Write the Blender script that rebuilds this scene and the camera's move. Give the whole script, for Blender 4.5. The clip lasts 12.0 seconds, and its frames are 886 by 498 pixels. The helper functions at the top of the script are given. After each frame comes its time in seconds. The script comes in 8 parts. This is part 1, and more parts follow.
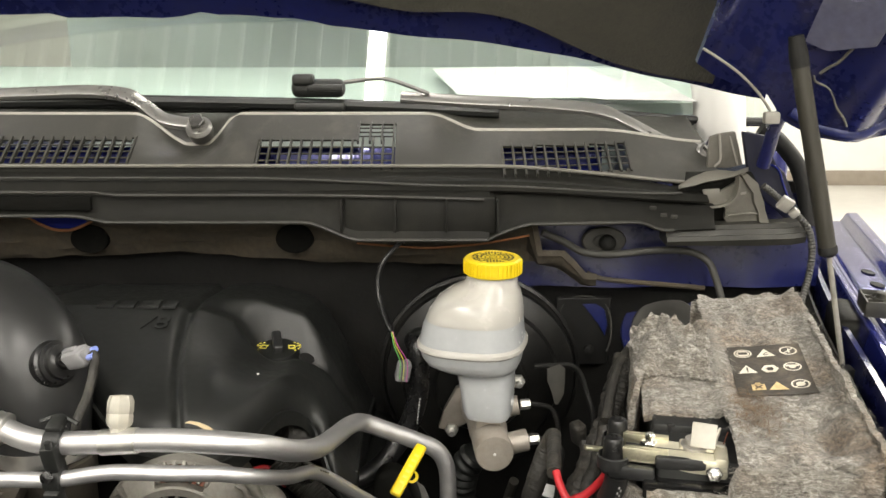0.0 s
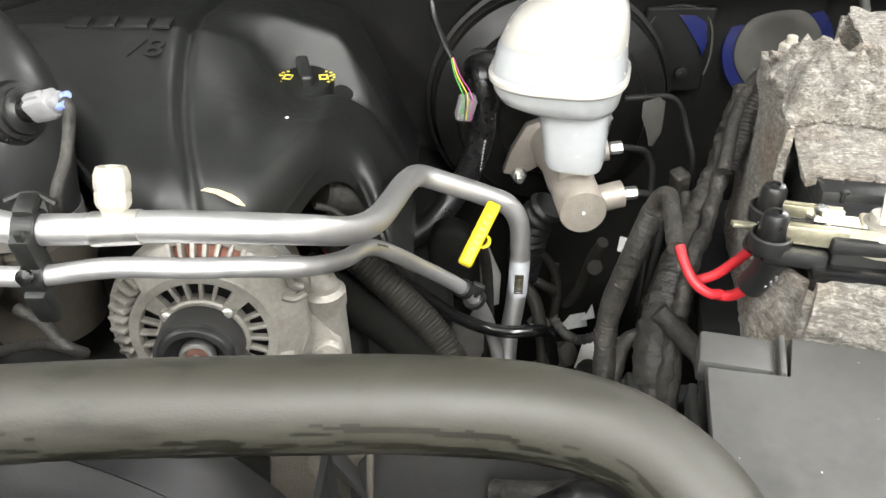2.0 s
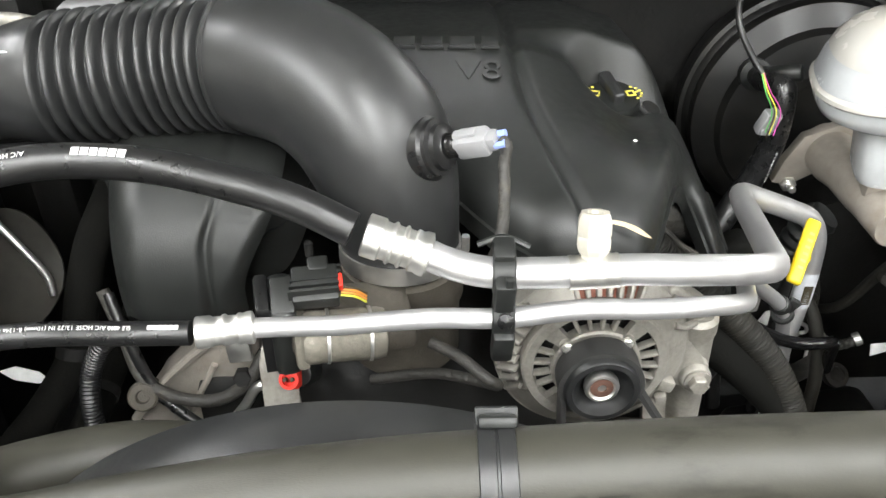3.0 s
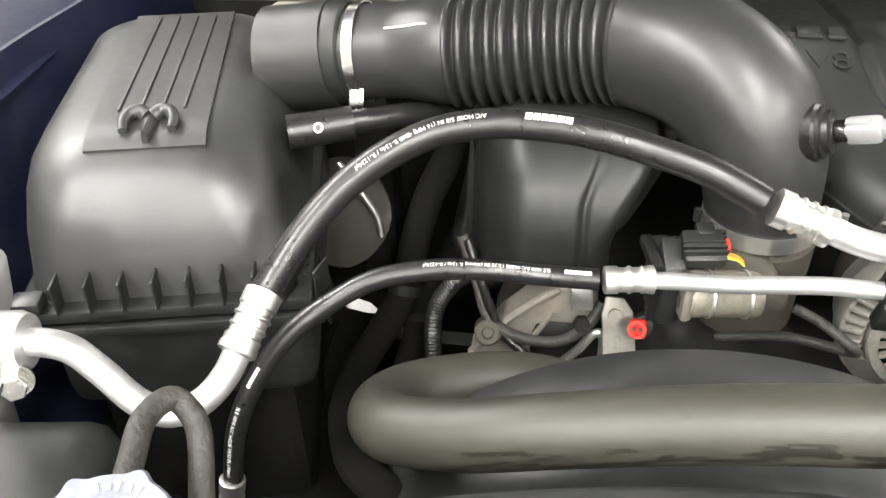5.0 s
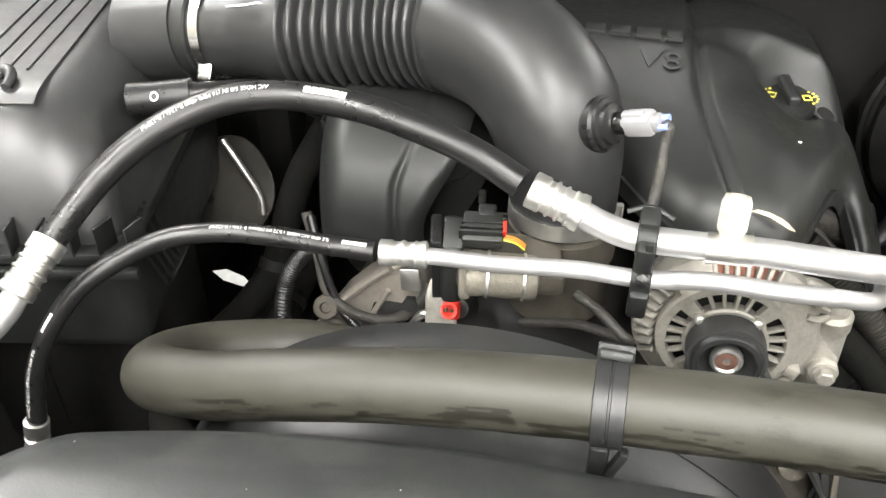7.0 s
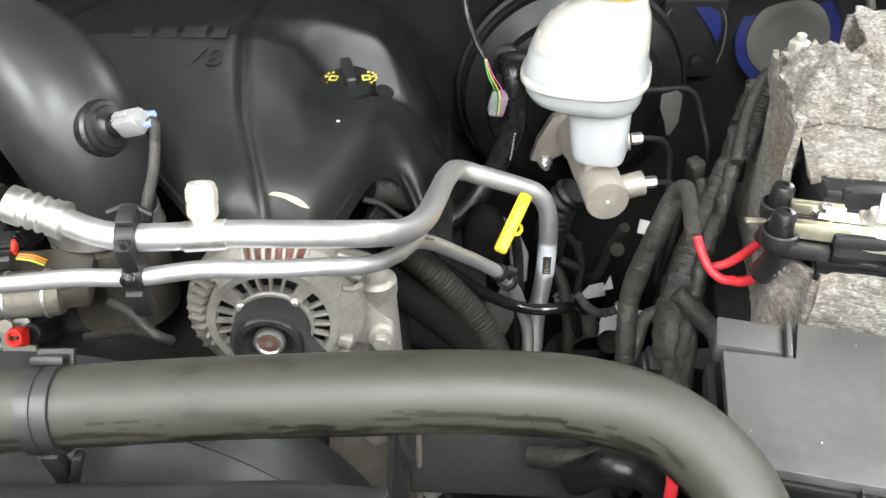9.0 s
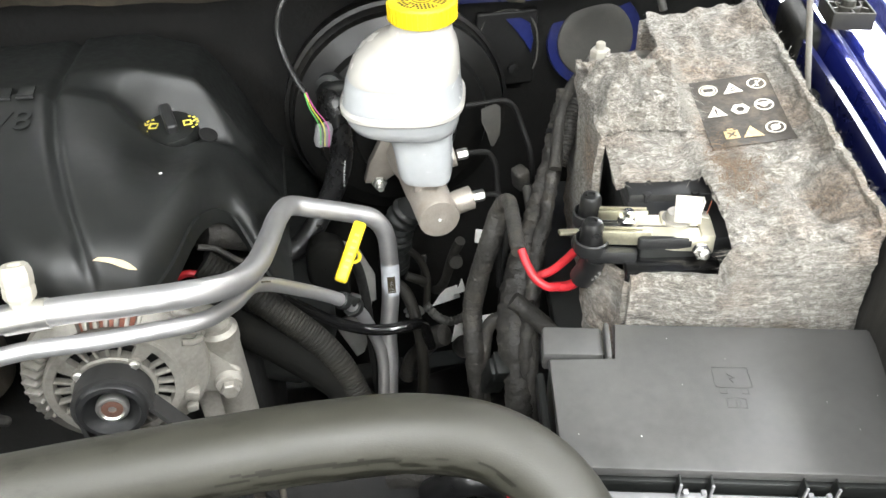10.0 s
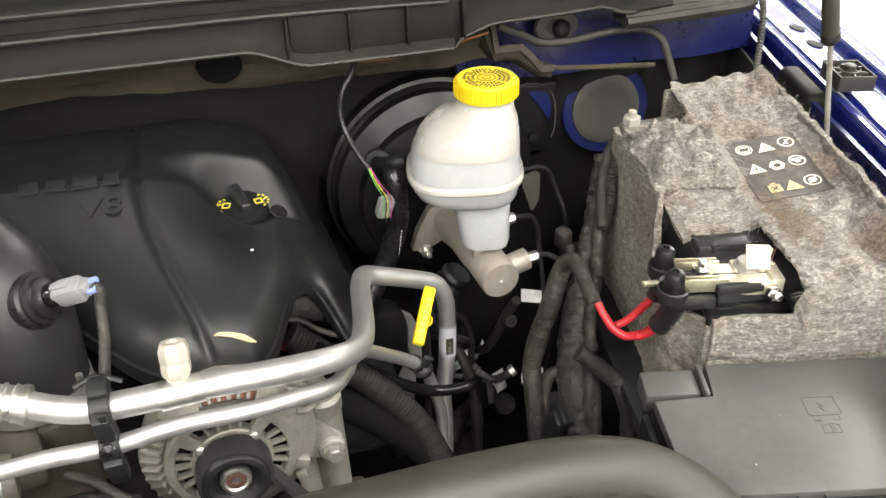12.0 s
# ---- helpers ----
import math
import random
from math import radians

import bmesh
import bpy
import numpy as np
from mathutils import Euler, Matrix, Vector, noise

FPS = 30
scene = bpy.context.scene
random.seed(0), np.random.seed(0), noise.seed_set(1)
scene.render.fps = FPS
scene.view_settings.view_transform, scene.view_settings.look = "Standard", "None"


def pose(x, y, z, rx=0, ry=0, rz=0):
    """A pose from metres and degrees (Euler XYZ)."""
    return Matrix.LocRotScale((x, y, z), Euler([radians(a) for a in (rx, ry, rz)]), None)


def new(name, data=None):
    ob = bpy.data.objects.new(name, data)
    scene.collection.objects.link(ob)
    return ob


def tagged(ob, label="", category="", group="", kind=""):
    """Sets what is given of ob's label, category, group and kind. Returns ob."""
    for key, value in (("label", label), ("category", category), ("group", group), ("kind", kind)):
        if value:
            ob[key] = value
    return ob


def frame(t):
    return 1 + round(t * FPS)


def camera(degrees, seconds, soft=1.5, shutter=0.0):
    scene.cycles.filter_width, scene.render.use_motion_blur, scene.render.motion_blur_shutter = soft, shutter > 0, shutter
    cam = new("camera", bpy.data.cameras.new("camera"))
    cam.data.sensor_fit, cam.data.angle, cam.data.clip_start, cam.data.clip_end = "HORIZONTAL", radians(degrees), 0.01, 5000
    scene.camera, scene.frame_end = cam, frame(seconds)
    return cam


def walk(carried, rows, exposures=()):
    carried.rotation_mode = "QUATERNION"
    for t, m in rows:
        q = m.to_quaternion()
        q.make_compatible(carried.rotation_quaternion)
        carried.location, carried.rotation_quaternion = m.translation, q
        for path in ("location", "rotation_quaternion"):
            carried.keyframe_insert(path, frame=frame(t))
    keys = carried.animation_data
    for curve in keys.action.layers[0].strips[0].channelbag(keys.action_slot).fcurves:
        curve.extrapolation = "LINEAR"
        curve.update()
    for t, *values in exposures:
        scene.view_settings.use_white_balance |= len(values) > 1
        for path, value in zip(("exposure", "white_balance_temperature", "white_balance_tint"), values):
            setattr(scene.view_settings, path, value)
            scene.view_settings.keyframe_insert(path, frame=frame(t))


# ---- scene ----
cam = camera(54.1, 12.0)
METRES, EYE, TILT, LEAN, TURN = 1.6, 1.5, -14.0, 0.0, 0.0
ROWS = [
    (0.0, 0.0, 0.0, 0.0, 0.0, 0.0, -0.0),
    (0.5, 0.0123, 0.0632, -0.0187, -0.1, -4.77, 0.08),
    (1.0, 0.0184, 0.1141, -0.0274, -0.11, -12.2, 0.13),
    (1.5, 0.0133, 0.1393, -0.021, -0.02, -17.38, 0.17),
    (2.0, -0.0444, 0.1355, 0.004, -0.21, -19.81, 0.11),
    (2.5, -0.1295, 0.1302, 0.0178, -0.21, -20.77, 0.25),
    (3.0, -0.226, 0.1444, 0.0326, -0.81, -22.0, 0.39),
    (3.5, -0.3044, 0.1568, 0.0433, -1.38, -23.28, 0.23),
    (3.7, -0.3293, 0.1555, 0.0494, -1.42, -23.82, 0.10),
    (4.5, -0.355, 0.1155, 0.0540, 3.9, -24.2, -0.3),
    (5.3, -0.3302, 0.0788, 0.0451, 10.98, -24.06, -1.89),
    (5.5, -0.3231, 0.0787, 0.0343, 11.87, -23.94, -3.05),
    (6.0, -0.3045, 0.0808, 0.0325, 12.42, -23.66, -3.4),
    (6.5, -0.2688, 0.0847, 0.0385, 13.07, -23.64, -3.09),
    (6.7, -0.2471, 0.0860, 0.0409, 13.07, -23.62, -3.02),
    (7.5, -0.167, 0.0970, 0.0380, 12.5, -23.2, -3.0),
    (8.3, -0.1074, 0.1074, 0.0329, 8.08, -22.77, -1.67),
    (8.5, -0.0963, 0.1065, 0.0332, 5.94, -22.77, -0.97),
    (9.0, -0.0621, 0.0998, 0.0391, -0.01, -22.88, 0.88),
    (9.5, -0.0408, 0.0967, 0.0484, -5.94, -23.32, 2.15),
    (10.0, -0.0396, 0.0944, 0.0633, -10.26, -23.9, 3.83),
    (10.5, -0.0432, 0.0913, 0.0649, -12.56, -23.66, 4.3),
    (11.0, -0.0714, 0.0829, 0.0609, -14.47, -22.34, 5.29),
    (11.5, -0.1061, 0.0912, 0.0662, -15.88, -21.49, 5.45),
    (12.0, -0.1361, 0.0866, 0.0782, -16.36, -19.83, 4.81),
]
EXPOSURES = [(0.0, -0.85, 6850, 10), (0.5, -0.5, 6900, 10), (1.0, -0.10, 6850, 10), (1.5, 0.06, 6500, 10), (2.5, 0.06, 6300, 9), (3.0, 0.08, 6250, 9), (3.5, 0.4, 6200, 9), (5.5, 0.45, 6550, 10), (6.5, 0.45, 6500, 10), (8.5, 0.15, 6250, 9), (9.5, 0.15, 6050, 9), (10.5, -0.15, 6350, 9), (12.0, -0.3, 6650, 10)]
walk(cam, [(t, pose(0, 0, EYE, TILT, LEAN, TURN) @ pose(METRES * x, METRES * y, METRES * z, 90 + pitch, roll, yaw)) for t, x, y, z, yaw, pitch, roll in ROWS], EXPOSURES)
# ---- world and light ----
world = bpy.data.worlds.new("world")
world.use_nodes = True
world.node_tree.nodes["Background"].inputs[0].default_value = (0.9, 0.95, 1.0, 1)
world.node_tree.nodes["Background"].inputs[1].default_value = 0.15
scene.world = world


def strip_lamp(x, y, z, length, watts, width=0.3):
    """A fluorescent strip's light, just under its fixture."""
    data = bpy.data.lights.new("strip_lamp_light", "AREA")
    data.shape, data.size, data.size_y, data.energy = "RECTANGLE", width, length, watts
    data.color = (1.0, 0.98, 0.95)
    ob = new("strip_lamp_light", data)
    ob.matrix_world = pose(x, y, z)
    return ob


# Unseen wide banks at x 2.75 and 3.3 added to whiten fender and lid.
STRIPS = [(-1.7, -1.3, 2.4, 0.3, 115), (0.1, -1.5, 2.4, 0.3, 115), (1.8, -1.2, 2.4, 0.3, 115), (-1.7, -4.3, 2.4, 0.3, 115), (0.1, -4.4, 2.4, 0.3, 115), (1.8, -4.3, 2.4, 0.3, 115), (-2.7, 1.8, 2.4, 0.3, 115), (2.75, 1.6, 2.4, 0.45, 185), (-0.17, 3.2, 3.4, 0.07, 70), (3.3, 4.6, 3.0, 1.3, 420)]
STRIP_Z = 3.25
for sx, sy, sl, sw, watts in STRIPS:
    strip_lamp(sx, sy, STRIP_Z - 0.1, sl, watts, sw)


# ---- materials ----
def mat(name, base, rough=0.5, metal=0.0, var=0.12, scale=40.0, bump=0.0, bump_scale=400.0, dirt=None, dirt_amount=0.0, spec=0.5, stretch=None, coat=0.0, trans=0.0, sss=0.0, edge=(0.5, 0.72)):
    """A surface: base colour with stains at two scales, uneven gloss and a fine relief."""
    m = bpy.data.materials.new(name)
    m.use_nodes = True
    nt = m.node_tree
    n, l = nt.nodes, nt.links
    b = n["Principled BSDF"]
    b.inputs["Metallic"].default_value = metal
    b.inputs["Specular IOR Level"].default_value = spec
    b.inputs["Coat Weight"].default_value = coat
    b.inputs["Coat Roughness"].default_value = 0.05
    b.inputs["Transmission Weight"].default_value = trans
    if sss:
        b.inputs["Subsurface Weight"].default_value = sss
        b.inputs["Subsurface Radius"].default_value = (0.02, 0.02, 0.02)
        b.inputs["Subsurface Scale"].default_value = 0.5
    co = n.new("ShaderNodeTexCoord")
    mp = n.new("ShaderNodeMapping")
    if stretch:
        mp.inputs["Scale"].default_value = stretch
    l.new(co.outputs["Object"], mp.inputs["Vector"])
    big, fine = n.new("ShaderNodeTexNoise"), n.new("ShaderNodeTexNoise")
    big.inputs["Scale"].default_value, big.inputs["Detail"].default_value = scale * 0.3, 4
    fine.inputs["Scale"].default_value, fine.inputs["Detail"].default_value = scale * 3, 6
    for t in (big, fine):
        l.new(mp.outputs[0], t.inputs["Vector"])
    add = n.new("ShaderNodeMath")
    add.operation = "ADD"
    l.new(big.outputs["Fac"], add.inputs[0])
    l.new(fine.outputs["Fac"], add.inputs[1])
    ramp = n.new("ShaderNodeMapRange")
    ramp.inputs["From Min"].default_value, ramp.inputs["From Max"].default_value = 0.7, 1.3
    ramp.inputs["To Min"].default_value, ramp.inputs["To Max"].default_value = 1 - var, 1 + var
    l.new(add.outputs[0], ramp.inputs["Value"])
    mul = n.new("ShaderNodeVectorMath")
    mul.operation = "SCALE"
    mul.inputs[0].default_value = base
    l.new(ramp.outputs[0], mul.inputs["Scale"])
    colour = mul.outputs[0]
    if dirt:
        spots = n.new("ShaderNodeTexNoise")
        spots.inputs["Scale"].default_value, spots.inputs["Detail"].default_value, spots.inputs["Roughness"].default_value = scale * 0.5, 8, 0.7
        l.new(mp.outputs[0], spots.inputs["Vector"])
        cut = n.new("ShaderNodeMapRange")
        cut.inputs["From Min"].default_value, cut.inputs["From Max"].default_value = edge
        cut.inputs["To Max"].default_value = dirt_amount
        l.new(spots.outputs["Fac"], cut.inputs["Value"])
        mix = n.new("ShaderNodeMix")
        mix.data_type = "RGBA"
        l.new(cut.outputs[0], mix.inputs["Factor"])
        l.new(colour, mix.inputs["A"])
        mix.inputs["B"].default_value = (*dirt, 1)
        colour = mix.outputs["Result"]
    l.new(colour, b.inputs["Base Color"])
    rr = n.new("ShaderNodeMapRange")
    rr.inputs["From Min"].default_value, rr.inputs["From Max"].default_value = 0.7, 1.3
    rr.inputs["To Min"].default_value, rr.inputs["To Max"].default_value = max(0.02, rough - 0.08), min(1, rough + 0.08)
    l.new(add.outputs[0], rr.inputs["Value"])
    l.new(rr.outputs[0], b.inputs["Roughness"])
    if bump:
        tex = n.new("ShaderNodeTexNoise")
        tex.inputs["Scale"].default_value, tex.inputs["Detail"].default_value = bump_scale, 3
        l.new(mp.outputs[0], tex.inputs["Vector"])
        bp = n.new("ShaderNodeBump")
        bp.inputs["Strength"].default_value, bp.inputs["Distance"].default_value = bump, 0.002
        l.new(tex.outputs["Fac"], bp.inputs["Height"])
        l.new(bp.outputs[0], b.inputs["Normal"])
    return m


BLACK = mat("black_moulded_plastic", (0.0108, 0.0118, 0.0108), 0.46, bump=0.10, bump_scale=900, dirt=(0.05, 0.048, 0.044), dirt_amount=0.12)
SATIN = mat("satin_black_plastic", (0.016, 0.0165, 0.0165), 0.40, bump=0.05, bump_scale=700, dirt=(0.05, 0.048, 0.045), dirt_amount=0.10, spec=0.6)
COWL = mat("weathered_grey_plastic", (0.031, 0.0305, 0.0258), 0.5, bump=0.15, bump_scale=700, dirt=(0.11, 0.102, 0.085), dirt_amount=0.3, spec=0.35)
COWLTRIM = mat("pale_weathered_plastic", (0.297, 0.284, 0.250), 0.45, bump=0.1, bump_scale=500, dirt=(0.16, 0.14, 0.11), dirt_amount=0.4)
RUBBER = mat("dusty_black_rubber", (0.031, 0.0300, 0.0225), 0.50, 0.0, 0.10, bump=0.06, bump_scale=900, dirt=(0.009, 0.0088, 0.005), dirt_amount=0.65, scale=40, stretch=(0.55, 1.3, 1.3), edge=(0.56, 0.66))
OLDRUB = mat("oily_old_rubber", (0.0075, 0.0068, 0.0046), 0.7, bump=0.15, bump_scale=300, dirt=(0.032, 0.028, 0.018), dirt_amount=0.35, spec=0.35)
# Body blue darkened in colour for the shaded left side and hinge.
NAVY = mat("body_blue_darkened_for_shade", (0.004, 0.0055, 0.022), 0.55, 0.0, 0.2, bump=0.1, bump_scale=200, dirt=(0.03, 0.03, 0.035), dirt_amount=0.4)
# Body blue again but darker: shade put into the paint colour.
NAVYGLOSS = mat("blue_paint_shade_painted", (0.006, 0.009, 0.066), 0.30, 0.1, 0.2, coat=0.2, dirt=(0.035, 0.036, 0.055), dirt_amount=0.2)
# Dusty body blue, dimmed in colour for shade round the openings.
NAVYRING = mat("dusty_blue_with_painted_shade", (0.010, 0.015, 0.085), 0.35, 0.1, 0.2, dirt=(0.04, 0.04, 0.05), dirt_amount=0.4)
# Darker copy of COWL: shade below the grille put into the colour.
COWLDARK = mat("grey_plastic_shade_painted", (0.0118, 0.0117, 0.0098), 0.6, bump=0.15, bump_scale=700, dirt=(0.032, 0.031, 0.025), dirt_amount=0.4, spec=0.14)
# Pale colour stands for light reflected in the hood's gloss.
HOODSHEEN = mat("painted_hood_sheen", (0.105, 0.108, 0.165), 0.4, 0.1, 0.2, dirt=(0.16, 0.155, 0.17), dirt_amount=0.4)
LINERP = mat("dusty_streaked_liner", (0.017, 0.0165, 0.0145), 0.65, bump=0.25, bump_scale=300, dirt=(0.075, 0.069, 0.056), dirt_amount=0.6, scale=50, stretch=(1.0, 1.0, 0.15))
CORNERP = mat("chalky_corner_plastic", (0.150, 0.142, 0.120), 0.55, bump=0.15, bump_scale=400, dirt=(0.07, 0.062, 0.048), dirt_amount=0.5)
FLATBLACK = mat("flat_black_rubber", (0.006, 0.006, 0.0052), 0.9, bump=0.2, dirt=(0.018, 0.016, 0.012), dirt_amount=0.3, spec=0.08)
RUBSTUD = mat("black_stud_rubber", (0.005, 0.005, 0.0045), 0.6, bump=0.1)
ARMP = mat("grey_wiper_enamel", (0.24, 0.235, 0.225), 0.33, 0.75, 0.04, bump=0.0, dirt=(0.16, 0.15, 0.13), dirt_amount=0.08)
# Pale blotches stand in for the ceiling's sheen on the shroud.
SHROUDP = mat("shroud_plastic_with_painted_sheen", (0.021, 0.0225, 0.0218), 0.42, bump=0.05, bump_scale=500, dirt=(0.08, 0.079, 0.073), dirt_amount=0.35, spec=0.6, scale=30)
DUCTP = mat("deep_black_plastic", (0.0175, 0.018, 0.018), 0.37, bump=0.05, bump_scale=900, dirt=(0.04, 0.039, 0.035), dirt_amount=0.15, spec=0.55)
AIRP = mat("sheen_black_plastic", (0.023, 0.0235, 0.0235), 0.42, bump=0.05, bump_scale=900, dirt=(0.06, 0.058, 0.052), dirt_amount=0.2, spec=0.7)
FUSEP = mat("greyed_black_plastic", (0.078, 0.077, 0.074), 0.38, bump=0.10, bump_scale=1200, dirt=(0.075, 0.072, 0.066), dirt_amount=0.2)
HOSE = mat("black_hose_rubber", (0.010, 0.010, 0.010), 0.32, bump=0.06, bump_scale=900)
TAPE = mat("harness_tape", (0.026, 0.0245, 0.0212), 0.62, bump=0.8, bump_scale=190, dirt=(0.095, 0.084, 0.066), dirt_amount=0.65, scale=60)
DARK = mat("grimy_black_metal", (0.0085, 0.0085, 0.0078), 0.65, bump=0.25, bump_scale=150, dirt=(0.024, 0.021, 0.017), dirt_amount=0.3, spec=0.3)
GLOSSBLACK = mat("gloss_black_enamel", (0.006, 0.006, 0.006), 0.22, bump=0.03, bump_scale=60, dirt=(0.04, 0.035, 0.03), dirt_amount=0.2)
ALU = mat("drawn_aluminium", (0.66, 0.655, 0.655), 0.44, 0.88, 0.05, bump=0.05, bump_scale=260, dirt=(0.50, 0.48, 0.45), dirt_amount=0.35, scale=40)
ALUDULL = mat("dull_aluminium", (0.80, 0.79, 0.76), 0.42, 1.0, 0.08, bump=0.10, bump_scale=400, dirt=(0.5, 0.48, 0.43), dirt_amount=0.3)
CAST = mat("cast_aluminium", (0.335, 0.320, 0.285), 0.48, 0.45, 0.16, bump=0.2, bump_scale=700, dirt=(0.17, 0.155, 0.125), dirt_amount=0.65, scale=90)
CASTDARK = mat("grimy_cast_iron", (0.078, 0.069, 0.055), 0.6, 0.3, 0.2, bump=0.3, bump_scale=600, dirt=(0.05, 0.042, 0.03), dirt_amount=0.6, scale=80)
CASTWARM = mat("stained_cast_aluminium", (0.34, 0.31, 0.27), 0.5, 0.45, 0.14, bump=0.3, bump_scale=700, dirt=(0.25, 0.2, 0.15), dirt_amount=0.5)
STEEL = mat("bright_steel", (0.72, 0.71, 0.69), 0.25, 1.0, 0.08)
ZINC = mat("yellow_zinc_plate", (0.62, 0.59, 0.44), 0.42, 1.0, 0.15, scale=120)
BRASSY = mat("pale_terminal_metal", (0.70, 0.66, 0.52), 0.42, 0.6, 0.1, bump=0.1)
RUST = mat("rusty_steel", (0.100, 0.050, 0.035), 0.7, 0.2, 0.3, scale=200)
COPPER = mat("winding_copper", (0.17, 0.060, 0.036), 0.5, 0.5, 0.3, scale=200)
BLUE = mat("deep_blue_paint", (0.014, 0.022, 0.20), 0.16, 0.3, 0.1, coat=1.0, dirt=(0.05, 0.05, 0.10), dirt_amount=0.15)
WHITEP = mat("milky_white_polyethylene", (0.46, 0.448, 0.412), 0.24, 0.0, 0.05, sss=0.5, dirt=(0.46, 0.41, 0.31), dirt_amount=0.25, scale=15)
FLUID = mat("fluid_behind_milky_plastic", (0.41, 0.425, 0.43), 0.22, 0.0, 0.05, sss=0.5)
YELLOW = mat("yellow_plastic", (0.74, 0.55, 0.012), 0.42, 0.0, 0.05, bump=0.05)
CREAM = mat("cream_plastic", (0.42, 0.402, 0.345), 0.45, 0.0, 0.1, dirt=(0.4, 0.33, 0.2), dirt_amount=0.35)
PALEPLATE = mat("pale_grey_plate", (0.26, 0.255, 0.24), 0.6, 0.0, 0.1, dirt=(0.12, 0.11, 0.09), dirt_amount=0.3)
GREYP = mat("grey_connector_plastic", (0.24, 0.24, 0.245), 0.42, 0.0, 0.08)
CASTGRIME = mat("grimy_alloy", (0.21, 0.195, 0.160), 0.5, 0.45, 0.2, bump=0.3, bump_scale=600, dirt=(0.07, 0.06, 0.042), dirt_amount=0.6, scale=90)
STAINM = mat("oily_stain_and_hose_shade", (0.010, 0.0098, 0.0062), 0.45, 0.0, 0.2, bump=0.1, bump_scale=300, dirt=(0.02, 0.018, 0.012), dirt_amount=0.4)
BOOSTER = mat("aged_black_enamel", (0.007, 0.007, 0.0065), 0.36, bump=0.04, bump_scale=60, dirt=(0.03, 0.027, 0.022), dirt_amount=0.3, spec=0.32)
GROMMET = mat("dusty_grey_grommet", (0.045, 0.044, 0.039), 0.6, 0.0, 0.1, dirt=(0.095, 0.088, 0.072), dirt_amount=0.4)
BELTM = mat("worn_belt_rubber", (0.028, 0.028, 0.027), 0.6, 0.0, 0.1)
RUSTFIBRE = mat("rust_stained_fibre", (0.185, 0.128, 0.080), 0.9, 0.0, 0.4, scale=200)
FIBRE = mat("pale_loose_fibre", (0.30, 0.285, 0.25), 0.9, 0.0, 0.3, scale=200)
RED = mat("red_cable_sheath", (0.50, 0.022, 0.03), 0.45, 0.0, 0.15, dirt=(0.2, 0.03, 0.03), dirt_amount=0.4)
REDP = mat("red_plastic", (0.75, 0.03, 0.015), 0.4)
ORANGE = mat("orange_wire", (0.75, 0.28, 0.04), 0.4)
GREEN = mat("green_wire", (0.10, 0.45, 0.10), 0.4)
YELWIRE = mat("yellow_green_wire", (0.62, 0.62, 0.06), 0.4)
PINK = mat("magenta_wire", (0.55, 0.08, 0.35), 0.4)
BLUEWIRE = mat("pale_blue_wire", (0.25, 0.33, 0.75), 0.4)
PRINT = mat("white_print", (0.75, 0.75, 0.73), 0.6)
PRINTG = mat("grey_print", (0.42, 0.42, 0.41), 0.6)
YPRINT = mat("yellow_print", (0.72, 0.62, 0.10), 0.6)
INK = mat("dark_print", (0.05, 0.04, 0.02), 0.6)
CARD = mat("sun_bleached_leaf", (0.72, 0.58, 0.36), 0.7, 0.0, 0.15)
STICKER = mat("black_warning_sticker", (0.052, 0.046, 0.038), 0.55, 0.0, 0.2, bump=0.3, bump_scale=250, dirt=(0.24, 0.19, 0.13), dirt_amount=0.55, scale=70)
ICON = mat("cream_icon_print", (0.72, 0.68, 0.58), 0.55, dirt=(0.35, 0.25, 0.14), dirt_amount=0.75, scale=90)
ICONY = mat("ochre_icon_print", (0.66, 0.50, 0.25), 0.55, dirt=(0.30, 0.20, 0.10), dirt_amount=0.75, scale=90)
LABEL = mat("silver_label", (0.66, 0.68, 0.72), 0.45, 0.1)
HEATMAT = mat("rust_stained_heat_mat", (0.046, 0.038, 0.026), 0.85, 0.0, 0.35, bump=0.6, bump_scale=120, dirt=(0.075, 0.052, 0.03), dirt_amount=0.5)
RUSTLINE = mat("orange_seam_rust", (0.26, 0.105, 0.04), 0.8, 0.0, 0.3)
CONCRETE = mat("pale_concrete_floor", (0.62, 0.60, 0.55), 0.5, 0.0, 0.08, scale=3, bump=0.1, bump_scale=60)
WALLP = mat("white_wall_paint", (0.80, 0.79, 0.75), 0.6, 0.0, 0.04, scale=3)
SKIRT = mat("taupe_skirting", (0.30, 0.26, 0.21), 0.5)
CEIL = mat("white_ribbed_steel", (0.68, 0.70, 0.69), 0.45, 0.0, 0.04, scale=3)
# Ribs paler than CEIL: light on their edges is in the colour.
RIBMAT = mat("rib_lightened_for_glint", (0.93, 0.94, 0.93), 0.3)
DASH = mat("pale_dashboard_vinyl", (0.45, 0.50, 0.47), 0.6, 0.0, 0.06)
LINER = mat("hood_insulation", (0.042, 0.040, 0.031), 0.9, 0.0, 0.2, bump=0.5, bump_scale=250)
RADP = mat("worn_blue_cap_enamel", (0.17, 0.18, 0.225), 0.42, 0.2, 0.15, bump=0.15, bump_scale=300, dirt=(0.38, 0.37, 0.37), dirt_amount=0.6, scale=90)
CAPBARE = mat("bare_cap_alloy", (0.36, 0.35, 0.33), 0.42, 0.5, 0.10, bump=0.1, bump_scale=300, dirt=(0.20, 0.18, 0.14), dirt_amount=0.6, scale=110)
STRUTM = mat("dusty_strut_tube", (0.035, 0.033, 0.026), 0.45, 0.2, 0.12)


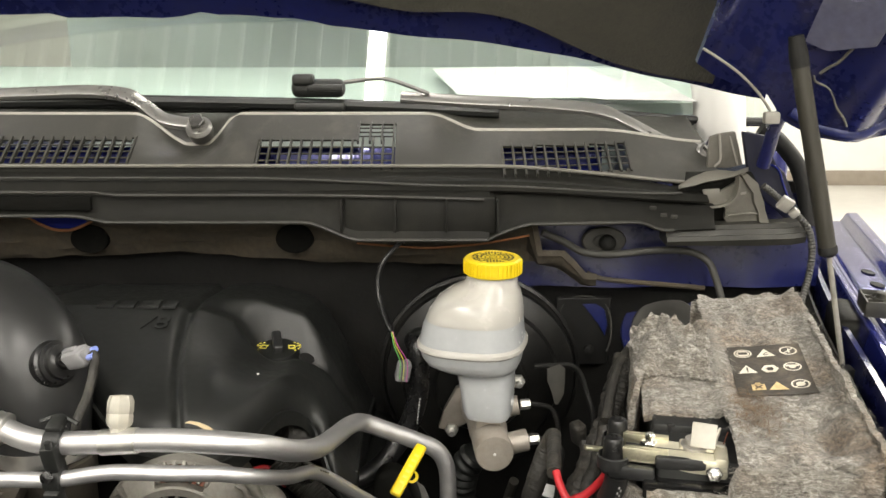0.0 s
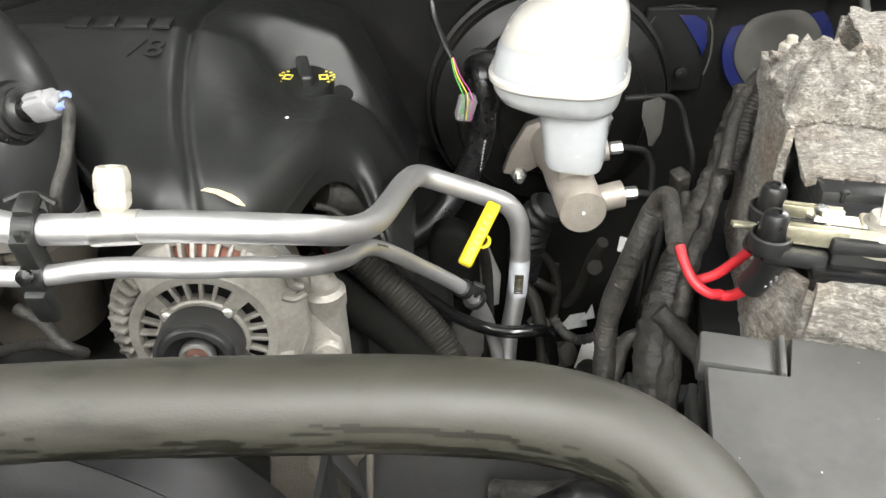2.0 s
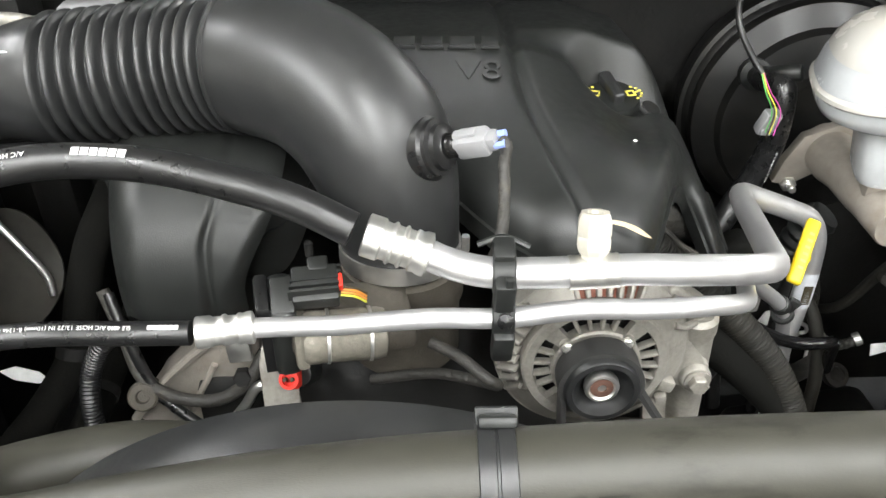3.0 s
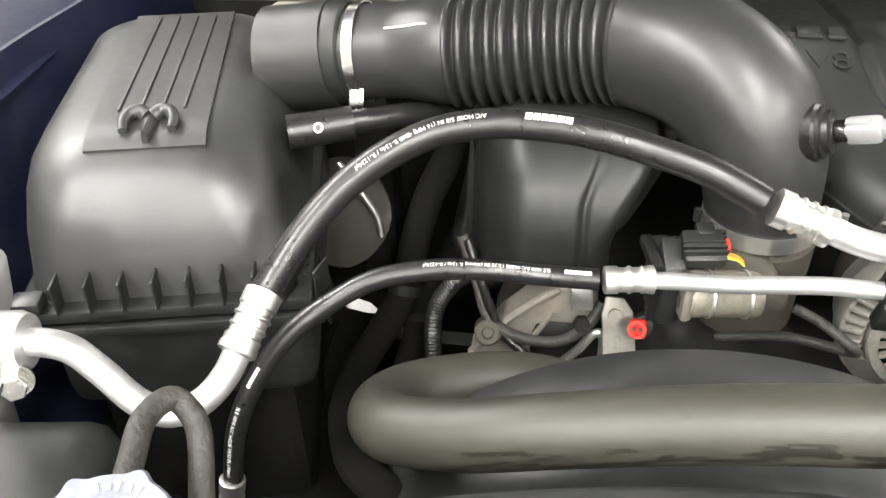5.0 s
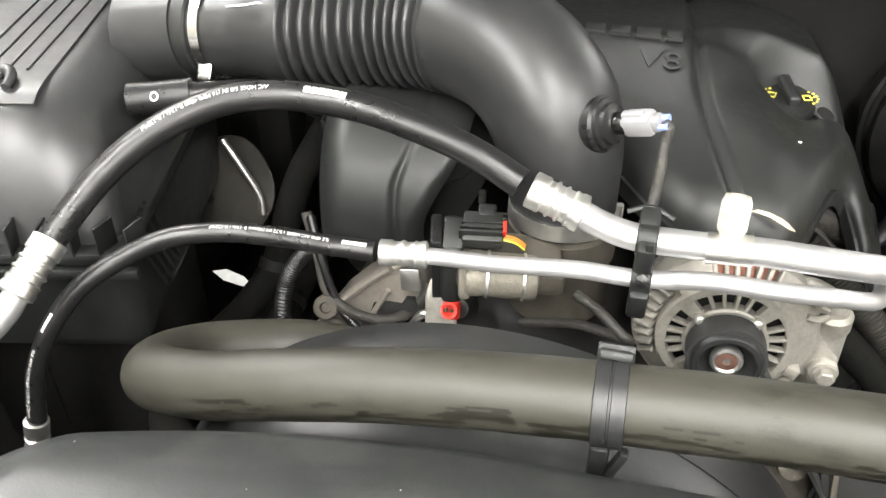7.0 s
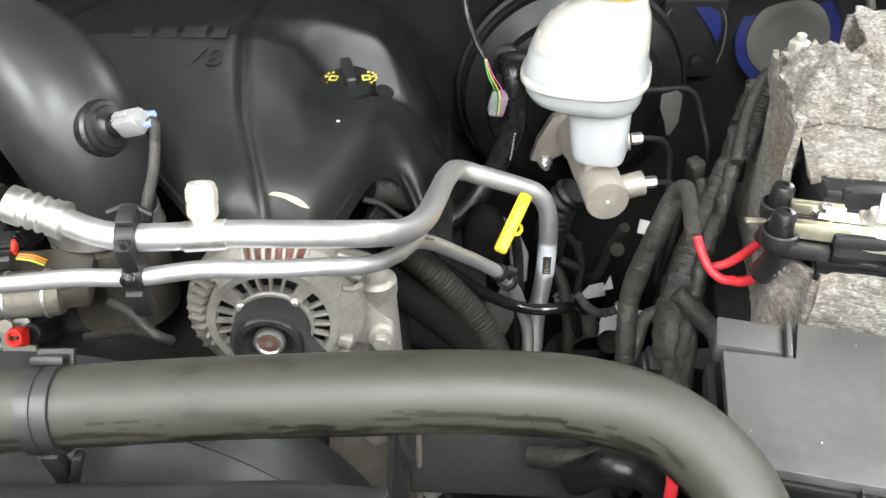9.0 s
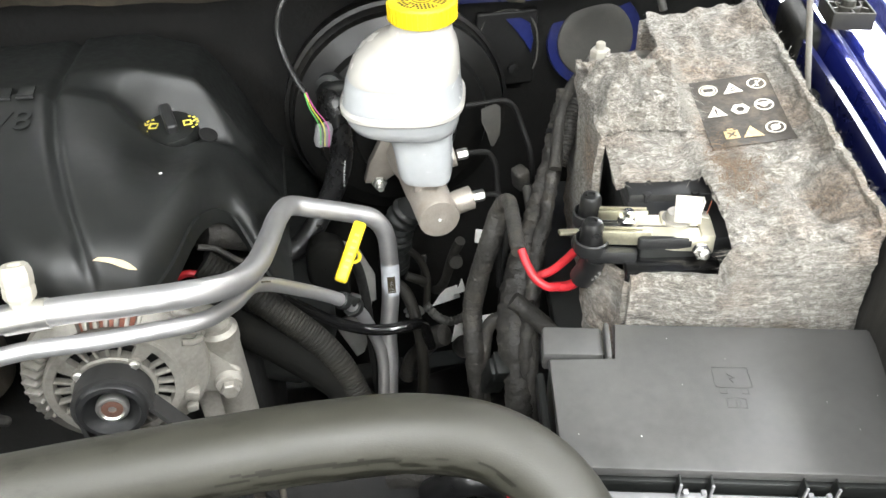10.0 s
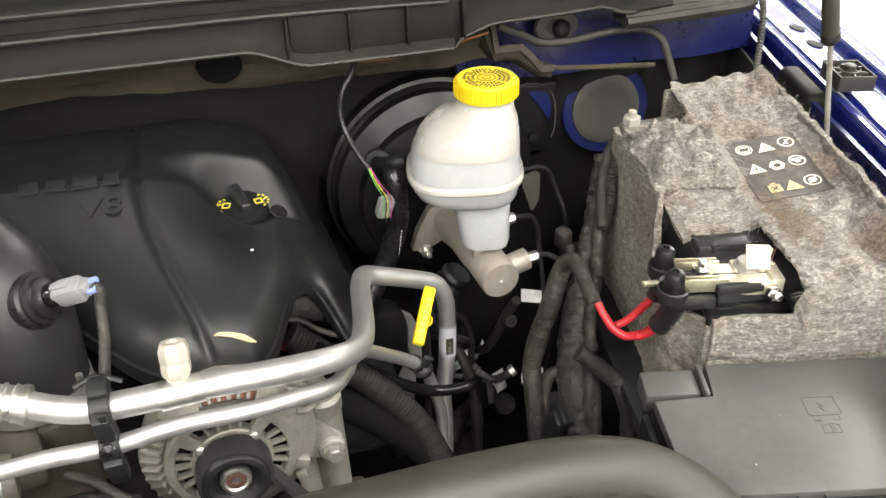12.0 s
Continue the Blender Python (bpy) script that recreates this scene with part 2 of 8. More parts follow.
def felt_material():
    """Grey recycled-fibre felt: matted strands in two directions, pale and brown tufts, deep relief."""
    m = bpy.data.materials.new("grey_fibre_felt")
    m.use_nodes = True
    n, l = m.node_tree.nodes, m.node_tree.links
    b = n["Principled BSDF"]
    b.inputs["Roughness"].default_value, b.inputs["Specular IOR Level"].default_value = 0.95, 0.15
    b.inputs["Sheen Weight"].default_value = 0.3
    co = n.new("ShaderNodeTexCoord")
    heights = []
    for turn, sc, stretch in ((10, 70, (0.6, 2.4, 6)), (-40, 170, (0.8, 2.0, 2.6)), (80, 95, (1.2, 1, 1.3))):
        mp = n.new("ShaderNodeMapping")
        mp.inputs["Rotation"].default_value, mp.inputs["Scale"].default_value = (0.2, 0.3, radians(turn)), stretch
        l.new(co.outputs["Object"], mp.inputs["Vector"])
        t = n.new("ShaderNodeTexNoise")
        t.inputs["Scale"].default_value, t.inputs["Detail"].default_value, t.inputs["Roughness"].default_value, t.inputs["Distortion"].default_value = sc, 8, 0.75, 1.2
        l.new(mp.outputs[0], t.inputs["Vector"])
        heights.append(t.outputs["Fac"])
    s1, s2 = n.new("ShaderNodeMath"), n.new("ShaderNodeMath")
    s1.operation = s2.operation = "ADD"
    l.new(heights[0], s1.inputs[0]), l.new(heights[1], s1.inputs[1])
    l.new(s1.outputs[0], s2.inputs[0]), l.new(heights[2], s2.inputs[1])
    ramp = n.new("ShaderNodeValToRGB")
    e = ramp.color_ramp.elements
    e[0].position, e[0].color = 0.40, (0.030, 0.026, 0.020, 1)
    e[1].position, e[1].color = 0.585, (0.60, 0.570, 0.515, 1)
    mid = e.new(0.5)
    mid.color = (0.225, 0.204, 0.168, 1)
    third = n.new("ShaderNodeMath")
    third.operation = "MULTIPLY"
    third.inputs[1].default_value = 1 / 3
    l.new(s2.outputs[0], third.inputs[0])
    l.new(third.outputs[0], ramp.inputs[0])
    brown = n.new("ShaderNodeTexNoise")
    brown.inputs["Scale"].default_value, brown.inputs["Detail"].default_value = 13, 5
    l.new(co.outputs["Object"], brown.inputs["Vector"])
    cut = n.new("ShaderNodeMapRange")
    cut.inputs["From Min"].default_value, cut.inputs["From Max"].default_value, cut.inputs["To Max"].default_value = 0.48, 0.70, 0.75
    l.new(brown.outputs["Fac"], cut.inputs["Value"])
    mix = n.new("ShaderNodeMix")
    mix.data_type, mix.blend_type = "RGBA", "MULTIPLY"
    l.new(cut.outputs[0], mix.inputs["Factor"]), l.new(ramp.outputs[0], mix.inputs["A"])
    mix.inputs["B"].default_value = (0.8, 0.55, 0.35, 1)
    l.new(mix.outputs["Result"], b.inputs["Base Color"])
    bp = n.new("ShaderNodeBump")
    bp.inputs["Strength"].default_value, bp.inputs["Distance"].default_value = 1.0, 0.008
    l.new(third.outputs[0], bp.inputs["Height"])
    l.new(bp.outputs[0], b.inputs["Normal"])
    return m


FELT = felt_material()


def glass_material():
    m = bpy.data.materials.new("green_tinted_glass")
    m.use_nodes = True
    b = m.node_tree.nodes["Principled BSDF"]
    b.inputs["Base Color"].default_value = (0.87, 0.97, 0.92, 1)
    b.inputs["Transmission Weight"].default_value, b.inputs["Roughness"].default_value, b.inputs["IOR"].default_value = 1.0, 0.0, 1.5
    return m


GLASS = glass_material()


def lamp_material():
    m = bpy.data.materials.new("lit_tube")
    m.use_nodes = True
    b = m.node_tree.nodes["Principled BSDF"]
    b.inputs["Emission Color"].default_value, b.inputs["Emission Strength"].default_value = (1, 0.98, 0.95, 1), 24.0
    return m


LIT = lamp_material()

# ---- shape helpers ----
I4 = Matrix.Identity(4)
PLACED = {}


def finish(bm, angle=38):
    bmesh.ops.recalc_face_normals(bm, faces=bm.faces)
    for e in bm.edges:
        e.smooth = len(e.link_faces) != 2 or e.calc_face_angle(0) < radians(angle)
    for fc in bm.faces:
        fc.smooth = True
    return bm


def thing(name, label, category, base=(0, 0, 0), group="", kind=""):
    """A thing made of parts: an Empty at its base."""
    ob = new(name)
    ob.empty_display_size = 0.02
    ob.matrix_basis = Matrix.Translation(base)
    PLACED[ob.name] = Matrix.Translation(base)
    return tagged(ob, label, category, group, kind)


def part(name, bm, material, parent=None, label="", angle=38, kind=""):
    """Links a bmesh, in world metres, as one mesh under a thing or a part."""
    me = bpy.data.meshes.new(name)
    finish(bm, angle).to_mesh(me)
    bm.free()
    me.materials.append(material)
    ob = new(name, me)
    if parent:
        ob.parent = parent
        ob.matrix_parent_inverse = PLACED[parent.name].inverted()
    PLACED[ob.name] = I4.copy()
    return tagged(ob, label, "", "", kind)


def solo(name, bm, material, label, category, angle=38, group="", kind=""):
    return tagged(part(name, bm, material, None, "", angle), label, category, group, kind)


def move(bm, m):
    bm.transform(m)
    return bm


def join(*bms):
    out = bmesh.new()
    for b in bms:
        me = bpy.data.meshes.new("tmp")
        b.to_mesh(me)
        out.from_mesh(me)
        bpy.data.meshes.remove(me)
        b.free()
    return out


def box(sx, sy, sz, m=I4, bevel=0.002, segs=2):
    bm = bmesh.new()
    bmesh.ops.create_cube(bm, size=1, matrix=Matrix.Diagonal((sx, sy, sz, 1)))
    if bevel:
        bmesh.ops.bevel(bm, geom=bm.edges[:], offset=min(bevel, 0.45 * min(sx, sy, sz)), segments=segs, affect="EDGES", profile=0.5)
    return move(bm, m)


def lathe(profile, m=I4, seg=40, cap=True):
    """Turns (radius, height) pairs round z."""
    bm = bmesh.new()
    rings = []
    for r, h in profile:
        rings.append([bm.verts.new((r * math.cos(2 * math.pi * k / seg), r * math.sin(2 * math.pi * k / seg), h)) for k in range(seg)])
    for a, b in zip(rings, rings[1:]):
        for k in range(seg):
            bm.faces.new((a[k], a[(k + 1) % seg], b[(k + 1) % seg], b[k]))
    if cap:
        for ring in (rings[0], rings[-1]):
            bm.faces.new(ring)
    return move(bm, m)


def loft(rings, closed=True, caps=True):
    """Skins rings of points with equal counts."""
    bm = bmesh.new()
    vs = [[bm.verts.new(p) for p in ring] for ring in rings]
    n = len(vs[0])
    for a, b in zip(vs, vs[1:]):
        for k in range(n if closed else n - 1):
            bm.faces.new((a[k], a[(k + 1) % n], b[(k + 1) % n], b[k]))
    if caps and closed:
        bm.faces.new(vs[0])
        bm.faces.new(vs[-1])
    return bm


def prism(poly, depth, m=I4, bevel=0.0, segs=2):
    """A flat outline in x, y, thickened along z."""
    bm = loft([[(x, y, 0) for x, y in poly], [(x, y, depth) for x, y in poly]])
    if bevel:
        bmesh.ops.bevel(bm, geom=bm.edges[:], offset=bevel, segments=segs, affect="EDGES", profile=0.5)
    return move(bm, m)


def curve(pts, sub=8):
    """Points along a smooth line through pts."""
    p = [Vector(q) for q in pts]
    if len(p) == 2:
        return [p[0].lerp(p[1], k / sub) for k in range(sub + 1)]
    p = [2 * p[0] - p[1], *p, 2 * p[-1] - p[-2]]
    out = []
    for a, b, c, d in zip(p, p[1:], p[2:], p[3:]):
        t1 = (b - a).length ** 0.5 + 1e-9
        t2 = (c - b).length ** 0.5 + 1e-9
        t3 = (d - c).length ** 0.5 + 1e-9
        m1 = ((b - a) / t1 - (c - a) / (t1 + t2) + (c - b) / t2) * t2
        m2 = ((c - b) / t2 - (d - b) / (t2 + t3) + (d - c) / t3) * t2
        for k in range(sub):
            u = k / sub
            out.append(b * (2 * u**3 - 3 * u**2 + 1) + m1 * (u**3 - 2 * u**2 + u) + c * (-2 * u**3 + 3 * u**2) + m2 * (u**3 - u**2))
    out.append(p[-2])
    return out


def tangents(line):
    return [(line[min(i + 1, len(line) - 1)] - line[max(i - 1, 0)]).normalized() for i in range(len(line))]


def tube(pts, r, seg=16, sub=8, smooth=True, cap=True, bore=None):
    """A pipe along pts; r is a radius or a function of the share of the way (0 to 1)."""
    line = curve(pts, sub) if smooth else [Vector(q) for q in pts]
    tan = tangents(line)
    up = Vector((0, 0, 1)) if abs(tan[0].z) < 0.9 else Vector((1, 0, 0))
    side = tan[0].cross(up).normalized()
    far = [0.0]
    for a, b in zip(line, line[1:]):
        far.append(far[-1] + (b - a).length)
    rings = []
    for p, t, s in zip(line, tan, far):
        side = (side - t * side.dot(t)).normalized()
        other = t.cross(side)
        rad = r(s / far[-1]) if callable(r) else r
        rings.append([p + rad * (math.cos(2 * math.pi * k / seg) * side + math.sin(2 * math.pi * k / seg) * other) for k in range(seg)])
    return loft(rings, True, cap)


def fine_line(pts, step):
    """Evenly spaced points along a smooth line."""
    line = curve(pts, 24)
    out, left = [line[0]], step
    for a, b in zip(line, line[1:]):
        d = (b - a).length
        while d > 1e-9 and left <= d:
            out.append(a.lerp(b, left / d))
            a, d, left = out[-1], d - left, step
        left -= d
    return out


def aim(at, way, roll=0):
    """A pose at a place whose z axis points along way."""
    return Matrix.Translation(at) @ Vector(way).to_track_quat("Z", "Y").to_matrix().to_4x4() @ pose(0, 0, 0, 0, 0, roll)


def hexnut(r, h, m, seg=6):
    return lathe([(r * 0.9, 0), (r, h * 0.08), (r, h * 0.85), (r * 0.85, h)], m, seg)


def letters(text, size, m=I4, depth=0.0):
    """Built-in lettering as a mesh in x, y, its middle at the origin."""
    cu = bpy.data.curves.new("letters", "FONT")
    cu.body, cu.size, cu.extrude, cu.align_x, cu.align_y, cu.resolution_u = text, size, depth, "CENTER", "CENTER", 3
    ob = bpy.data.objects.new("letters", cu)
    scene.collection.objects.link(ob)
    me = bpy.data.meshes.new_from_object(ob.evaluated_get(bpy.context.evaluated_depsgraph_get()))
    bm = bmesh.new()
    bm.from_mesh(me)
    bpy.data.objects.remove(ob), bpy.data.curves.remove(cu), bpy.data.meshes.remove(me)
    return move(bm, m)


def on_hose(bm, pts, r, start, turn, way=1):
    """Bends flat print (x along, y round) onto a hose, from start metres on; turn: degrees from the top."""
    line = curve(pts, 24)
    tan = tangents(line)
    far = [0.0]
    for a, b in zip(line, line[1:]):
        far.append(far[-1] + (b - a).length)
    for v in bm.verts:
        s = start + way * v.co.x
        i = max(0, min(len(line) - 2, int(np.searchsorted(far, s)) - 1))
        u = (s - far[i]) / (far[i + 1] - far[i])
        p, t = line[i].lerp(line[i + 1], u), tan[i].lerp(tan[i + 1], u).normalized()
        up = (Vector((0, 0, 1)) - t * t.z).normalized()
        side = t.cross(up)
        a = radians(turn) - way * v.co.y / r
        v.co = p + (r + 0.0004) * (math.cos(a) * up + math.sin(a) * side)
    return bm


def lumpy(bm, amp, freq, seed=0.0):
    """Presses wrinkles into a skin, along its normals."""
    bm.normal_update()
    shift = [v.normal * (amp * noise.noise(v.co * freq + Vector((seed, 0, 0))) + 0.45 * amp * noise.noise(v.co * freq * 2.7 + Vector((0, seed, 3)))) for v in bm.verts]
    for v, d in zip(bm.verts, shift):
        v.co += d
    return bm


def flat_quad(x0, x1, h):
    bm = bmesh.new()
    rows = [(bm.verts.new((x0, h * (k / 4 - 0.5), 0)), bm.verts.new((x1, h * (k / 4 - 0.5), 0))) for k in range(5)]
    for a, b in zip(rows, rows[1:]):
        bm.faces.new((a[0], a[1], b[1], b[0]))
    return bm


def bars(widths, height, gap):
    """A row of plain bars, standing for writing."""
    out, x = [], 0.0
    for w in widths:
        out.append(flat_quad(x, x + w, height))
        x += w + gap
    return join(*out)


def smooth01(a, b, x):
    t = max(0.0, min(1.0, (x - a) / (b - a)))
    return t * t * (3 - 2 * t)


def sheet(fn, nu, nv, thick=0.0):
    """A surface from fn(u, v), u and v from 0 to 1; thickened downwards when thick is set."""
    bm = bmesh.new()
    vs = [[bm.verts.new(fn(i / nu, j / nv)) for i in range(nu + 1)] for j in range(nv + 1)]
    for j in range(nv):
        for i in range(nu):
            bm.faces.new((vs[j][i], vs[j][i + 1], vs[j + 1][i + 1], vs[j + 1][i]))
    if thick:
        bmesh.ops.recalc_face_normals(bm, faces=bm.faces)
        bmesh.ops.solidify(bm, geom=bm.faces[:], thickness=thick)
    return bm

# ---- the garage ----
tagged(part("floor", box(14, 18, 0.1, pose(0, 2, -0.05), 0), CONCRETE), "pale sealed concrete garage floor", "floor", kind="structure")
ceiling_bm = box(14, 18, 0.06, pose(0, 2, 3.43), 0)
ceiling = tagged(part("ceiling", ceiling_bm, CEIL), "white ribbed steel ceiling panels", "ceiling", kind="structure")
part("rib_seam", join(*[box(0.014 if k % 3 else 0.022, 18, 0.05, pose(-6.8 + 0.12 * k, 2, 3.376), 0) for k in range(114)]), RIBMAT, ceiling, "raised seams painted paler than the panels, as if catching light")
for wname, wm, ws in (("wall_north", pose(0, 8.75, 1.7), (14, 0.1, 3.4)), ("wall_south", pose(0, -7.05, 1.7), (14, 0.1, 3.4)), ("wall_east", pose(7.05, 2, 1.7), (0.1, 18, 3.4)), ("wall_west", pose(-7.05, 2, 1.7), (0.1, 18, 3.4))):
    tagged(part(wname, box(*ws, wm, 0), WALLP), "plain white painted garage wall", "wall", kind="structure")
for bname, wm, ws in (("baseboard", pose(0, 8.685, 0.075), (14, 0.02, 0.15)), ("baseboard", pose(6.985, 2, 0.075), (0.02, 17.9, 0.15))):
    tagged(part(bname, box(*ws, wm, 0.004), SKIRT), "taupe rubber wall base", "baseboard", kind="structure")
for sx, sy, sl, sw, watts in STRIPS:
    lamp = thing("ceiling_light", "white strip light under the ceiling, the wide ones added unseen", "ceiling light", (sx, sy, STRIP_Z), "strip lights")
    part("housing", box(sw + 0.04, sl + 0.06, 0.06, pose(sx, sy, STRIP_Z + 0.06), 0.01), WALLP, lamp)
    for dx in (-0.3 * sw, 0.3 * sw):
        part("tube", tube([(sx + dx, sy - sl / 2, STRIP_Z), (sx + dx, sy + sl / 2, STRIP_Z)], 0.018, 12, 2), LIT, lamp, "lit fluorescent tube")

# ---- the truck's body round the engine bay ----
body = thing("pickup_truck_body", "deep blue pickup truck body round the engine bay", "pickup truck", (-0.3, 0.8, 0.0))


def firewall(u, v):
    x = -1.25 + 1.77 * u
    z = 0.55 + 0.755 * v
    y = 1.20 - 0.03 * smooth01(0.9, 1.2, z) + 0.004 * noise.noise((x * 9, z * 9, 0))
    return (x, y, z)


part("firewall", sheet(firewall, 50, 24, 0.01), DARK, body, "grimy black firewall")


def heat_mat(u, v):
    x = -1.1 + 1.30 * u
    lump = 0.008 * noise.noise((x * 7, v * 3, 2.0)) + 0.005 * noise.noise((x * 22, v * 8, 5.0))
    low = 1.214 - 0.010 * math.sin(u * 9) * u + lump - 0.030 * smooth01(0.13, 0.19, x)
    high = 1.300 - 0.072 * smooth01(0.116, 0.128, x) - 0.032 * smooth01(0.155, 0.190, x)
    y = 1.085 + 0.03 * v + lump
    return (x, y, high + (min(low, high - 0.012) - high) * v)


part("heat_mat", sheet(heat_mat, 90, 10, 0.008), HEATMAT, body, "rust-stained brown heat mat along the cowl lip")
part("seam", tube([(-1.0, 1.084, 1.264), (-0.62, 1.084, 1.268), (-0.530, 1.081, 1.272), (-0.514, 1.079, 1.264), (-0.496, 1.078, 1.257), (-0.475, 1.078, 1.256), (-0.455, 1.079, 1.263), (-0.440, 1.081, 1.272)], 0.0019, 8), RUSTLINE, body, "orange rusty seam")
part("seam", tube([(-0.11, 1.078, 1.239), (-0.06, 1.077, 1.235), (-0.02, 1.076, 1.233), (0.02, 1.075, 1.236), (0.05, 1.074, 1.239), (0.11, 1.074, 1.250)], 0.0014, 8), RUSTLINE, body)


def blue_panel(u, v):
    x = 0.09 + 0.42 * u
    z = 1.165 + 0.125 * v
    return (x, 1.135 + 0.02 * v + 0.006 * math.sin(u * 14) * (1 - v), z)


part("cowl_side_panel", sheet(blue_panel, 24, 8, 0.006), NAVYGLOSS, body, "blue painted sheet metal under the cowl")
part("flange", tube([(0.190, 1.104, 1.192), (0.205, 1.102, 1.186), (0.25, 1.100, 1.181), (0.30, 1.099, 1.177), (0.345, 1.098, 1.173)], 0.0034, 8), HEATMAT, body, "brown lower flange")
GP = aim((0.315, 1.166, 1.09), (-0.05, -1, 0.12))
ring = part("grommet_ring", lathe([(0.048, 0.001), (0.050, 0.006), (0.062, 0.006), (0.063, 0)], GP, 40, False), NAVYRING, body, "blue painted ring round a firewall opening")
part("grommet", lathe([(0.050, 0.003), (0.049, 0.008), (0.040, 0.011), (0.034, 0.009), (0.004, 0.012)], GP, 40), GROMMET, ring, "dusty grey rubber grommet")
# Solid black plate: the opening's dark inside is painted, not cut.
part("opening_dark_plate", box(0.078, 0.008, 0.105, pose(0.196, 1.160, 1.092, 6, 0, 0), 0.024, 5), RUBSTUD, body, "solid black plate painted as a rounded opening")
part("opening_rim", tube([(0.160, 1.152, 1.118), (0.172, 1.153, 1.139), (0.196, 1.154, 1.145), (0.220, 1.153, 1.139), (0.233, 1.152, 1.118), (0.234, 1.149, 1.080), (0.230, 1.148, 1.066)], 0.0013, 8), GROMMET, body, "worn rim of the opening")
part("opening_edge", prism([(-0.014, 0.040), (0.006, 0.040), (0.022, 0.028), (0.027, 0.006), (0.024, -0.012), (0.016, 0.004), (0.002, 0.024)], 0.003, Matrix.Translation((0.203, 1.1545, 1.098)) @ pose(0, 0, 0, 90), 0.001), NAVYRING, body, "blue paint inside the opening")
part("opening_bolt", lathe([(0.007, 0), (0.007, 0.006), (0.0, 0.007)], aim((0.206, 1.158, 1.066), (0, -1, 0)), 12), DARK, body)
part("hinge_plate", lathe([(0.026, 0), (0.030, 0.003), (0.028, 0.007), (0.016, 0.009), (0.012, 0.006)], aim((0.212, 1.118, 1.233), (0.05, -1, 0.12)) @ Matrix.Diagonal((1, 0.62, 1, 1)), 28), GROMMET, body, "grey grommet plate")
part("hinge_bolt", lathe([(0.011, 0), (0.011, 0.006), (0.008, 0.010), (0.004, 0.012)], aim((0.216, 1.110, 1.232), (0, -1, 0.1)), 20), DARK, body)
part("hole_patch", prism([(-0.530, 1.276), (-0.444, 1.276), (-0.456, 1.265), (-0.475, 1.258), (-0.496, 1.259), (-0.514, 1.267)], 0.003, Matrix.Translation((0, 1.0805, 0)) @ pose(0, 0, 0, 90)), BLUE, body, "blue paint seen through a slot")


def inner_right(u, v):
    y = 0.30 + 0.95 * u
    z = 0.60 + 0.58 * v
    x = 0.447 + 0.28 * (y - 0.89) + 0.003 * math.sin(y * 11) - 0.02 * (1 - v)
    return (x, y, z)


part("inner_fender", sheet(inner_right, 40, 16, 0.006), NAVYGLOSS, body, "inner fender apron in blue darkened for shade")
part("inner_fender", sheet(lambda u, v: (-1.06 + 0.02 * math.sin(u * 9) + 0.02 * (1 - v), 0.28 + 0.95 * u, 0.6 + 0.60 * v), 40, 16, 0.006), NAVY, body, "inner fender panel in blue darkened for shade")


def fender_right(u, v):
    """From the inner flange over the bolted shelf to the rounded outer panel."""
    y = 0.20 + 1.25 * u
    x = 0.452 + 0.28 * (y - 0.89) + 0.155 * v
    z = 1.148 + 0.044 * smooth01(0.0, 0.05, v) - 0.004 * smooth01(0.09, 0.13, v) - 0.004 * math.exp(-(((v - 0.17) / 0.012) ** 2)) + 0.014 * smooth01(0.44, 0.52, v) - 0.22 * smooth01(0.62, 1.0, v)
    return (x, y, z - 0.02 * smooth01(0.5, 0.2, y))


part("fender", sheet(fender_right, 50, 90, 0.003), BLUE, body, "glossy deep blue front fender")
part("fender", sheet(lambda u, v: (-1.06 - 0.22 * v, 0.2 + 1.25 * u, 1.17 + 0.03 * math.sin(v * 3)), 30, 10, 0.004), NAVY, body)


def fender_bracket(at, yaw):
    m = pose(*at, 0, 0, yaw) @ Matrix.Scale(0.8, 4)
    piece = part("fender_bracket", join(box(0.050, 0.064, 0.006, m @ pose(0, 0, -0.004), 0.002), box(0.050, 0.003, 0.022, m @ pose(0, -0.031, 0.002), 0.001), box(0.050, 0.003, 0.022, m @ pose(0, 0.031, 0.002), 0.001), box(0.003, 0.064, 0.022, m @ pose(-0.024, 0, 0.002), 0.001), box(0.003, 0.064, 0.022, m @ pose(0.024, 0, 0.002), 0.001), lathe([(0.016, -0.004), (0.016, 0.012), (0.014, 0.013), (0.014, -0.003)], m, 24, False), *[box(0.052, 0.0025, 0.014, m @ pose(0, 0, 0.004, 0, 0, a), 0) for a in (28, 90, -28)]), COWL, body, "ribbed grey plastic fender bracket")
    part("bolt", lathe([(0.010, -0.002), (0.0085, 0.018), (0.007, 0.019), (0.0, 0.019)], m, 20), COWL, piece, "grey stud")


fender_bracket((0.487, 0.920, 1.206), -16)
fender_bracket((0.402, 0.632, 1.200), -16)
for hy in (0.76, 1.06, 1.12):
    part("shelf_slot", lathe([(0.007, 0), (0.007, 0.0012), (0.0, 0.0014)], pose(0.505 + 0.28 * (hy - 0.89), hy, 1.1885) @ Matrix.Diagonal((1, 2.0, 1, 1)), 18), DARK, body, "dark slot in the fender shelf")
part("apron_liner", sheet(lambda u, v: (0.430 + 0.28 * (0.30 + 0.95 * u - 0.89) - 0.02 * (1 - (0.545 * v + 0.02) / 0.58) + 0.003 * math.sin((0.30 + 0.95 * u) * 11), 0.30 + 0.95 * u, 0.62 + 0.545 * v), 40, 12, 0.003), LINERP, body, "dusty dark liner below the fender shelf")
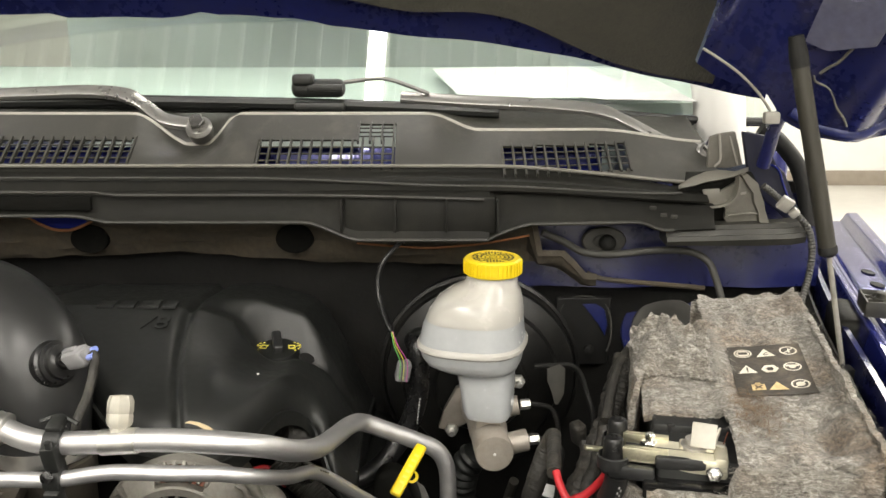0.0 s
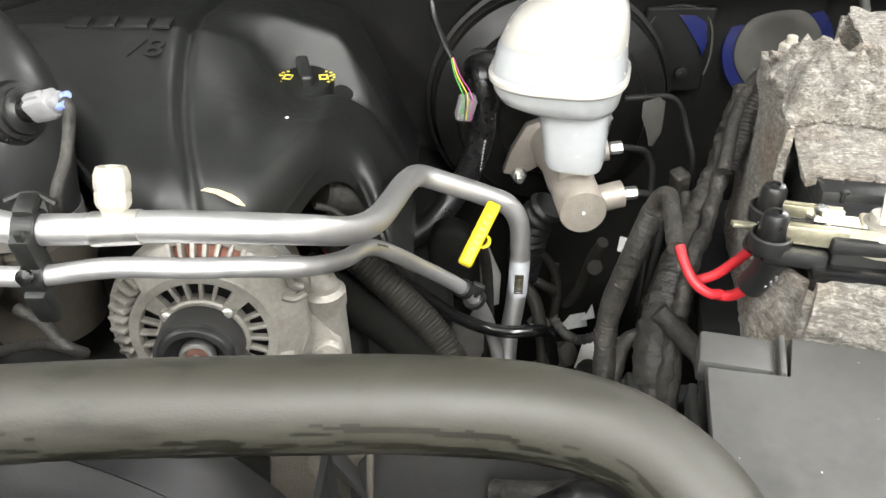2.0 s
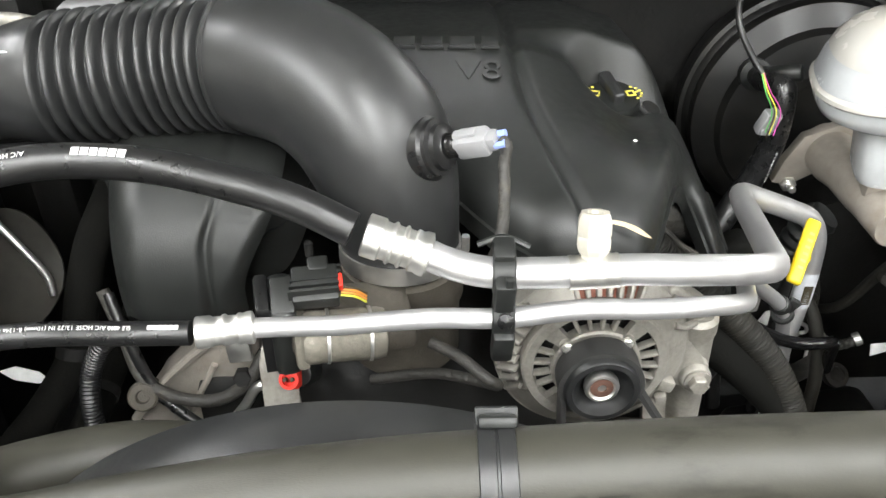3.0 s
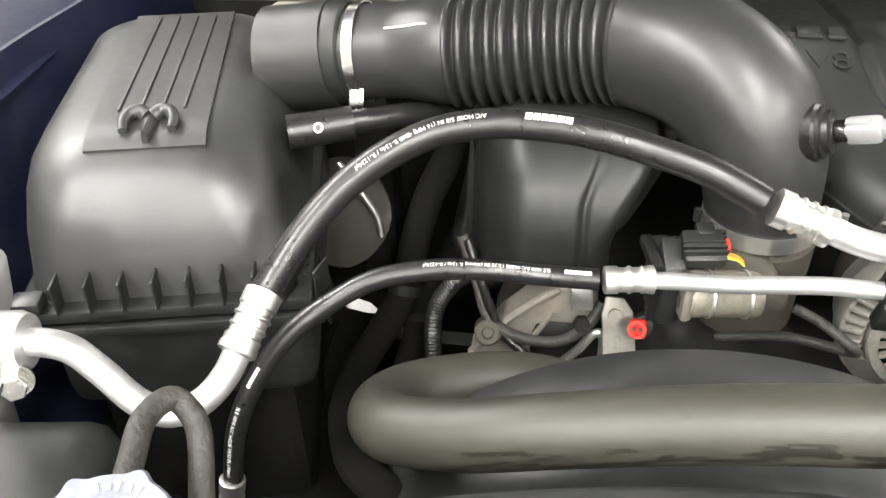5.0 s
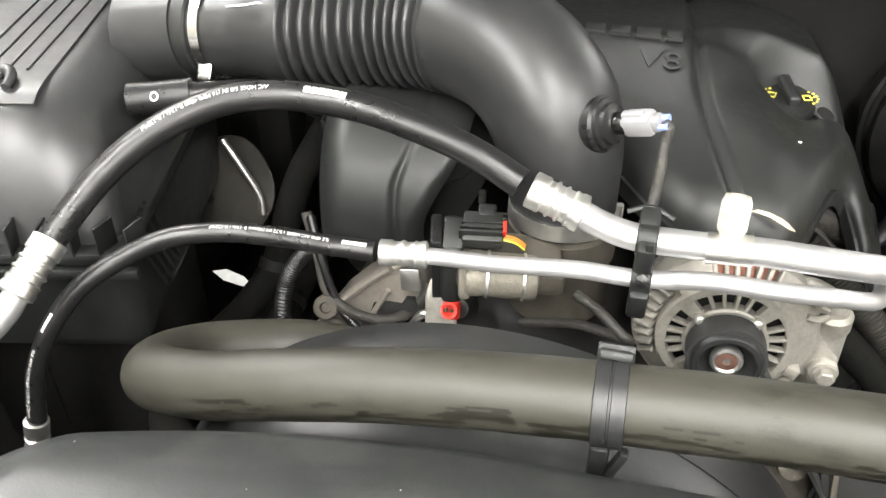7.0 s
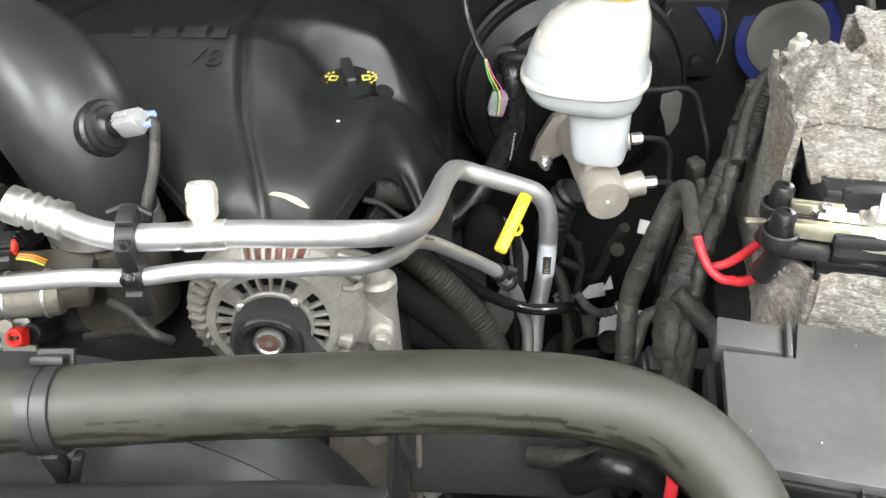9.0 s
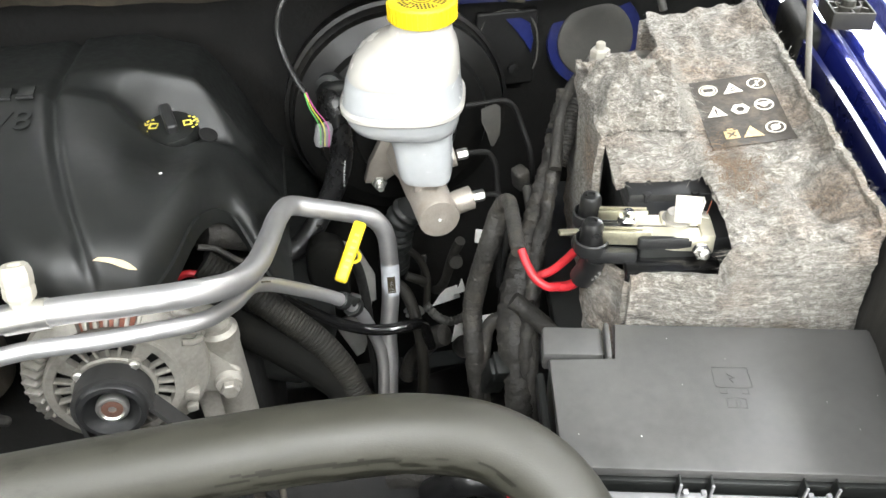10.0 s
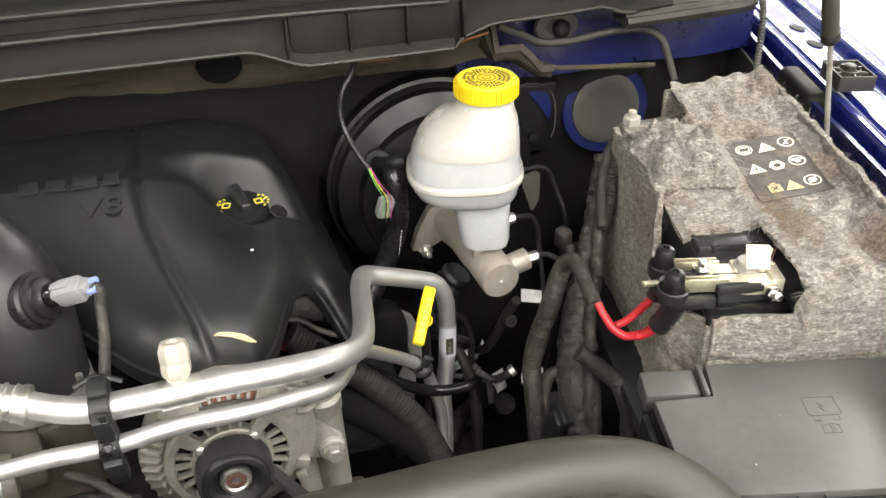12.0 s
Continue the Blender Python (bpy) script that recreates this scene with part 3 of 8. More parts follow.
for ly, lz in ((0.72, 1.02), (0.95, 1.04)):
    part("liner_bolt", hexnut(0.008, 0.008, aim((0.425 + 0.28 * (ly - 0.89), ly, lz), (-1, 0.2, 0.1))), DARK, body)
part("fender_liner", box(0.045, 0.10, 0.07, pose(0.478, 0.965, 1.152, 0, 0, -16), 0.010, 3), COWLDARK, body, "dusty grey liner under the fender bracket")

# Unseen plates added to keep floor light out of the bay.
part("floor_light_plate", box(1.5, 0.42, 0.02, pose(-0.3, 0.42, 0.46), 0.004), DARK, body, "black plate added unseen to block light from the floor")
part("floor_light_plate", box(1.05, 0.62, 0.02, pose(-0.45, 0.98, 0.48), 0.004), DARK, body)
part("floor_light_plate", box(0.58, 0.34, 0.02, pose(0.31, 0.80, 0.503), 0.004), DARK, body)
part("floor_light_plate", box(0.62, 0.36, 0.02, pose(0.355, 1.13, 0.504), 0.004), DARK, body)
part("underbody", box(1.9, 2.2, 0.05, pose(-0.3, 2.4, 0.5), 0.01), DARK, body, "black plate added unseen under the cab against floor light")
part("radiator_support", box(1.5, 0.06, 0.05, pose(-0.3, 0.24, 1.06), 0.012), BLACK, body, "black radiator support beam")

# ---- cowl, windshield, wipers ----
cowl = thing("cowl_panel", "weathered grey plastic cowl panel under the windshield", "cowl panel", (-0.1, 1.1, 1.24))


def cowl_drop(x):
    return -0.030 * smooth01(0.05, 0.42, x) - 0.006 * smooth01(-0.5, -1.0, x)


def cowl_profile(points):
    def fn(u, v):
        x = -1.05 + 1.385 * u
        k = min(int(v * (len(points) - 1)), len(points) - 2)
        t = v * (len(points) - 1) - k
        y = points[k][0] + (points[k + 1][0] - points[k][0]) * t
        z = points[k][1] + (points[k + 1][1] - points[k][1]) * t
        return (x, y + 0.03 * smooth01(0.1, 0.45, x) + 0.03 * smooth01(-0.5, -1.05, x), z + cowl_drop(x) * (0.7 + 0.5 * v))
    return fn


def lower_edge(x):
    return 1.277 - 0.022 * smooth01(-0.17, -0.10, x) + 0.016 * smooth01(0.05, 0.115, x) - 0.012 * smooth01(0.24, 0.28, x) + 0.008 * smooth01(-0.40, -0.45, x)


def apron(u, v):
    x = -1.05 + 1.395 * u
    lo = lower_edge(x)
    z = lo + (1.312 + cowl_drop(x) * 0.8 - lo) * v
    y = 1.040 + 0.03 * smooth01(0.1, 0.45, x) - 0.012 * (1 - v) ** 3 + 0.012 * smooth01(0.85, 1.0, v)
    return (x, y + 0.02 * smooth01(0.055, 0.07, x), z)


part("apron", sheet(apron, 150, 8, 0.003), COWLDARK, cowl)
# Lip takes the lighter grey: its lit edge is painted in.
part("apron_lip", tube([(x, 1.026 + 0.03 * smooth01(0.1, 0.45, x) + 0.02 * smooth01(0.055, 0.07, x), lower_edge(x)) for x in np.linspace(-1.05, 0.29, 120)], 0.0022, 6, 1), COWL, cowl, "lower lip in lighter grey for its lit edge")
part("apron_ridge", tube([(x, 1.034 + 0.03 * smooth01(0.1, 0.45, x), 1.3125 - 0.0035 * smooth01(-0.42, -0.40, x) - 0.010 * smooth01(-0.2, 0.28, x)) for x in np.linspace(-1.05, 0.05, 80)], 0.0020, 6, 1), COWL, cowl, "moulded ridge")
# Raised bar in flat black: the recess's shade is only colour.
part("pocket_shade", box(0.62, 0.006, 0.017, pose(-0.735, 1.031, 1.300, -4), 0.001), FLATBLACK, cowl, "flat black bar painted for a recess's shade")
part("ledge_ridge", tube([(x, 1.056 + 0.03 * smooth01(0.1, 0.45, x), 1.3265 - 0.010 * smooth01(-0.26, 0.05, x) - 0.012 * smooth01(0.05, 0.29, x)) for x in np.linspace(-1.05, 0.30, 80)], 0.0018, 6, 1), COWL, cowl, "moulded ridge")
for cx, cz in ((0.262, 1.288), (0.276, 1.279), (0.289, 1.277)):
    part("moulded_letter", box(0.008, 0.003, 0.005, pose(cx, 1.062, cz), 0.001), COWL, cowl, "plain moulded mark")
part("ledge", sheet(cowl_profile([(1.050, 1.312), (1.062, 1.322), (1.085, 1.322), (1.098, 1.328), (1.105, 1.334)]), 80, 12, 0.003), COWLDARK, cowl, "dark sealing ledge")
part("edge_bead", tube([(x, 1.100 + 0.03 * smooth01(0.1, 0.45, x) + 0.03 * smooth01(-0.5, -1.05, x), 1.335 + cowl_drop(x) * 1.0) for x in np.linspace(-1.05, 0.34, 40)], 0.0024, 8, 2), CORNERP, cowl, "pale bead")
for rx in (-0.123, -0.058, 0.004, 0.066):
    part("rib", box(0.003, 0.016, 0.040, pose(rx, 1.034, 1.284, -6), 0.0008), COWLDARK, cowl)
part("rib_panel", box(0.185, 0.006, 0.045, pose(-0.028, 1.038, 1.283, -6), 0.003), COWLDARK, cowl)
# Dished flat-black ovals added for dark oval holes in the mat.
for ox in (-0.457, -0.192):
    part("mat_oval", lathe([(0.025, -0.010), (0.024, 0.000), (0.019, 0.001), (0.010, -0.001), (0.0, -0.002)], aim((ox, 1.090, 1.241), (0, -1, -0.05)) @ Matrix.Diagonal((1, 0.78, 1, 1)), 30), FLATBLACK, body, "flat black oval in the heat mat")


def grille_top(x):
    """The height of the grille face's upper lip along the cowl."""
    z = 1.392 - 0.042 * smooth01(-0.42, -0.345, x) + 0.042 * smooth01(-0.325, -0.275, x)
    return z - 0.022 * smooth01(-0.02, 0.05, x) - 0.020 * smooth01(0.2, 0.38, x)


GRILLES = [(-0.76, -0.406, 1.336, 1.364), (-0.240, -0.065, 1.333, 1.362), (-0.112, -0.065, 1.362, 1.381), (0.078, 0.247, 1.326, 1.354)]


def face_point(x, s):
    """A place on the sloped grille face: s from 0, its foot, to 1, its lip."""
    lo = 1.334 + cowl_drop(x)
    off = 0.03 * smooth01(0.1, 0.45, x) + 0.03 * smooth01(-0.5, -1.05, x)
    return Vector((x, 1.104 + off + 0.082 * s, lo + (grille_top(x) - lo) * s))


def face_s(x, z):
    lo = 1.334 + cowl_drop(x)
    return (z - lo) / (grille_top(x) - lo)


face_bm = bmesh.new()
NX, NS = 220, 16
fv = [[face_bm.verts.new(face_point(-1.05 + 1.42 * i / NX, j / NS)) for i in range(NX + 1)] for j in range(NS + 1)]
for j in range(NS):
    for i in range(NX):
        x = -1.05 + 1.42 * (i + 0.5) / NX
        zc = face_point(x, (j + 0.5) / NS).z
        if any(a < x < b and lo < zc + 0.0 < hi for a, b, lo, hi in GRILLES):
            continue
        face_bm.faces.new((fv[j][i], fv[j][i + 1], fv[j + 1][i + 1], fv[j + 1][i]))
bmesh.ops.recalc_face_normals(face_bm, faces=face_bm.faces)
bmesh.ops.solidify(face_bm, geom=face_bm.faces[:], thickness=0.003)
part("grille_face", face_bm, COWL, cowl, angle=50)
for a, b, lo, hi in GRILLES:
    slats = []
    n = int((b - a) / 0.0132)
    for k in range(n + 1):
        x = a + (b - a) * k / n
        p, q = face_point(x, face_s(x, lo - 0.002)), face_point(x, face_s(x, hi + 0.002))
        slats.append(move(box(0.0026, 0.006, (q - p).length, I4, 0), aim((p + q) / 2, q - p)))
    for k in range(1, 4):
        z = lo + (hi - lo) * k / 4
        slats.append(tube([face_point(a, face_s(a, z)), face_point((a + b) / 2, face_s((a + b) / 2, z)), face_point(b, face_s(b, z))], 0.0012, 6, 4))
    part("vent_grid", join(*slats), COWL, cowl, "fine moulded vent grid")
part("plenum_wall", box(1.28, 0.006, 0.050, pose(-0.415, 1.225, 1.318, -8), 0.001), BLUE, cowl, "dark blue wall behind the vents")
part("vent_tray", box(1.3, 0.10, 0.01, pose(-0.35, 1.17, 1.306), 0.002), NAVYGLOSS, cowl, "blue painted plenum below the vents")
part("lip", tube([face_point(x, 1.0) + Vector((0, 0.004, 0)) for x in np.linspace(-1.05, 0.36, 90)], 0.0034, 8, 1), COWLTRIM, cowl, "pale upper lip")


def behind_lip(u, v):
    x = -1.05 + 1.42 * u
    a = face_point(x, 1.0)
    z = a.z - 0.004 + (1.400 - 0.020 * smooth01(0.05, 0.4, x) - a.z) * v
    return (x, a.y + 0.004 + 0.115 * v, z)


part("rear_shelf", sheet(behind_lip, 90, 6, 0.003), COWL, cowl)
# the pale end piece at the driver's corner
XZ = pose(0, 0, 0, 90)
part("end_cap", prism([(0.346, 1.369), (0.358, 1.373), (0.379, 1.376), (0.385, 1.354), (0.392, 1.332), (0.371, 1.328), (0.345, 1.329)], 0.008, Matrix.Translation((0, 1.134, 0)) @ XZ, 0.002), CORNERP, cowl, "chalky plastic end cap")
part("cap_edge", tube([(0.356, 1.121, 1.374), (0.359, 1.120, 1.353), (0.359, 1.119, 1.339), (0.352, 1.118, 1.331)], 0.0017, 8), COWLTRIM, cowl, "pale edge")
part("cap_edge", tube([(0.370, 1.121, 1.370), (0.377, 1.120, 1.350), (0.382, 1.118, 1.334)], 0.0013, 8), COWLTRIM, cowl)
part("end_flap", loft([[Vector((x0, 1.100, z0)), Vector((x0, 1.104, z0 - 0.002)), Vector((x1, 1.089, z1 - 0.002)), Vector((x1, 1.085, z1))] for x0, z0, x1, z1 in ((0.303, 1.3105, 0.300, 1.3085), (0.319, 1.321, 0.318, 1.312), (0.336, 1.328, 0.333, 1.317), (0.354, 1.330, 0.351, 1.320), (0.373, 1.328, 0.368, 1.324), (0.390, 1.334, 0.385, 1.331))]), CORNERP, cowl, "chalky rubber corner flap", angle=60)
part("end_tray", loft([[(x, 1.105, 1.240 + d), (x, 1.105, z + 0.012 + d), (x, 1.082, z + 0.011 + d), (x, 1.078, z + 0.006 + d), (x, 1.074, z + 0.0065 + d), (x, 1.071, z + d), (x, 1.067, z + 0.0005 + d), (x, 1.064, z - 0.005 + d), (x, 1.068, 1.238 + d)] for x, z, d in ((0.283, 1.249, 0), (0.34, 1.250, 0), (0.40, 1.252, 0), (0.440, 1.252, 0.001), (0.458, 1.252, 0.004))]), COWL, cowl, "stepped weathered corner tray", angle=25)
# Dark sheet added for the shaded gap behind the corner.
part("corner_gap_fill", box(0.10, 0.004, 0.075, pose(0.365, 1.116, 1.288), 0.001), COWLDARK, cowl, "dark sheet added to fill the gap behind the corner")
part("end_wedge", prism([(0.350, 1.300), (0.367, 1.309), (0.386, 1.323), (0.406, 1.290), (0.414, 1.268), (0.419, 1.255), (0.371, 1.255), (0.363, 1.268), (0.366, 1.279)], 0.006, Matrix.Translation((0, 1.104, 0)) @ XZ, 0.0015), CORNERP, cowl, "chalky moulded corner wedge")
part("wedge_rib", loft([[(x + w * 0.0048, y - 0.003, z), (x + w * 0.0048, y + 0.012, z), (x - w * 0.0048, y + 0.012, z - 0.002), (x - w * 0.0048, y - 0.001, z - 0.002)] for x, y, z, w in ((0.383, 1.093, 1.326, 0.7), (0.394, 1.091, 1.314, 1.3), (0.400, 1.090, 1.303, 0.8), (0.403, 1.090, 1.292, 1.2), (0.408, 1.090, 1.279, 0.8), (0.411, 1.090, 1.268, 1.1), (0.419, 1.088, 1.253, 0.9))]), CORNERP, cowl, "chalky ragged rib", angle=25)
part("wedge_step", tube([(0.365, 1.092, 1.272), (0.388, 1.091, 1.275), (0.408, 1.091, 1.275)], 0.0016, 8), CORNERP, cowl, "pale step edge")
part("wedge_step", tube([(0.415, 1.088, 1.259), (0.433, 1.086, 1.263), (0.455, 1.084, 1.258)], 0.0022, 8), CORNERP, cowl)
part("wedge_slot", box(0.008, 0.003, 0.004, pose(0.386, 1.099, 1.300, 0, -10), 0.001), COWLTRIM, cowl)
part("end_hook", loft([[(x - 0.001, 1.080, z), (x + 0.001, 1.080, z - 0.0024), (x + 0.001, 1.096, z - 0.0024), (x - 0.001, 1.096, z)] for x, z in ((0.373, 1.326), (0.3742, 1.318), (0.374, 1.310), (0.3715, 1.300), (0.367, 1.294), (0.360, 1.2895), (0.350, 1.287), (0.340, 1.286))]), CORNERP, cowl, "curled chalky hook", angle=60)
part("hook_scoop", prism([(0.330, 1.306), (0.352, 1.308), (0.354, 1.299), (0.360, 1.294), (0.368, 1.296), (0.360, 1.289), (0.341, 1.285), (0.334, 1.297)], 0.003, Matrix.Translation((0, 1.092, 0)) @ XZ, 0.001), CORNERP, cowl, "moulded scoop")


def glass_point(u, v):
    x = -1.10 + 1.62 * u
    bow = 0.09 * ((x + 0.35) / 0.8) ** 2
    return (x, 1.262 + bow + 0.75 * v, 1.392 - 0.02 * smooth01(0.1, 0.45, x) + 0.43 * v - 0.10 * bow)


shield = thing("windshield", "green tinted laminated windshield above the cowl", "windshield", (-0.3, 1.27, 1.38))
part("pane", sheet(glass_point, 40, 24, 0.005), GLASS, shield).visible_shadow = False
part("lower_seal", tube([Vector(glass_point(u, 0.0)) + Vector((0, 0, 0.004)) for u in np.linspace(0, 1, 30)], 0.006, 8, 1), BLACK, shield, "black rubber seal")
solo("dashboard", sheet(lambda u, v: (-1.05 + 1.5 * u, 1.36 + 0.55 * v + 0.09 * ((u - 0.46) / 0.5) ** 2, 1.385 + 0.045 * math.sin(v * 2.2)), 30, 12, 0.02), DASH, "pale grey vinyl dashboard behind the windshield", "dashboard")
# White sheet added behind the glass, tilted to fit the camera's view.
solo("dash_white_sheet", sheet(lambda u, v: (-0.02 + 0.36 * u + 0.05 * (1 - v), 1.35 + 0.25 * v, 1.398 + 0.037 * v + 0.003 * math.sin(u * 3.1)), 10, 6, 0.001), PRINT, "white sheet behind the windshield, shaped to fit the camera's view", "paper")
cab = thing("cab_shell", "light trimmed cab interior behind the windshield", "truck cab", (-0.3, 2.6, 1.0))
part("rear_wall", box(1.7, 0.05, 1.0, pose(-0.3, 2.75, 1.5), 0.02), DASH, cab)
part("headliner", box(1.7, 1.0, 0.04, pose(-0.3, 2.3, 1.97), 0.02), DASH, cab)
part("pillar", tube([(0.43, 1.33, 1.30), (0.425, 1.34, 1.35), (0.435, 1.40, 1.42), (0.44, 1.75, 1.62), (0.44, 2.05, 1.83)], 0.040, 16), WALLP, cab, "pale windshield pillar")
part("pillar", tube([(-1.12, 1.36, 1.39), (-1.10, 1.75, 1.62), (-1.08, 2.05, 1.83)], 0.035, 12), WALLP, cab)
part("roof", box(1.72, 1.05, 0.03, pose(-0.3, 2.3, 2.005), 0.014, 3), BLUE, cab, "blue roof panel")
for sx in (-1.17, 0.57):
    part("door", box(0.05, 1.30, 0.80, pose(sx, 2.12, 0.92), 0.02, 3), BLUE, cab, "blue door panel")
part("rear_panel", box(1.66, 0.03, 0.85, pose(-0.3, 2.79, 0.95), 0.01), BLUE, cab)
part("bumper", box(1.70, 0.10, 0.20, pose(-0.3, 0.12, 0.62), 0.03, 3), DARK, body, "dark front bumper")
solo("mirror_arm", box(0.05, 0.02, 0.016, pose(-0.42, 1.60, 1.59), 0.005), GREYP, "small grey bracket on the windshield", "bracket")


def wiper(name, arm, blade, pivot, label):
    w = thing(name, label, "wiper", pivot, "windshield wipers")
    line_ = curve(arm, 8)
    rings = []
    for k, (p, t) in enumerate(zip(line_, tangents(line_))):
        share = k / (len(line_) - 1)
        up = Vector((0, -0.55, 0.83))
        side = t.cross(up).normalized()
        wide, tall = 0.0105 - 0.003 * share + 0.0025 * smooth01(0.42, 0.46, share), 0.0045
        rings.append([p + side * a * wide + up * b * tall for a, b in ((-1, -1), (-1, 0.4), (-0.6, 1), (0.6, 1), (1, 0.4), (1, -1))])
    bm = loft(rings)
    part("arm", bm, ARMP, w, "dark grey painted arm")
    part("pivot_cap", lathe([(0.017, -0.01), (0.018, 0.006), (0.014, 0.010), (0.0, 0.011)], aim(pivot, (0, -0.75, 0.65)), 24), ARMP, w)
    part("pivot_nut", hexnut(0.0115, 0.012, aim(Vector(pivot) + Vector((0, -0.009, 0.008)), (0, -0.75, 0.65))), STEEL, w)
    part("blade", tube([Vector(q) - Vector((0, 0, 0.008)) for q in blade], 0.0085, 8), BLACK, w, "black rubber blade")
    return w


wiper("windshield_wiper", [(-0.330, 1.190, 1.378), (-0.385, 1.20, 1.386), (-0.41, 1.215, 1.400), (-0.44, 1.225, 1.416), (-0.49, 1.235, 1.421), (-0.62, 1.245, 1.417), (-0.90, 1.26, 1.41)], [(-0.45, 1.245, 1.416), (-0.7, 1.25, 1.411), (-1.05, 1.27, 1.405)], (-0.330, 1.182, 1.372), "grey wiper arm with black blade, parked low")
wip = wiper("windshield_wiper", [(0.367, 1.205, 1.342), (0.315, 1.215, 1.352), (0.262, 1.225, 1.378), (0.225, 1.235, 1.393), (0.15, 1.245, 1.401), (0.02, 1.25, 1.407), (-0.06, 1.255, 1.412)], [(0.08, 1.25, 1.398), (-0.15, 1.25, 1.408), (-0.45, 1.25, 1.414), (-0.60, 1.255, 1.416)], (0.367, 1.197, 1.336), "grey wiper arm with black blade beside the cowl's end cap")
part("blade_joint", join(box(0.076, 0.024, 0.026, pose(-0.176, 1.245, 1.424), 0.010, 3), box(0.030, 0.026, 0.016, pose(-0.196, 1.240, 1.436), 0.005, 3), box(0.072, 0.02, 0.014, pose(-0.174, 1.238, 1.399), 0.005), box(0.050, 0.004, 0.010, pose(-0.165, 1.231, 1.425), 0.002)), BLACK, wip, "black blade joint")
part("tip_rod", tube([(-0.14, 1.246, 1.432), (-0.09, 1.25, 1.437), (-0.07, 1.25, 1.434), (-0.02, 1.25, 1.416)], 0.003, 8), ARMP, wip)

# ---- the open hood ----
hood = thing("hood", "open deep blue hood with a dark insulation pad", "hood", (-0.3, 1.1, 1.46))


HOOD_X = (-1.02, -0.80, -0.54, -0.525, -0.50, -0.485, -0.345, -0.325, -0.312, -0.30, -0.205, -0.18, -0.155, -0.062, 0.087, 0.20, 0.31, 0.44)
HOOD_Z = (1.45, 1.520, 1.526, 1.531, 1.531, 1.526, 1.524, 1.530, 1.530, 1.525, 1.522, 1.524, 1.514, 1.506, 1.487, 1.466, 1.444, 1.416)


def hood_panel(u, v):
    x = -1.02 + 1.46 * u
    edge = float(np.interp(x, HOOD_X, HOOD_Z)) + 0.002 * math.cos(u * 24) + 0.0012 * math.cos(u * 61)
    y = 1.17 - 0.92 * v + 0.04 * smooth01(0.1, 0.5, x)
    return (x, y, edge + 1.10 * v + 0.05 * math.sin(v * 3.1) + 0.06 * v * smooth01(0.5, 0.0, abs(x + 0.28)))


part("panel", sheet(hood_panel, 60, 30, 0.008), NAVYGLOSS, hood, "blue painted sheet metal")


def hood_pad(u, v):
    x = -0.95 + 1.31 * u
    start = 0.030 - 0.022 * smooth01(0.08, 0.24, x) + 0.004 * noise.noise((x * 9, 0, 0))
    px, py, pz = hood_panel((x + 1.02) / 1.46, start + (0.95 - start) * v)
    puff = 0.011 + 0.004 * math.sin(u * 30) * math.sin(v * 30) * smooth01(0, 0.1, v)
    return (px, py - 0.77 * puff, pz - 0.64 * puff)


part("insulation_pad", sheet(hood_pad, 90, 50, 0.006), LINER, hood, "dark brown-grey fibre pad")


def hood_corner(u, v):
    """The folded corner of the hood's inner frame, over the strut."""
    x = 0.290 + 0.335 * u
    low = float(np.interp(x, (0.29, 0.335, 0.365, 0.395, 0.43, 0.47, 0.52, 0.625), (1.470, 1.446, 1.440, 1.405, 1.387, 1.383, 1.392, 1.405)))
    fold = 0.030 * math.sin(u * 9.5 + v * 2.0) * smooth01(0.0, 0.15, v) + 0.012 * math.sin(u * 23 - v * 5)
    return (x + 0.05 * v, 1.02 - 0.80 * v - 0.05 * u + fold, low + 0.95 * v)


part("corner", sheet(hood_corner, 60, 40, 0.006), NAVYGLOSS, hood, "folded hood corner in blue darkened for shade")
for path, r, mt in ((((0.325, 0.060), (0.338, 0.0555), (0.375, 0.055), (0.395, 0.049), (0.413, 0.040), (0.440, 0.030), (0.462, 0.020)), 0.0013, CORNERP), (((0.338, 0.065), (0.350, 0.074), (0.363, 0.082), (0.375, 0.100)), 0.0018, CORNERP)):
    part("pressed_fold", tube([Vector(hood_corner(a, b)) + Vector((0, -0.007, -0.005)) for a, b in path], r, 8), mt, hood, "thin pale seam on the hood corner")
# Tube added where the corner's lower lip shows a highlight.
part("corner_lip", tube([Vector(hood_corner(a, b)) + Vector((0, -0.004, -0.002)) for a, b in ((0.32, 0.012), (0.388, 0.010), (0.462, 0.008), (0.538, 0.010), (0.60, 0.016), (0.68, 0.02))], 0.0075, 12), NAVYRING, hood, "lip tube added for the highlight along the hood corner")
# Pale patch: a reflection painted onto the corner.
part("corner_sheen", sheet(lambda u, v: Vector(hood_corner(0.255 + 0.15 * u, 0.078 + 0.035 * u + 0.05 * v)) + Vector((0, -0.012, -0.009)), 12, 6, 0.003), HOODSHEEN, hood, "pale blue patch painted for light reflected in the hood corner")
part("hinge_arm", tube([(0.432, 1.075, 1.425), (0.420, 1.08, 1.405), (0.413, 1.085, 1.385), (0.410, 1.09, 1.360), (0.408, 1.10, 1.335)], 0.0085, 14), NAVYGLOSS, hood, "hood hinge arm in blue darkened for shade")
part("hinge_plate_dark", prism([(0.384, 1.377), (0.414, 1.372), (0.429, 1.333), (0.443, 1.325), (0.456, 1.294), (0.467, 1.274), (0.451, 1.262), (0.418, 1.290), (0.394, 1.331)], 0.010, Matrix.Translation((0, 1.124, 0)) @ pose(0, 0, 0, 90), 0.002), NAVY, body, "hinge bracket in navy darkened for shade")
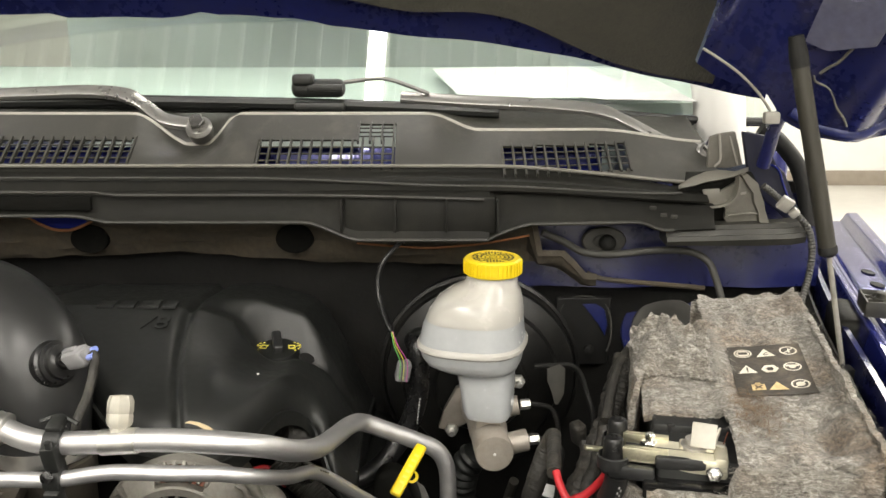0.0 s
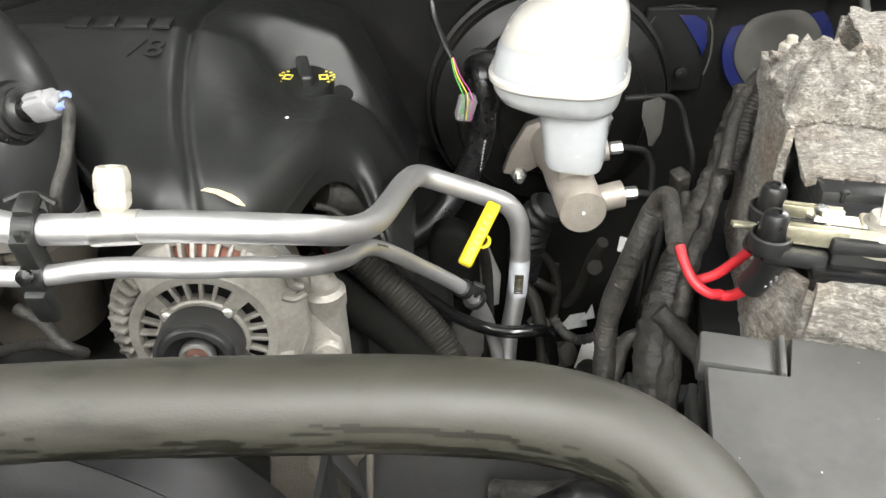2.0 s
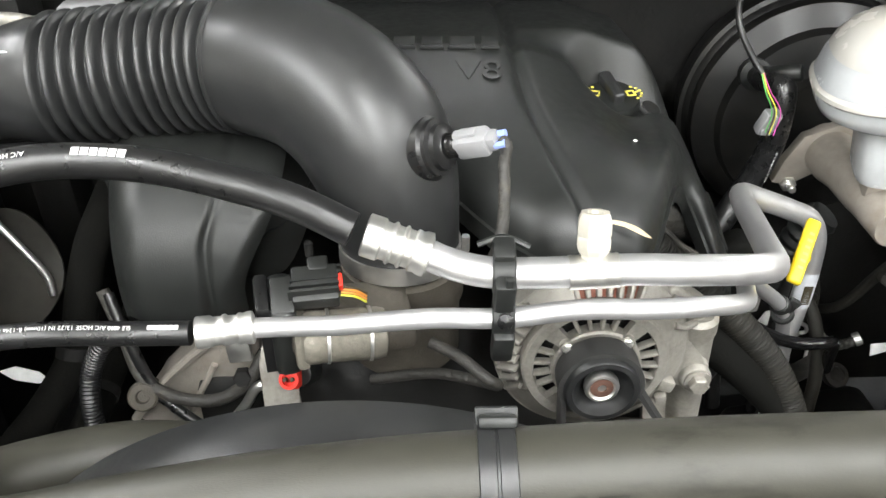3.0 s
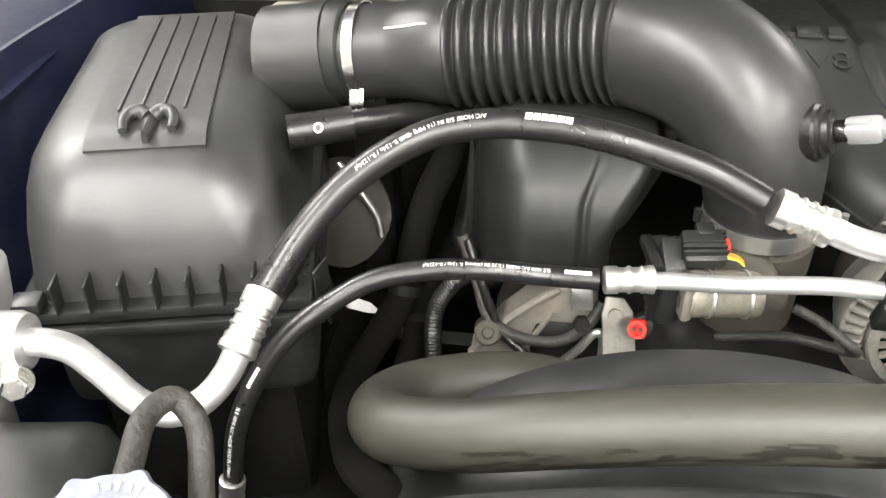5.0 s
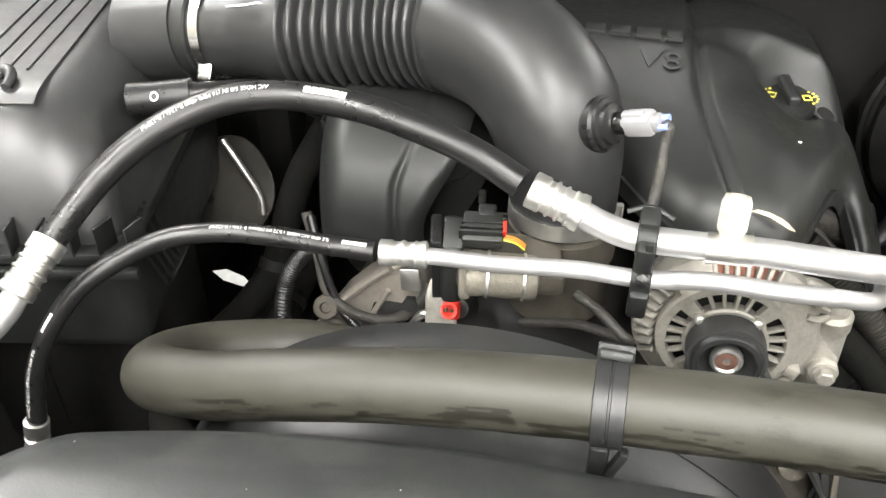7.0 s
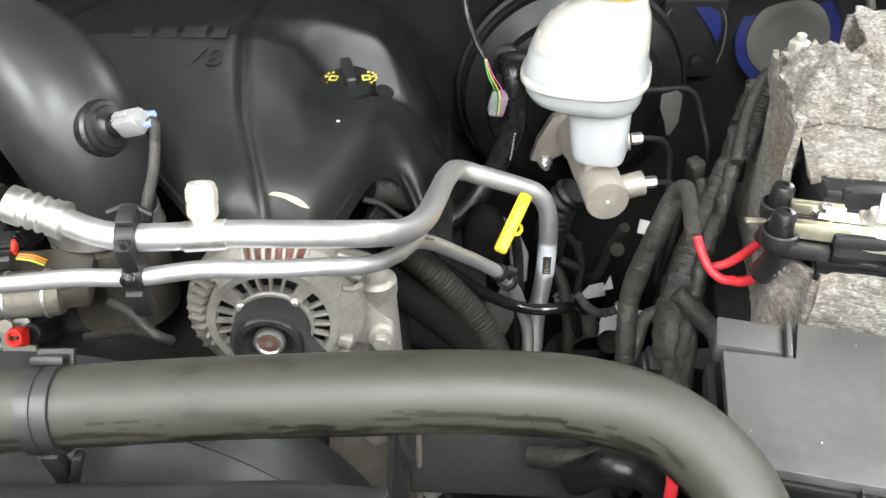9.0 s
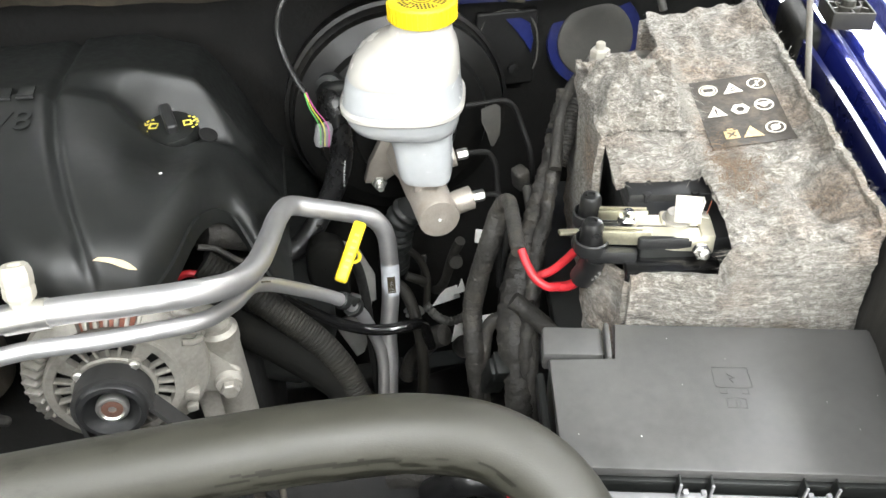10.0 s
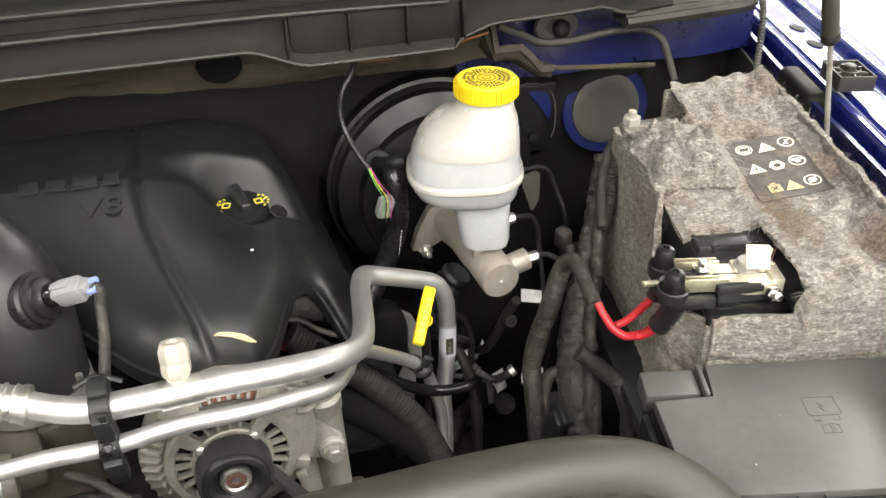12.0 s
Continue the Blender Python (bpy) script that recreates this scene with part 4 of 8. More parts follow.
part("hinge_edge", tube([(0.415, 1.109, 1.338), (0.431, 1.109, 1.330), (0.438, 1.109, 1.315), (0.443, 1.109, 1.303), (0.456, 1.109, 1.276)], 0.0016, 8), BLUE, body, "bracket edge in brighter blue than its plate")
part("door_seal", tube([(0.420, 1.150, 1.378), (0.438, 1.148, 1.366), (0.456, 1.145, 1.348), (0.470, 1.142, 1.328), (0.482, 1.138, 1.292), (0.490, 1.134, 1.250)], 0.011, 12), RUBSTUD, body, "black bulb seal")
part("washer_line", tube([(0.288, 0.985, 1.483), (0.308, 0.985, 1.471), (0.330, 0.985, 1.456), (0.355, 0.99, 1.434), (0.372, 0.995, 1.414)], 0.0016, 8), COWLTRIM, hood, "thin pale washer line")
part("washer_clip", box(0.018, 0.012, 0.014, pose(0.374, 0.995, 1.406), 0.003), COWLTRIM, hood)

strut = thing("gas_strut", "black hood gas strut with a bright rod", "gas strut", (0.420, 0.85, 1.14))
part("rod", tube([(0.420, 0.850, 1.150), (0.388, 0.850, 1.292)], 0.0028, 12, 4), CAST, strut, "bright steel rod")
part("cylinder", tube([(0.389, 0.850, 1.286), (0.341, 0.850, 1.475)], 0.0085, 20, 4), STRUTM, strut, "dusty black cylinder")
part("collar", lathe([(0.007, -0.003), (0.0095, 0), (0.0095, 0.006), (0.0080, 0.008)], aim((0.3895, 0.850, 1.284), (-0.25, 0, 1)), 16), DARK, strut)
part("lower_socket", box(0.020, 0.018, 0.026, pose(0.421, 0.850, 1.148, 0, -12), 0.004), BLACK, strut)
part("upper_socket", lathe([(0.0088, 0), (0.0092, 0.01), (0.007, 0.03)], aim((0.343, 0.850, 1.468), (-0.25, 0, 1)), 16), DARK, strut)

solo("hinge_cable", tube(fine_line([(0.397, 1.062, 1.316), (0.414, 1.062, 1.303), (0.429, 1.061, 1.290), (0.445, 1.06, 1.276), (0.457, 1.06, 1.262), (0.4625, 1.058, 1.244), (0.463, 1.054, 1.225), (0.458, 1.046, 1.205), (0.440, 1.02, 1.175)], 0.0016), lambda s: 0.0042 + 0.0006 * math.cos(s * 2 * math.pi * 42), 10, 1, False), GROMMET, "grey corrugated cable down from the hinge", "cable")
solo("cable_clip", join(box(0.017, 0.008, 0.018, pose(0.424, 1.056, 1.294, 20, 30, 0), 0.002), box(0.010, 0.010, 0.012, pose(0.436, 1.056, 1.283, 20, 40, 0), 0.002)), COWLTRIM, "pale plastic cable clip on the hinge cable", "clip")
solo("washer_hose", tube([(0.128, 1.092, 1.250), (0.158, 1.094, 1.236), (0.182, 1.096, 1.223), (0.219, 1.096, 1.2195), (0.278, 1.096, 1.2250), (0.322, 1.095, 1.223), (0.345, 1.093, 1.211), (0.356, 1.088, 1.188), (0.364, 1.078, 1.158)], 0.0048, 10), GROMMET, "black hose looped along the blue cowl side", "hose")

# ---- engine ----
block = thing("engine_block", "grimy dark engine block and brackets", "engine", (-0.36, 0.95, 0.55))
part("block", box(0.44, 0.42, 0.36, pose(-0.36, 0.98, 0.80), 0.03, 3), DARK, block)
part("timing_case", box(0.30, 0.10, 0.14, pose(-0.46, 0.86, 0.875, 20), 0.03, 3), CASTDARK, block, "stained cast timing case")
part("timing_cover", prism([(-0.632, 0.918), (-0.600, 0.962), (-0.566, 0.998), (-0.540, 1.020), (-0.520, 1.026), (-0.508, 1.000), (-0.505, 0.925), (-0.546, 0.890), (-0.60, 0.895)], 0.030, Matrix.Translation((0, 0.808, 0)) @ pose(0, 0, 0, 90), 0.008, 3), CASTWARM, block, "stained cast aluminium timing cover")
part("cover_rib", tube([(-0.628, 0.777, 0.920), (-0.600, 0.777, 0.958), (-0.568, 0.777, 0.992), (-0.545, 0.777, 1.012)], 0.0042, 8), CASTWARM, block, "raised cast rib")
part("cover_rib", tube([(-0.590, 0.776, 0.905), (-0.566, 0.776, 0.950), (-0.548, 0.776, 0.985)], 0.0030, 8), CASTWARM, block)
part("cover_rib", tube([(-0.560, 0.776, 0.895), (-0.540, 0.776, 0.930), (-0.520, 0.776, 0.950)], 0.0030, 8), CASTWARM, block)
part("bright_tab", box(0.020, 0.006, 0.024, pose(-0.5235, 0.770, 1.008, -10, -6, 0), 0.002), ALUDULL, block, "bright metal tab")
part("tab_bolt", hexnut(0.008, 0.010, aim((-0.5225, 0.766, 0.982), (0.1, -0.9, 0.4))), DARK, block)
part("cover_boss", lathe([(0.013, -0.02), (0.013, 0.004), (0.011, 0.006), (0.006, 0.006), (0.005, 0.002)], aim((-0.610, 0.765, 0.960), (0.1, -0.8, 0.5)), 24), CASTDARK, block, "grimy bolt boss")

part("valve_cover", box(0.13, 0.36, 0.10, pose(-0.13, 1.03, 0.92, 0, 24, 0), 0.025, 3), BLACK, block, "black valve cover")
part("valve_cover", box(0.13, 0.28, 0.10, pose(-0.60, 1.06, 0.93, 0, -24, 0), 0.025, 3), BLACK, block)
part("frame_rail", box(0.10, 1.4, 0.12, pose(0.20, 0.8, 0.52), 0.02), DARK, body, "black frame rail")
part("cross_member", box(1.1, 0.3, 0.10, pose(-0.33, 0.95, 0.57), 0.02), DARK, body, "black cross member")
for wx in (-1.05, 0.55):
    part("tyre", lathe([(0.24, -0.12), (0.38, -0.12), (0.40, -0.09), (0.40, 0.09), (0.38, 0.12), (0.24, 0.12)], aim((wx, 0.95, 0.40), (1, 0, 0)), 40), DARK, body, "black front tyre")
part("frame_rail", box(0.10, 1.4, 0.12, pose(-0.85, 0.8, 0.52), 0.02), DARK, body)
part("splash_shield", box(0.26, 0.45, 0.02, pose(0.31, 0.72, 0.72, 0, 12), 0.006), DARK, block)
part("splash_shield", box(0.20, 0.55, 0.02, pose(0.02, 0.74, 0.62), 0.006), DARK, block)
part("splash_shield", box(0.34, 0.5, 0.02, pose(-0.80, 0.62, 0.70), 0.006), DARK, block)

# engine cover
cover = thing("engine_cover", "matte black moulded engine cover with a ribbed edge", "engine cover", (-0.385, 0.95, 1.0))
XC = -0.385


def cover_front(x):
    y = 0.850 - 0.110 * smooth01(-0.405, -0.268, x)
    y += 0.128 * smooth01(-0.215, -0.142, x) - 0.030 * smooth01(-0.142, -0.112, x)
    return y


def cover_top(x, y):
    d = abs(x - XC) - 0.030 * smooth01(-0.45, -0.55, x)
    z = 1.141 + 0.245 * (min(y, 0.95) - 0.72) - 0.16 * max(0, y - 0.95)
    right = 0.022 * smooth01(-0.3, -0.2, x)
    z -= 0.012 * smooth01(0.15, 0.20, d) + 0.17 * smooth01(0.19 + right, 0.30 + right, d)
    z -= 0.10 * max(0.0, -0.50 - x)
    for g in (-0.232 - 0.175 * (y - 0.70) - 0.018 * math.sin((y - 0.70) * 9), -0.527 + 0.13 * (y - 0.715)):
        z -= 0.0070 * math.exp(-(((x - g) / 0.0052) ** 2))
    # bowl round the oil filler
    z -= 0.038 * math.exp(-(((x + 0.186) / 0.070) ** 2)) * smooth01(0.80, 0.93, y) * (1 - smooth01(0.972, 1.004, y))
    far = math.hypot((x + 0.188) / 0.054, (y - 0.962) / (0.046 if y > 0.962 else 0.042))
    z -= 0.022 * (1 - smooth01(0.55, 1.05, far))
    # the back rim of the bowl falls away to the side
    z -= 0.020 * smooth01(-0.20, -0.13, x) * smooth01(0.93, 1.0, y)
    return z


def cover_nose(x, lip):
    """How far the rounded front edge falls, lip metres behind it."""
    left = smooth01(-0.44, -0.5, x)
    t = max(0.0, min(1.0, lip / (0.035 + 0.030 * left)))
    return (0.030 + 0.070 * left) * (1 - math.sqrt(1 - (1 - t) ** 2))


def cover_fn(u, v):
    x = -0.642 + 0.547 * u
    yf = cover_front(x)
    y = yf + (1.13 - yf) * v ** 1.25
    return (x, y, cover_top(x, max(y, yf + 0.002)) - cover_nose(x, y - yf))


part("shell", sheet(cover_fn, 300, 130, 0.004), BLACK, cover, angle=60)


def cover_skirt(u, v):
    x = -0.642 + 0.547 * u
    yf = cover_front(x)
    z = cover_top(x, yf + 0.002) - cover_nose(x, 0)
    return (x, yf + 0.003 * v, z - (0.018 + 0.030 * smooth01(-0.44, -0.50, x)) * v)


part("skirt", sheet(cover_skirt, 150, 5, 0.003), BLACK, cover, angle=60)
LOBE = [(0.200, 1.180), (0.120, 1.176), (0.070, 1.169), (0.040, 1.158), (0.020, 1.142), (0.008, 1.122), (0.002, 1.100), (0.0, 1.080), (0.002, 1.062)]

LOBE_LINE = curve([(a, 0, b) for a, b in LOBE], 6)


def cover_lobe(u, v):
    """The rounded nose in front of the duct, cut away in an arch towards the throttle."""
    dy, _, z = LOBE_LINE[round(v * (len(LOBE_LINE) - 1))]
    right = -0.505 + 0.032 * smooth01(1.080, 1.168, z)
    x = -0.642 + (right + 0.642) * u
    roll = 0.135 * max(0.0, (-0.575 - x) / 0.067) ** 2.0
    y = 0.738 + dy + roll + 0.012 * max(0.0, (x - right + 0.016) / 0.016) ** 2
    crease = -0.530 + 0.014 * smooth01(1.12, 1.17, z)
    y += 0.0045 * math.exp(-(((x - crease) / 0.0038) ** 2)) + 0.003 * smooth01(crease - 0.004, crease + 0.004, x)
    return (x, y, z - 0.10 * smooth01(0.0, 0.14, roll) * v - 0.02 * v * smooth01(0.4, 0.0, u))


part("front_lobe", sheet(cover_lobe, 90, 48, 0.004), BLACK, cover, "rounded nose with a pressed crease", angle=60)
for sgn, xs in ((1, -0.097), (-1, -0.640)):
    part("skirt", sheet(lambda u, v: (xs - 0.01 * v * sgn, 0.87 + 0.26 * u, cover_top(xs, 0.87 + 0.26 * u) - 0.10 * v), 20, 4, 0.003), BLACK, cover)
wm = pose(-0.357, 0.952, cover_top(-0.357, 0.952) + 0.0012, 8, 0, -2)
# Flat black disc added for the shaded gap; nothing is cut.
part("filler_gap_disc", lathe([(0.0095, 0), (0.0090, 0.001), (0.0, 0.001)], pose(-0.1600, 0.957, 1.1290, 14, 22), 22), RUBSTUD, cover, "black disc painted for the dark gap beside the filler")
for k, (w, dx) in enumerate(((0.020, -0.028), (0.020, -0.004), (0.024, 0.022), (0.016, 0.046))):
    part("name_stroke", box(w, 0.0022, 0.0030, wm @ pose(dx, -0.010, 0), 0.0008), SATIN, cover, "raised foot of a moulded name")
    part("name_block", box(w * 0.92, 0.015, 0.0024, wm @ pose(dx, 0, 0), 0.0007), BLACK, cover)
part("name_letters", letters("V8", 0.036, pose(-0.322, 0.912, cover_top(-0.318, 0.917) + 0.0001, 13, 0, -2), 0.0004), BLACK, cover, "moulded figure")
oil = thing("oil_filler_cap", "black oil filler cap with yellow print", "oil cap", (-0.197, 0.966, 1.126))
oz = 1.1285
part("disc", lathe([(0.026, -0.012), (0.028, 0.004), (0.026, 0.010), (0.012, 0.012), (0.0, 0.012)], pose(-0.197, 0.966, oz, 8), 36), BLACK, oil)
part("grip", box(0.011, 0.040, 0.013, pose(-0.196, 0.969, oz + 0.0155, 10, 0, 14), 0.003, 3), SATIN, oil, "raised grip bar")
for sx in (-0.0165, 0.0165):
    pm = pose(-0.195 + sx, 0.966, oz + 0.0118, 8, 0, 12 if sx > 0 else -14)
    part("print", join(box(0.0062, 0.0018, 0.0004, pm @ pose(0, 0.0036, 0), 0), box(0.0062, 0.0018, 0.0004, pm @ pose(0, -0.0036, 0), 0), box(0.0018, 0.0090, 0.0004, pm @ pose(-0.0034, 0, 0), 0), box(0.0018, 0.0090, 0.0004, pm @ pose(0.0034, 0, 0), 0), box(0.0045, 0.0016, 0.0004, pm @ pose(0.0072 * (1 if sx > 0 else -1), 0.0014, 0, 0, 0, 30), 0)), YPRINT, oil, "yellow oil can print")
    part("print", join(*[box(0.0026, 0.0022, 0.0004, pm @ pose(0.0100 * math.cos(a), 0.0100 * math.sin(a), 0.0002, 0, 0, math.degrees(a) + 90), 0) for a in (np.linspace(-1.2, 1.2, 6) if sx > 0 else np.linspace(1.9, 4.3, 6))]), YPRINT, oil, "arc of yellow print")
leaf = solo("dry_leaf", loft([[(-0.2405 + 0.034 * s - 0.003 * s * s, 0.745 - 0.010 * s + w * h, cover_top(-0.2405 + 0.034 * s, 0.745) + 0.0015 + 0.0006 * math.sin(3 * s)) for h in (-1, 0, 1)] for s, w in ((0, 0.0004), (0.12, 0.0025), (0.4, 0.0034), (0.7, 0.0046), (0.88, 0.0038), (1.06, 0.0006))], False, False), CARD, "pale dry leaf scrap lying on the engine cover", "leaf")
solo("paint_chip", box(0.0026, 0.0026, 0.001, pose(-0.196, 0.860, cover_top(-0.196, 0.860) + 0.001, 0, 0, 30), 0.0003), PRINT, "tiny white chip on the engine cover", "debris")

# intake duct
DUCT = [(-0.785, 0.885, 1.186), (-0.72, 0.879, 1.194), (-0.66, 0.873, 1.202), (-0.603, 0.868, 1.209), (-0.540, 0.860, 1.219), (-0.487, 0.842, 1.228), (-0.443, 0.820, 1.222), (-0.410, 0.797, 1.199), (-0.394, 0.782, 1.165), (-0.388, 0.772, 1.132), (-0.387, 0.768, 1.112)]


def duct_radius(s):
    r = 0.0430 + 0.0065 * smooth01(0.16, 0.26, s) + 0.0055 * smooth01(0.52, 0.64, s) - 0.0105 * smooth01(0.82, 1.0, s)
    if 0.272 < s < 0.580:
        crest = 0.5 + 0.5 * math.cos((s - 0.272) / 0.308 * 2 * math.pi * 12)
        r += 0.0030 - 0.0088 * (1 - crest) ** 1.6
    return r


duct = thing("intake_duct", "black moulded intake duct with a bellows section", "intake duct", (-0.386, 0.765, 1.08))
fine_duct = fine_line(DUCT, 0.0011)
part("duct", tube(fine_duct, duct_radius, 44, 1, False), DUCTP, duct, angle=70)


def band(line_at, way, r, w, name, material, parent, label=""):
    return part(name, lathe([(r, -w / 2), (r + 0.0012, -w / 2), (r + 0.0012, w / 2), (r, w / 2)], aim(line_at, way), 48, False), material, parent, label)


dv = Vector(DUCT[1]) - Vector(DUCT[0])
clamp = band(Vector((-0.739, 0.8808, 1.1915)), dv, 0.0448, 0.010, "hose_clamp", STEEL, duct, "bright steel worm-drive clamp")
part("clamp_screw", join(box(0.014, 0.010, 0.018, pose(-0.7385, 0.8395, 1.166, -28), 0.002), lathe([(0.0055, 0), (0.006, 0.010), (0.003, 0.013)], aim((-0.7385, 0.845, 1.157), (0, 0.4, -0.9)), 10)), STEEL, clamp)
part("collar", lathe([(0.0445, -0.055), (0.0470, -0.05), (0.0470, -0.012), (0.0445, -0.010)], aim((-0.739, 0.8808, 1.1915), dv), 44, False), BLACK, duct)
part("neck_slot", box(0.016, 0.003, 0.0035, pose(-0.765, 0.8390, 1.196, -10, -6, -6), 0.001), RUBSTUD, duct, "dark slot in the neck")
part("duct_mark", tube([(-0.712, 0.8500, 1.2290), (-0.695, 0.8465, 1.2330), (-0.674, 0.8430, 1.2375), (-0.671, 0.8395, 1.2345)], 0.0010, 6), PRINT, duct, "white chalk mark")
band((-0.387, 0.768, 1.112), (0, 0.1, 1), 0.0448, 0.014, "lower_clamp", ALUDULL, duct, "dull steel band clamp")
iat = thing("air_temperature_sensor", "grey sensor plug in a black rubber grommet", "sensor", (-0.353, 0.741, 1.21))
IW = Vector((0.84, -0.41, 0.35)).normalized()
ip = Vector((-0.3535, 0.7555, 1.2040))
part("grommet", lathe([(0.0225, -0.018), (0.0225, -0.006), (0.0200, -0.004), (0.0200, -0.001), (0.0165, 0.0), (0.016, 0.004), (0.010, 0.005), (0.009, 0.006)], aim(ip - IW * 0.003, IW), 36), HOSE, iat)
part("neck", lathe([(0.0085, 0), (0.0085, 0.008), (0.0070, 0.010), (0.0070, 0.014)], aim(ip + IW * 0.004, IW), 20), GLOSSBLACK, iat)
plug = part("plug", join(box(0.017, 0.017, 0.026, aim(ip + IW * 0.023, IW, 20), 0.004, 2), box(0.007, 0.022, 0.018, aim(ip + IW * 0.020, IW, 20), 0.002), box(0.012, 0.012, 0.010, aim(ip + IW * 0.037, IW, 20), 0.003)), GREYP, iat, "pale grey connector")
part("wire_seal", join(lathe([(0.003, 0), (0.003, 0.008)], aim(ip + IW * 0.039 + Vector((0, 0.003, 0.002)), IW), 8), lathe([(0.003, 0), (0.003, 0.008)], aim(ip + IW * 0.039 - Vector((0, 0.003, 0.002)), IW), 8)), BLUEWIRE, plug, "pale blue wire seals")
ie = ip + IW * 0.043
part("lead", tube([ie, ie + Vector((0.004, -0.003, -0.003)), (-0.3145, 0.731, 1.205), (-0.315, 0.716, 1.189), (-0.318, 0.695, 1.172), (-0.325, 0.70, 1.14)], 0.0042, 10), TAPE, iat, "taped lead")

# throttle body
throttle = thing("throttle_body", "cast aluminium throttle body with a motor", "throttle body", (-0.386, 0.77, 1.0))
part("bore", lathe([(0.044, 0.0), (0.044, 0.05), (0.047, 0.055), (0.047, 0.085), (0.041, 0.088)], pose(-0.386, 0.768, 1.018), 40), CASTDARK, throttle)
part("motor", join(lathe([(0.0170, 0), (0.0185, 0.003), (0.0185, 0.010), (0.0180, 0.011), (0.0180, 0.050), (0.0165, 0.055), (0.009, 0.057), (0.009, 0.064), (0.0045, 0.065), (0.0045, 0.072)], aim((-0.450, 0.676, 1.103), (1, 0.16, -0.06)), 32), box(0.010, 0.030, 0.034, pose(-0.452, 0.676, 1.102, 0, 0, 12), 0.004)), CASTGRIME, throttle, "grimy alloy motor housing")
part("motor_band", join(*[lathe([(0.0181, -0.0012), (0.0190, -0.0010), (0.0190, 0.0010), (0.0181, 0.0012)], aim((-0.450 + d, 0.676 + 0.16 * d, 1.103 - 0.06 * d), (1, 0.16, -0.06)), 32, False) for d in (0.016, 0.044)]), ALUDULL, throttle, "worn steel bands")
part("gear_ribs", join(*[box(0.022, 0.003, 0.054, pose(-0.467, 0.676 + 0.012 * k, 1.101, 0, 0, 12), 0.001) for k in range(4)], box(0.010, 0.040, 0.010, pose(-0.478, 0.692, 1.126, 0, 0, 12), 0.003)), HOSE, throttle, "ribs of the gear cover")
part("flange", box(0.085, 0.06, 0.02, pose(-0.420, 0.70, 1.100, 0, 4, 12), 0.006), CASTDARK, throttle)
part("gear_cover", box(0.018, 0.050, 0.056, pose(-0.466, 0.694, 1.100, 0, 0, 12), 0.006, 3), BLACK, throttle, "black gear cover")
tp = part("plug", join(box(0.031, 0.027, 0.014, pose(-0.441, 0.692, 1.134, 25, 0, 8), 0.002), box(0.016, 0.028, 0.014, pose(-0.463, 0.688, 1.127, 25, 0, 8), 0.002), box(0.014, 0.012, 0.008, pose(-0.440, 0.704, 1.143, 20, 0, 8), 0.002), *[box(0.033, 0.0018, 0.016, pose(-0.441, 0.682 + 0.006 * k, 1.1355, 25, 0, 8), 0) for k in range(5)]), BLACK, throttle, "black ribbed connector")
part("red_lock", box(0.003, 0.010, 0.008, pose(-0.424, 0.692, 1.138, 25, 0, 8), 0.001), REDP, tp, "red locking tab")
for k in range(4):
    part("wire", tube([(-0.424, 0.688 + 0.003 * k, 1.130), (-0.415, 0.690 + 0.003 * k, 1.127), (-0.408, 0.694 + 0.003 * k, 1.119)], 0.0008, 6), (YELWIRE, ORANGE, ORANGE, INK)[k], tp)
part("stud", lathe([(0.003, 0), (0.003, 0.010)], pose(-0.446, 0.712, 1.146), 10), DARK, throttle)
part("stud", lathe([(0.0028, 0), (0.0028, 0.012)], pose(-0.340, 0.715, 1.146), 10), ALUDULL, throttle)
part("lever_cable", tube([(-0.365, 0.690, 1.085), (-0.345, 0.68, 1.080), (-0.325, 0.665, 1.072), (-0.318, 0.672, 1.060), (-0.36, 0.70, 1.045), (-0.41, 0.72, 1.02)], 0.0042, 10), TAPE, throttle, "grey taped cable")
tps = thing("red_sensor_plug", "red plastic sensor plug beside a cast bracket", "sensor plug", (-0.475, 0.735, 0.99))
TW = Vector((-0.15, -0.80, 0.55)).normalized()
part("socket", lathe([(0.0105, -0.03), (0.0105, -0.006), (0.009, -0.003)], aim((-0.470, 0.738, 1.008), TW), 20), BLACK, tps)
plugr = part("plug", join(box(0.0145, 0.017, 0.012, aim((-0.4745, 0.731, 1.012), TW, 8), 0.003, 3), lathe([(0.0085, 0), (0.008, 0.003), (0.0055, 0.003), (0.005, 0.001)], aim(Vector((-0.4745, 0.731, 1.012)) + TW * 0.005, TW), 24)), REDP, tps)
for dx in (-0.0028, 0.0028):
    part("pin", lathe([(0.0016, 0), (0.0016, 0.004), (0.0, 0.0045)], aim(Vector((-0.4745 + dx, 0.731, 1.012)) + TW * 0.0055, TW), 10), INK, plugr, "dark pin")
part("bracket", join(prism([(-0.014, -0.034), (0.016, -0.034), (0.014, -0.008), (0.012, 0.014), (0.004, 0.026), (-0.012, 0.028), (-0.016, 0.012)], 0.006, aim((-0.489, 0.755, 0.992), (0.1, -0.85, 0.5)), 0.0015), lathe([(0.006, 0), (0.006, 0.004), (0.003, 0.004)], aim((-0.494, 0.7505, 1.008), (0.1, -0.85, 0.5)), 14)), CAST, tps, "pale cast bracket")
part("stay", tube([(-0.543, 0.76, 0.926), (-0.522, 0.758, 0.956), (-0.511, 0.757, 0.976), (-0.505, 0.757, 0.979), (-0.501, 0.758, 0.970), (-0.500, 0.76, 0.945)], 0.0045, 10), ALUDULL, tps, "bent alloy stay")
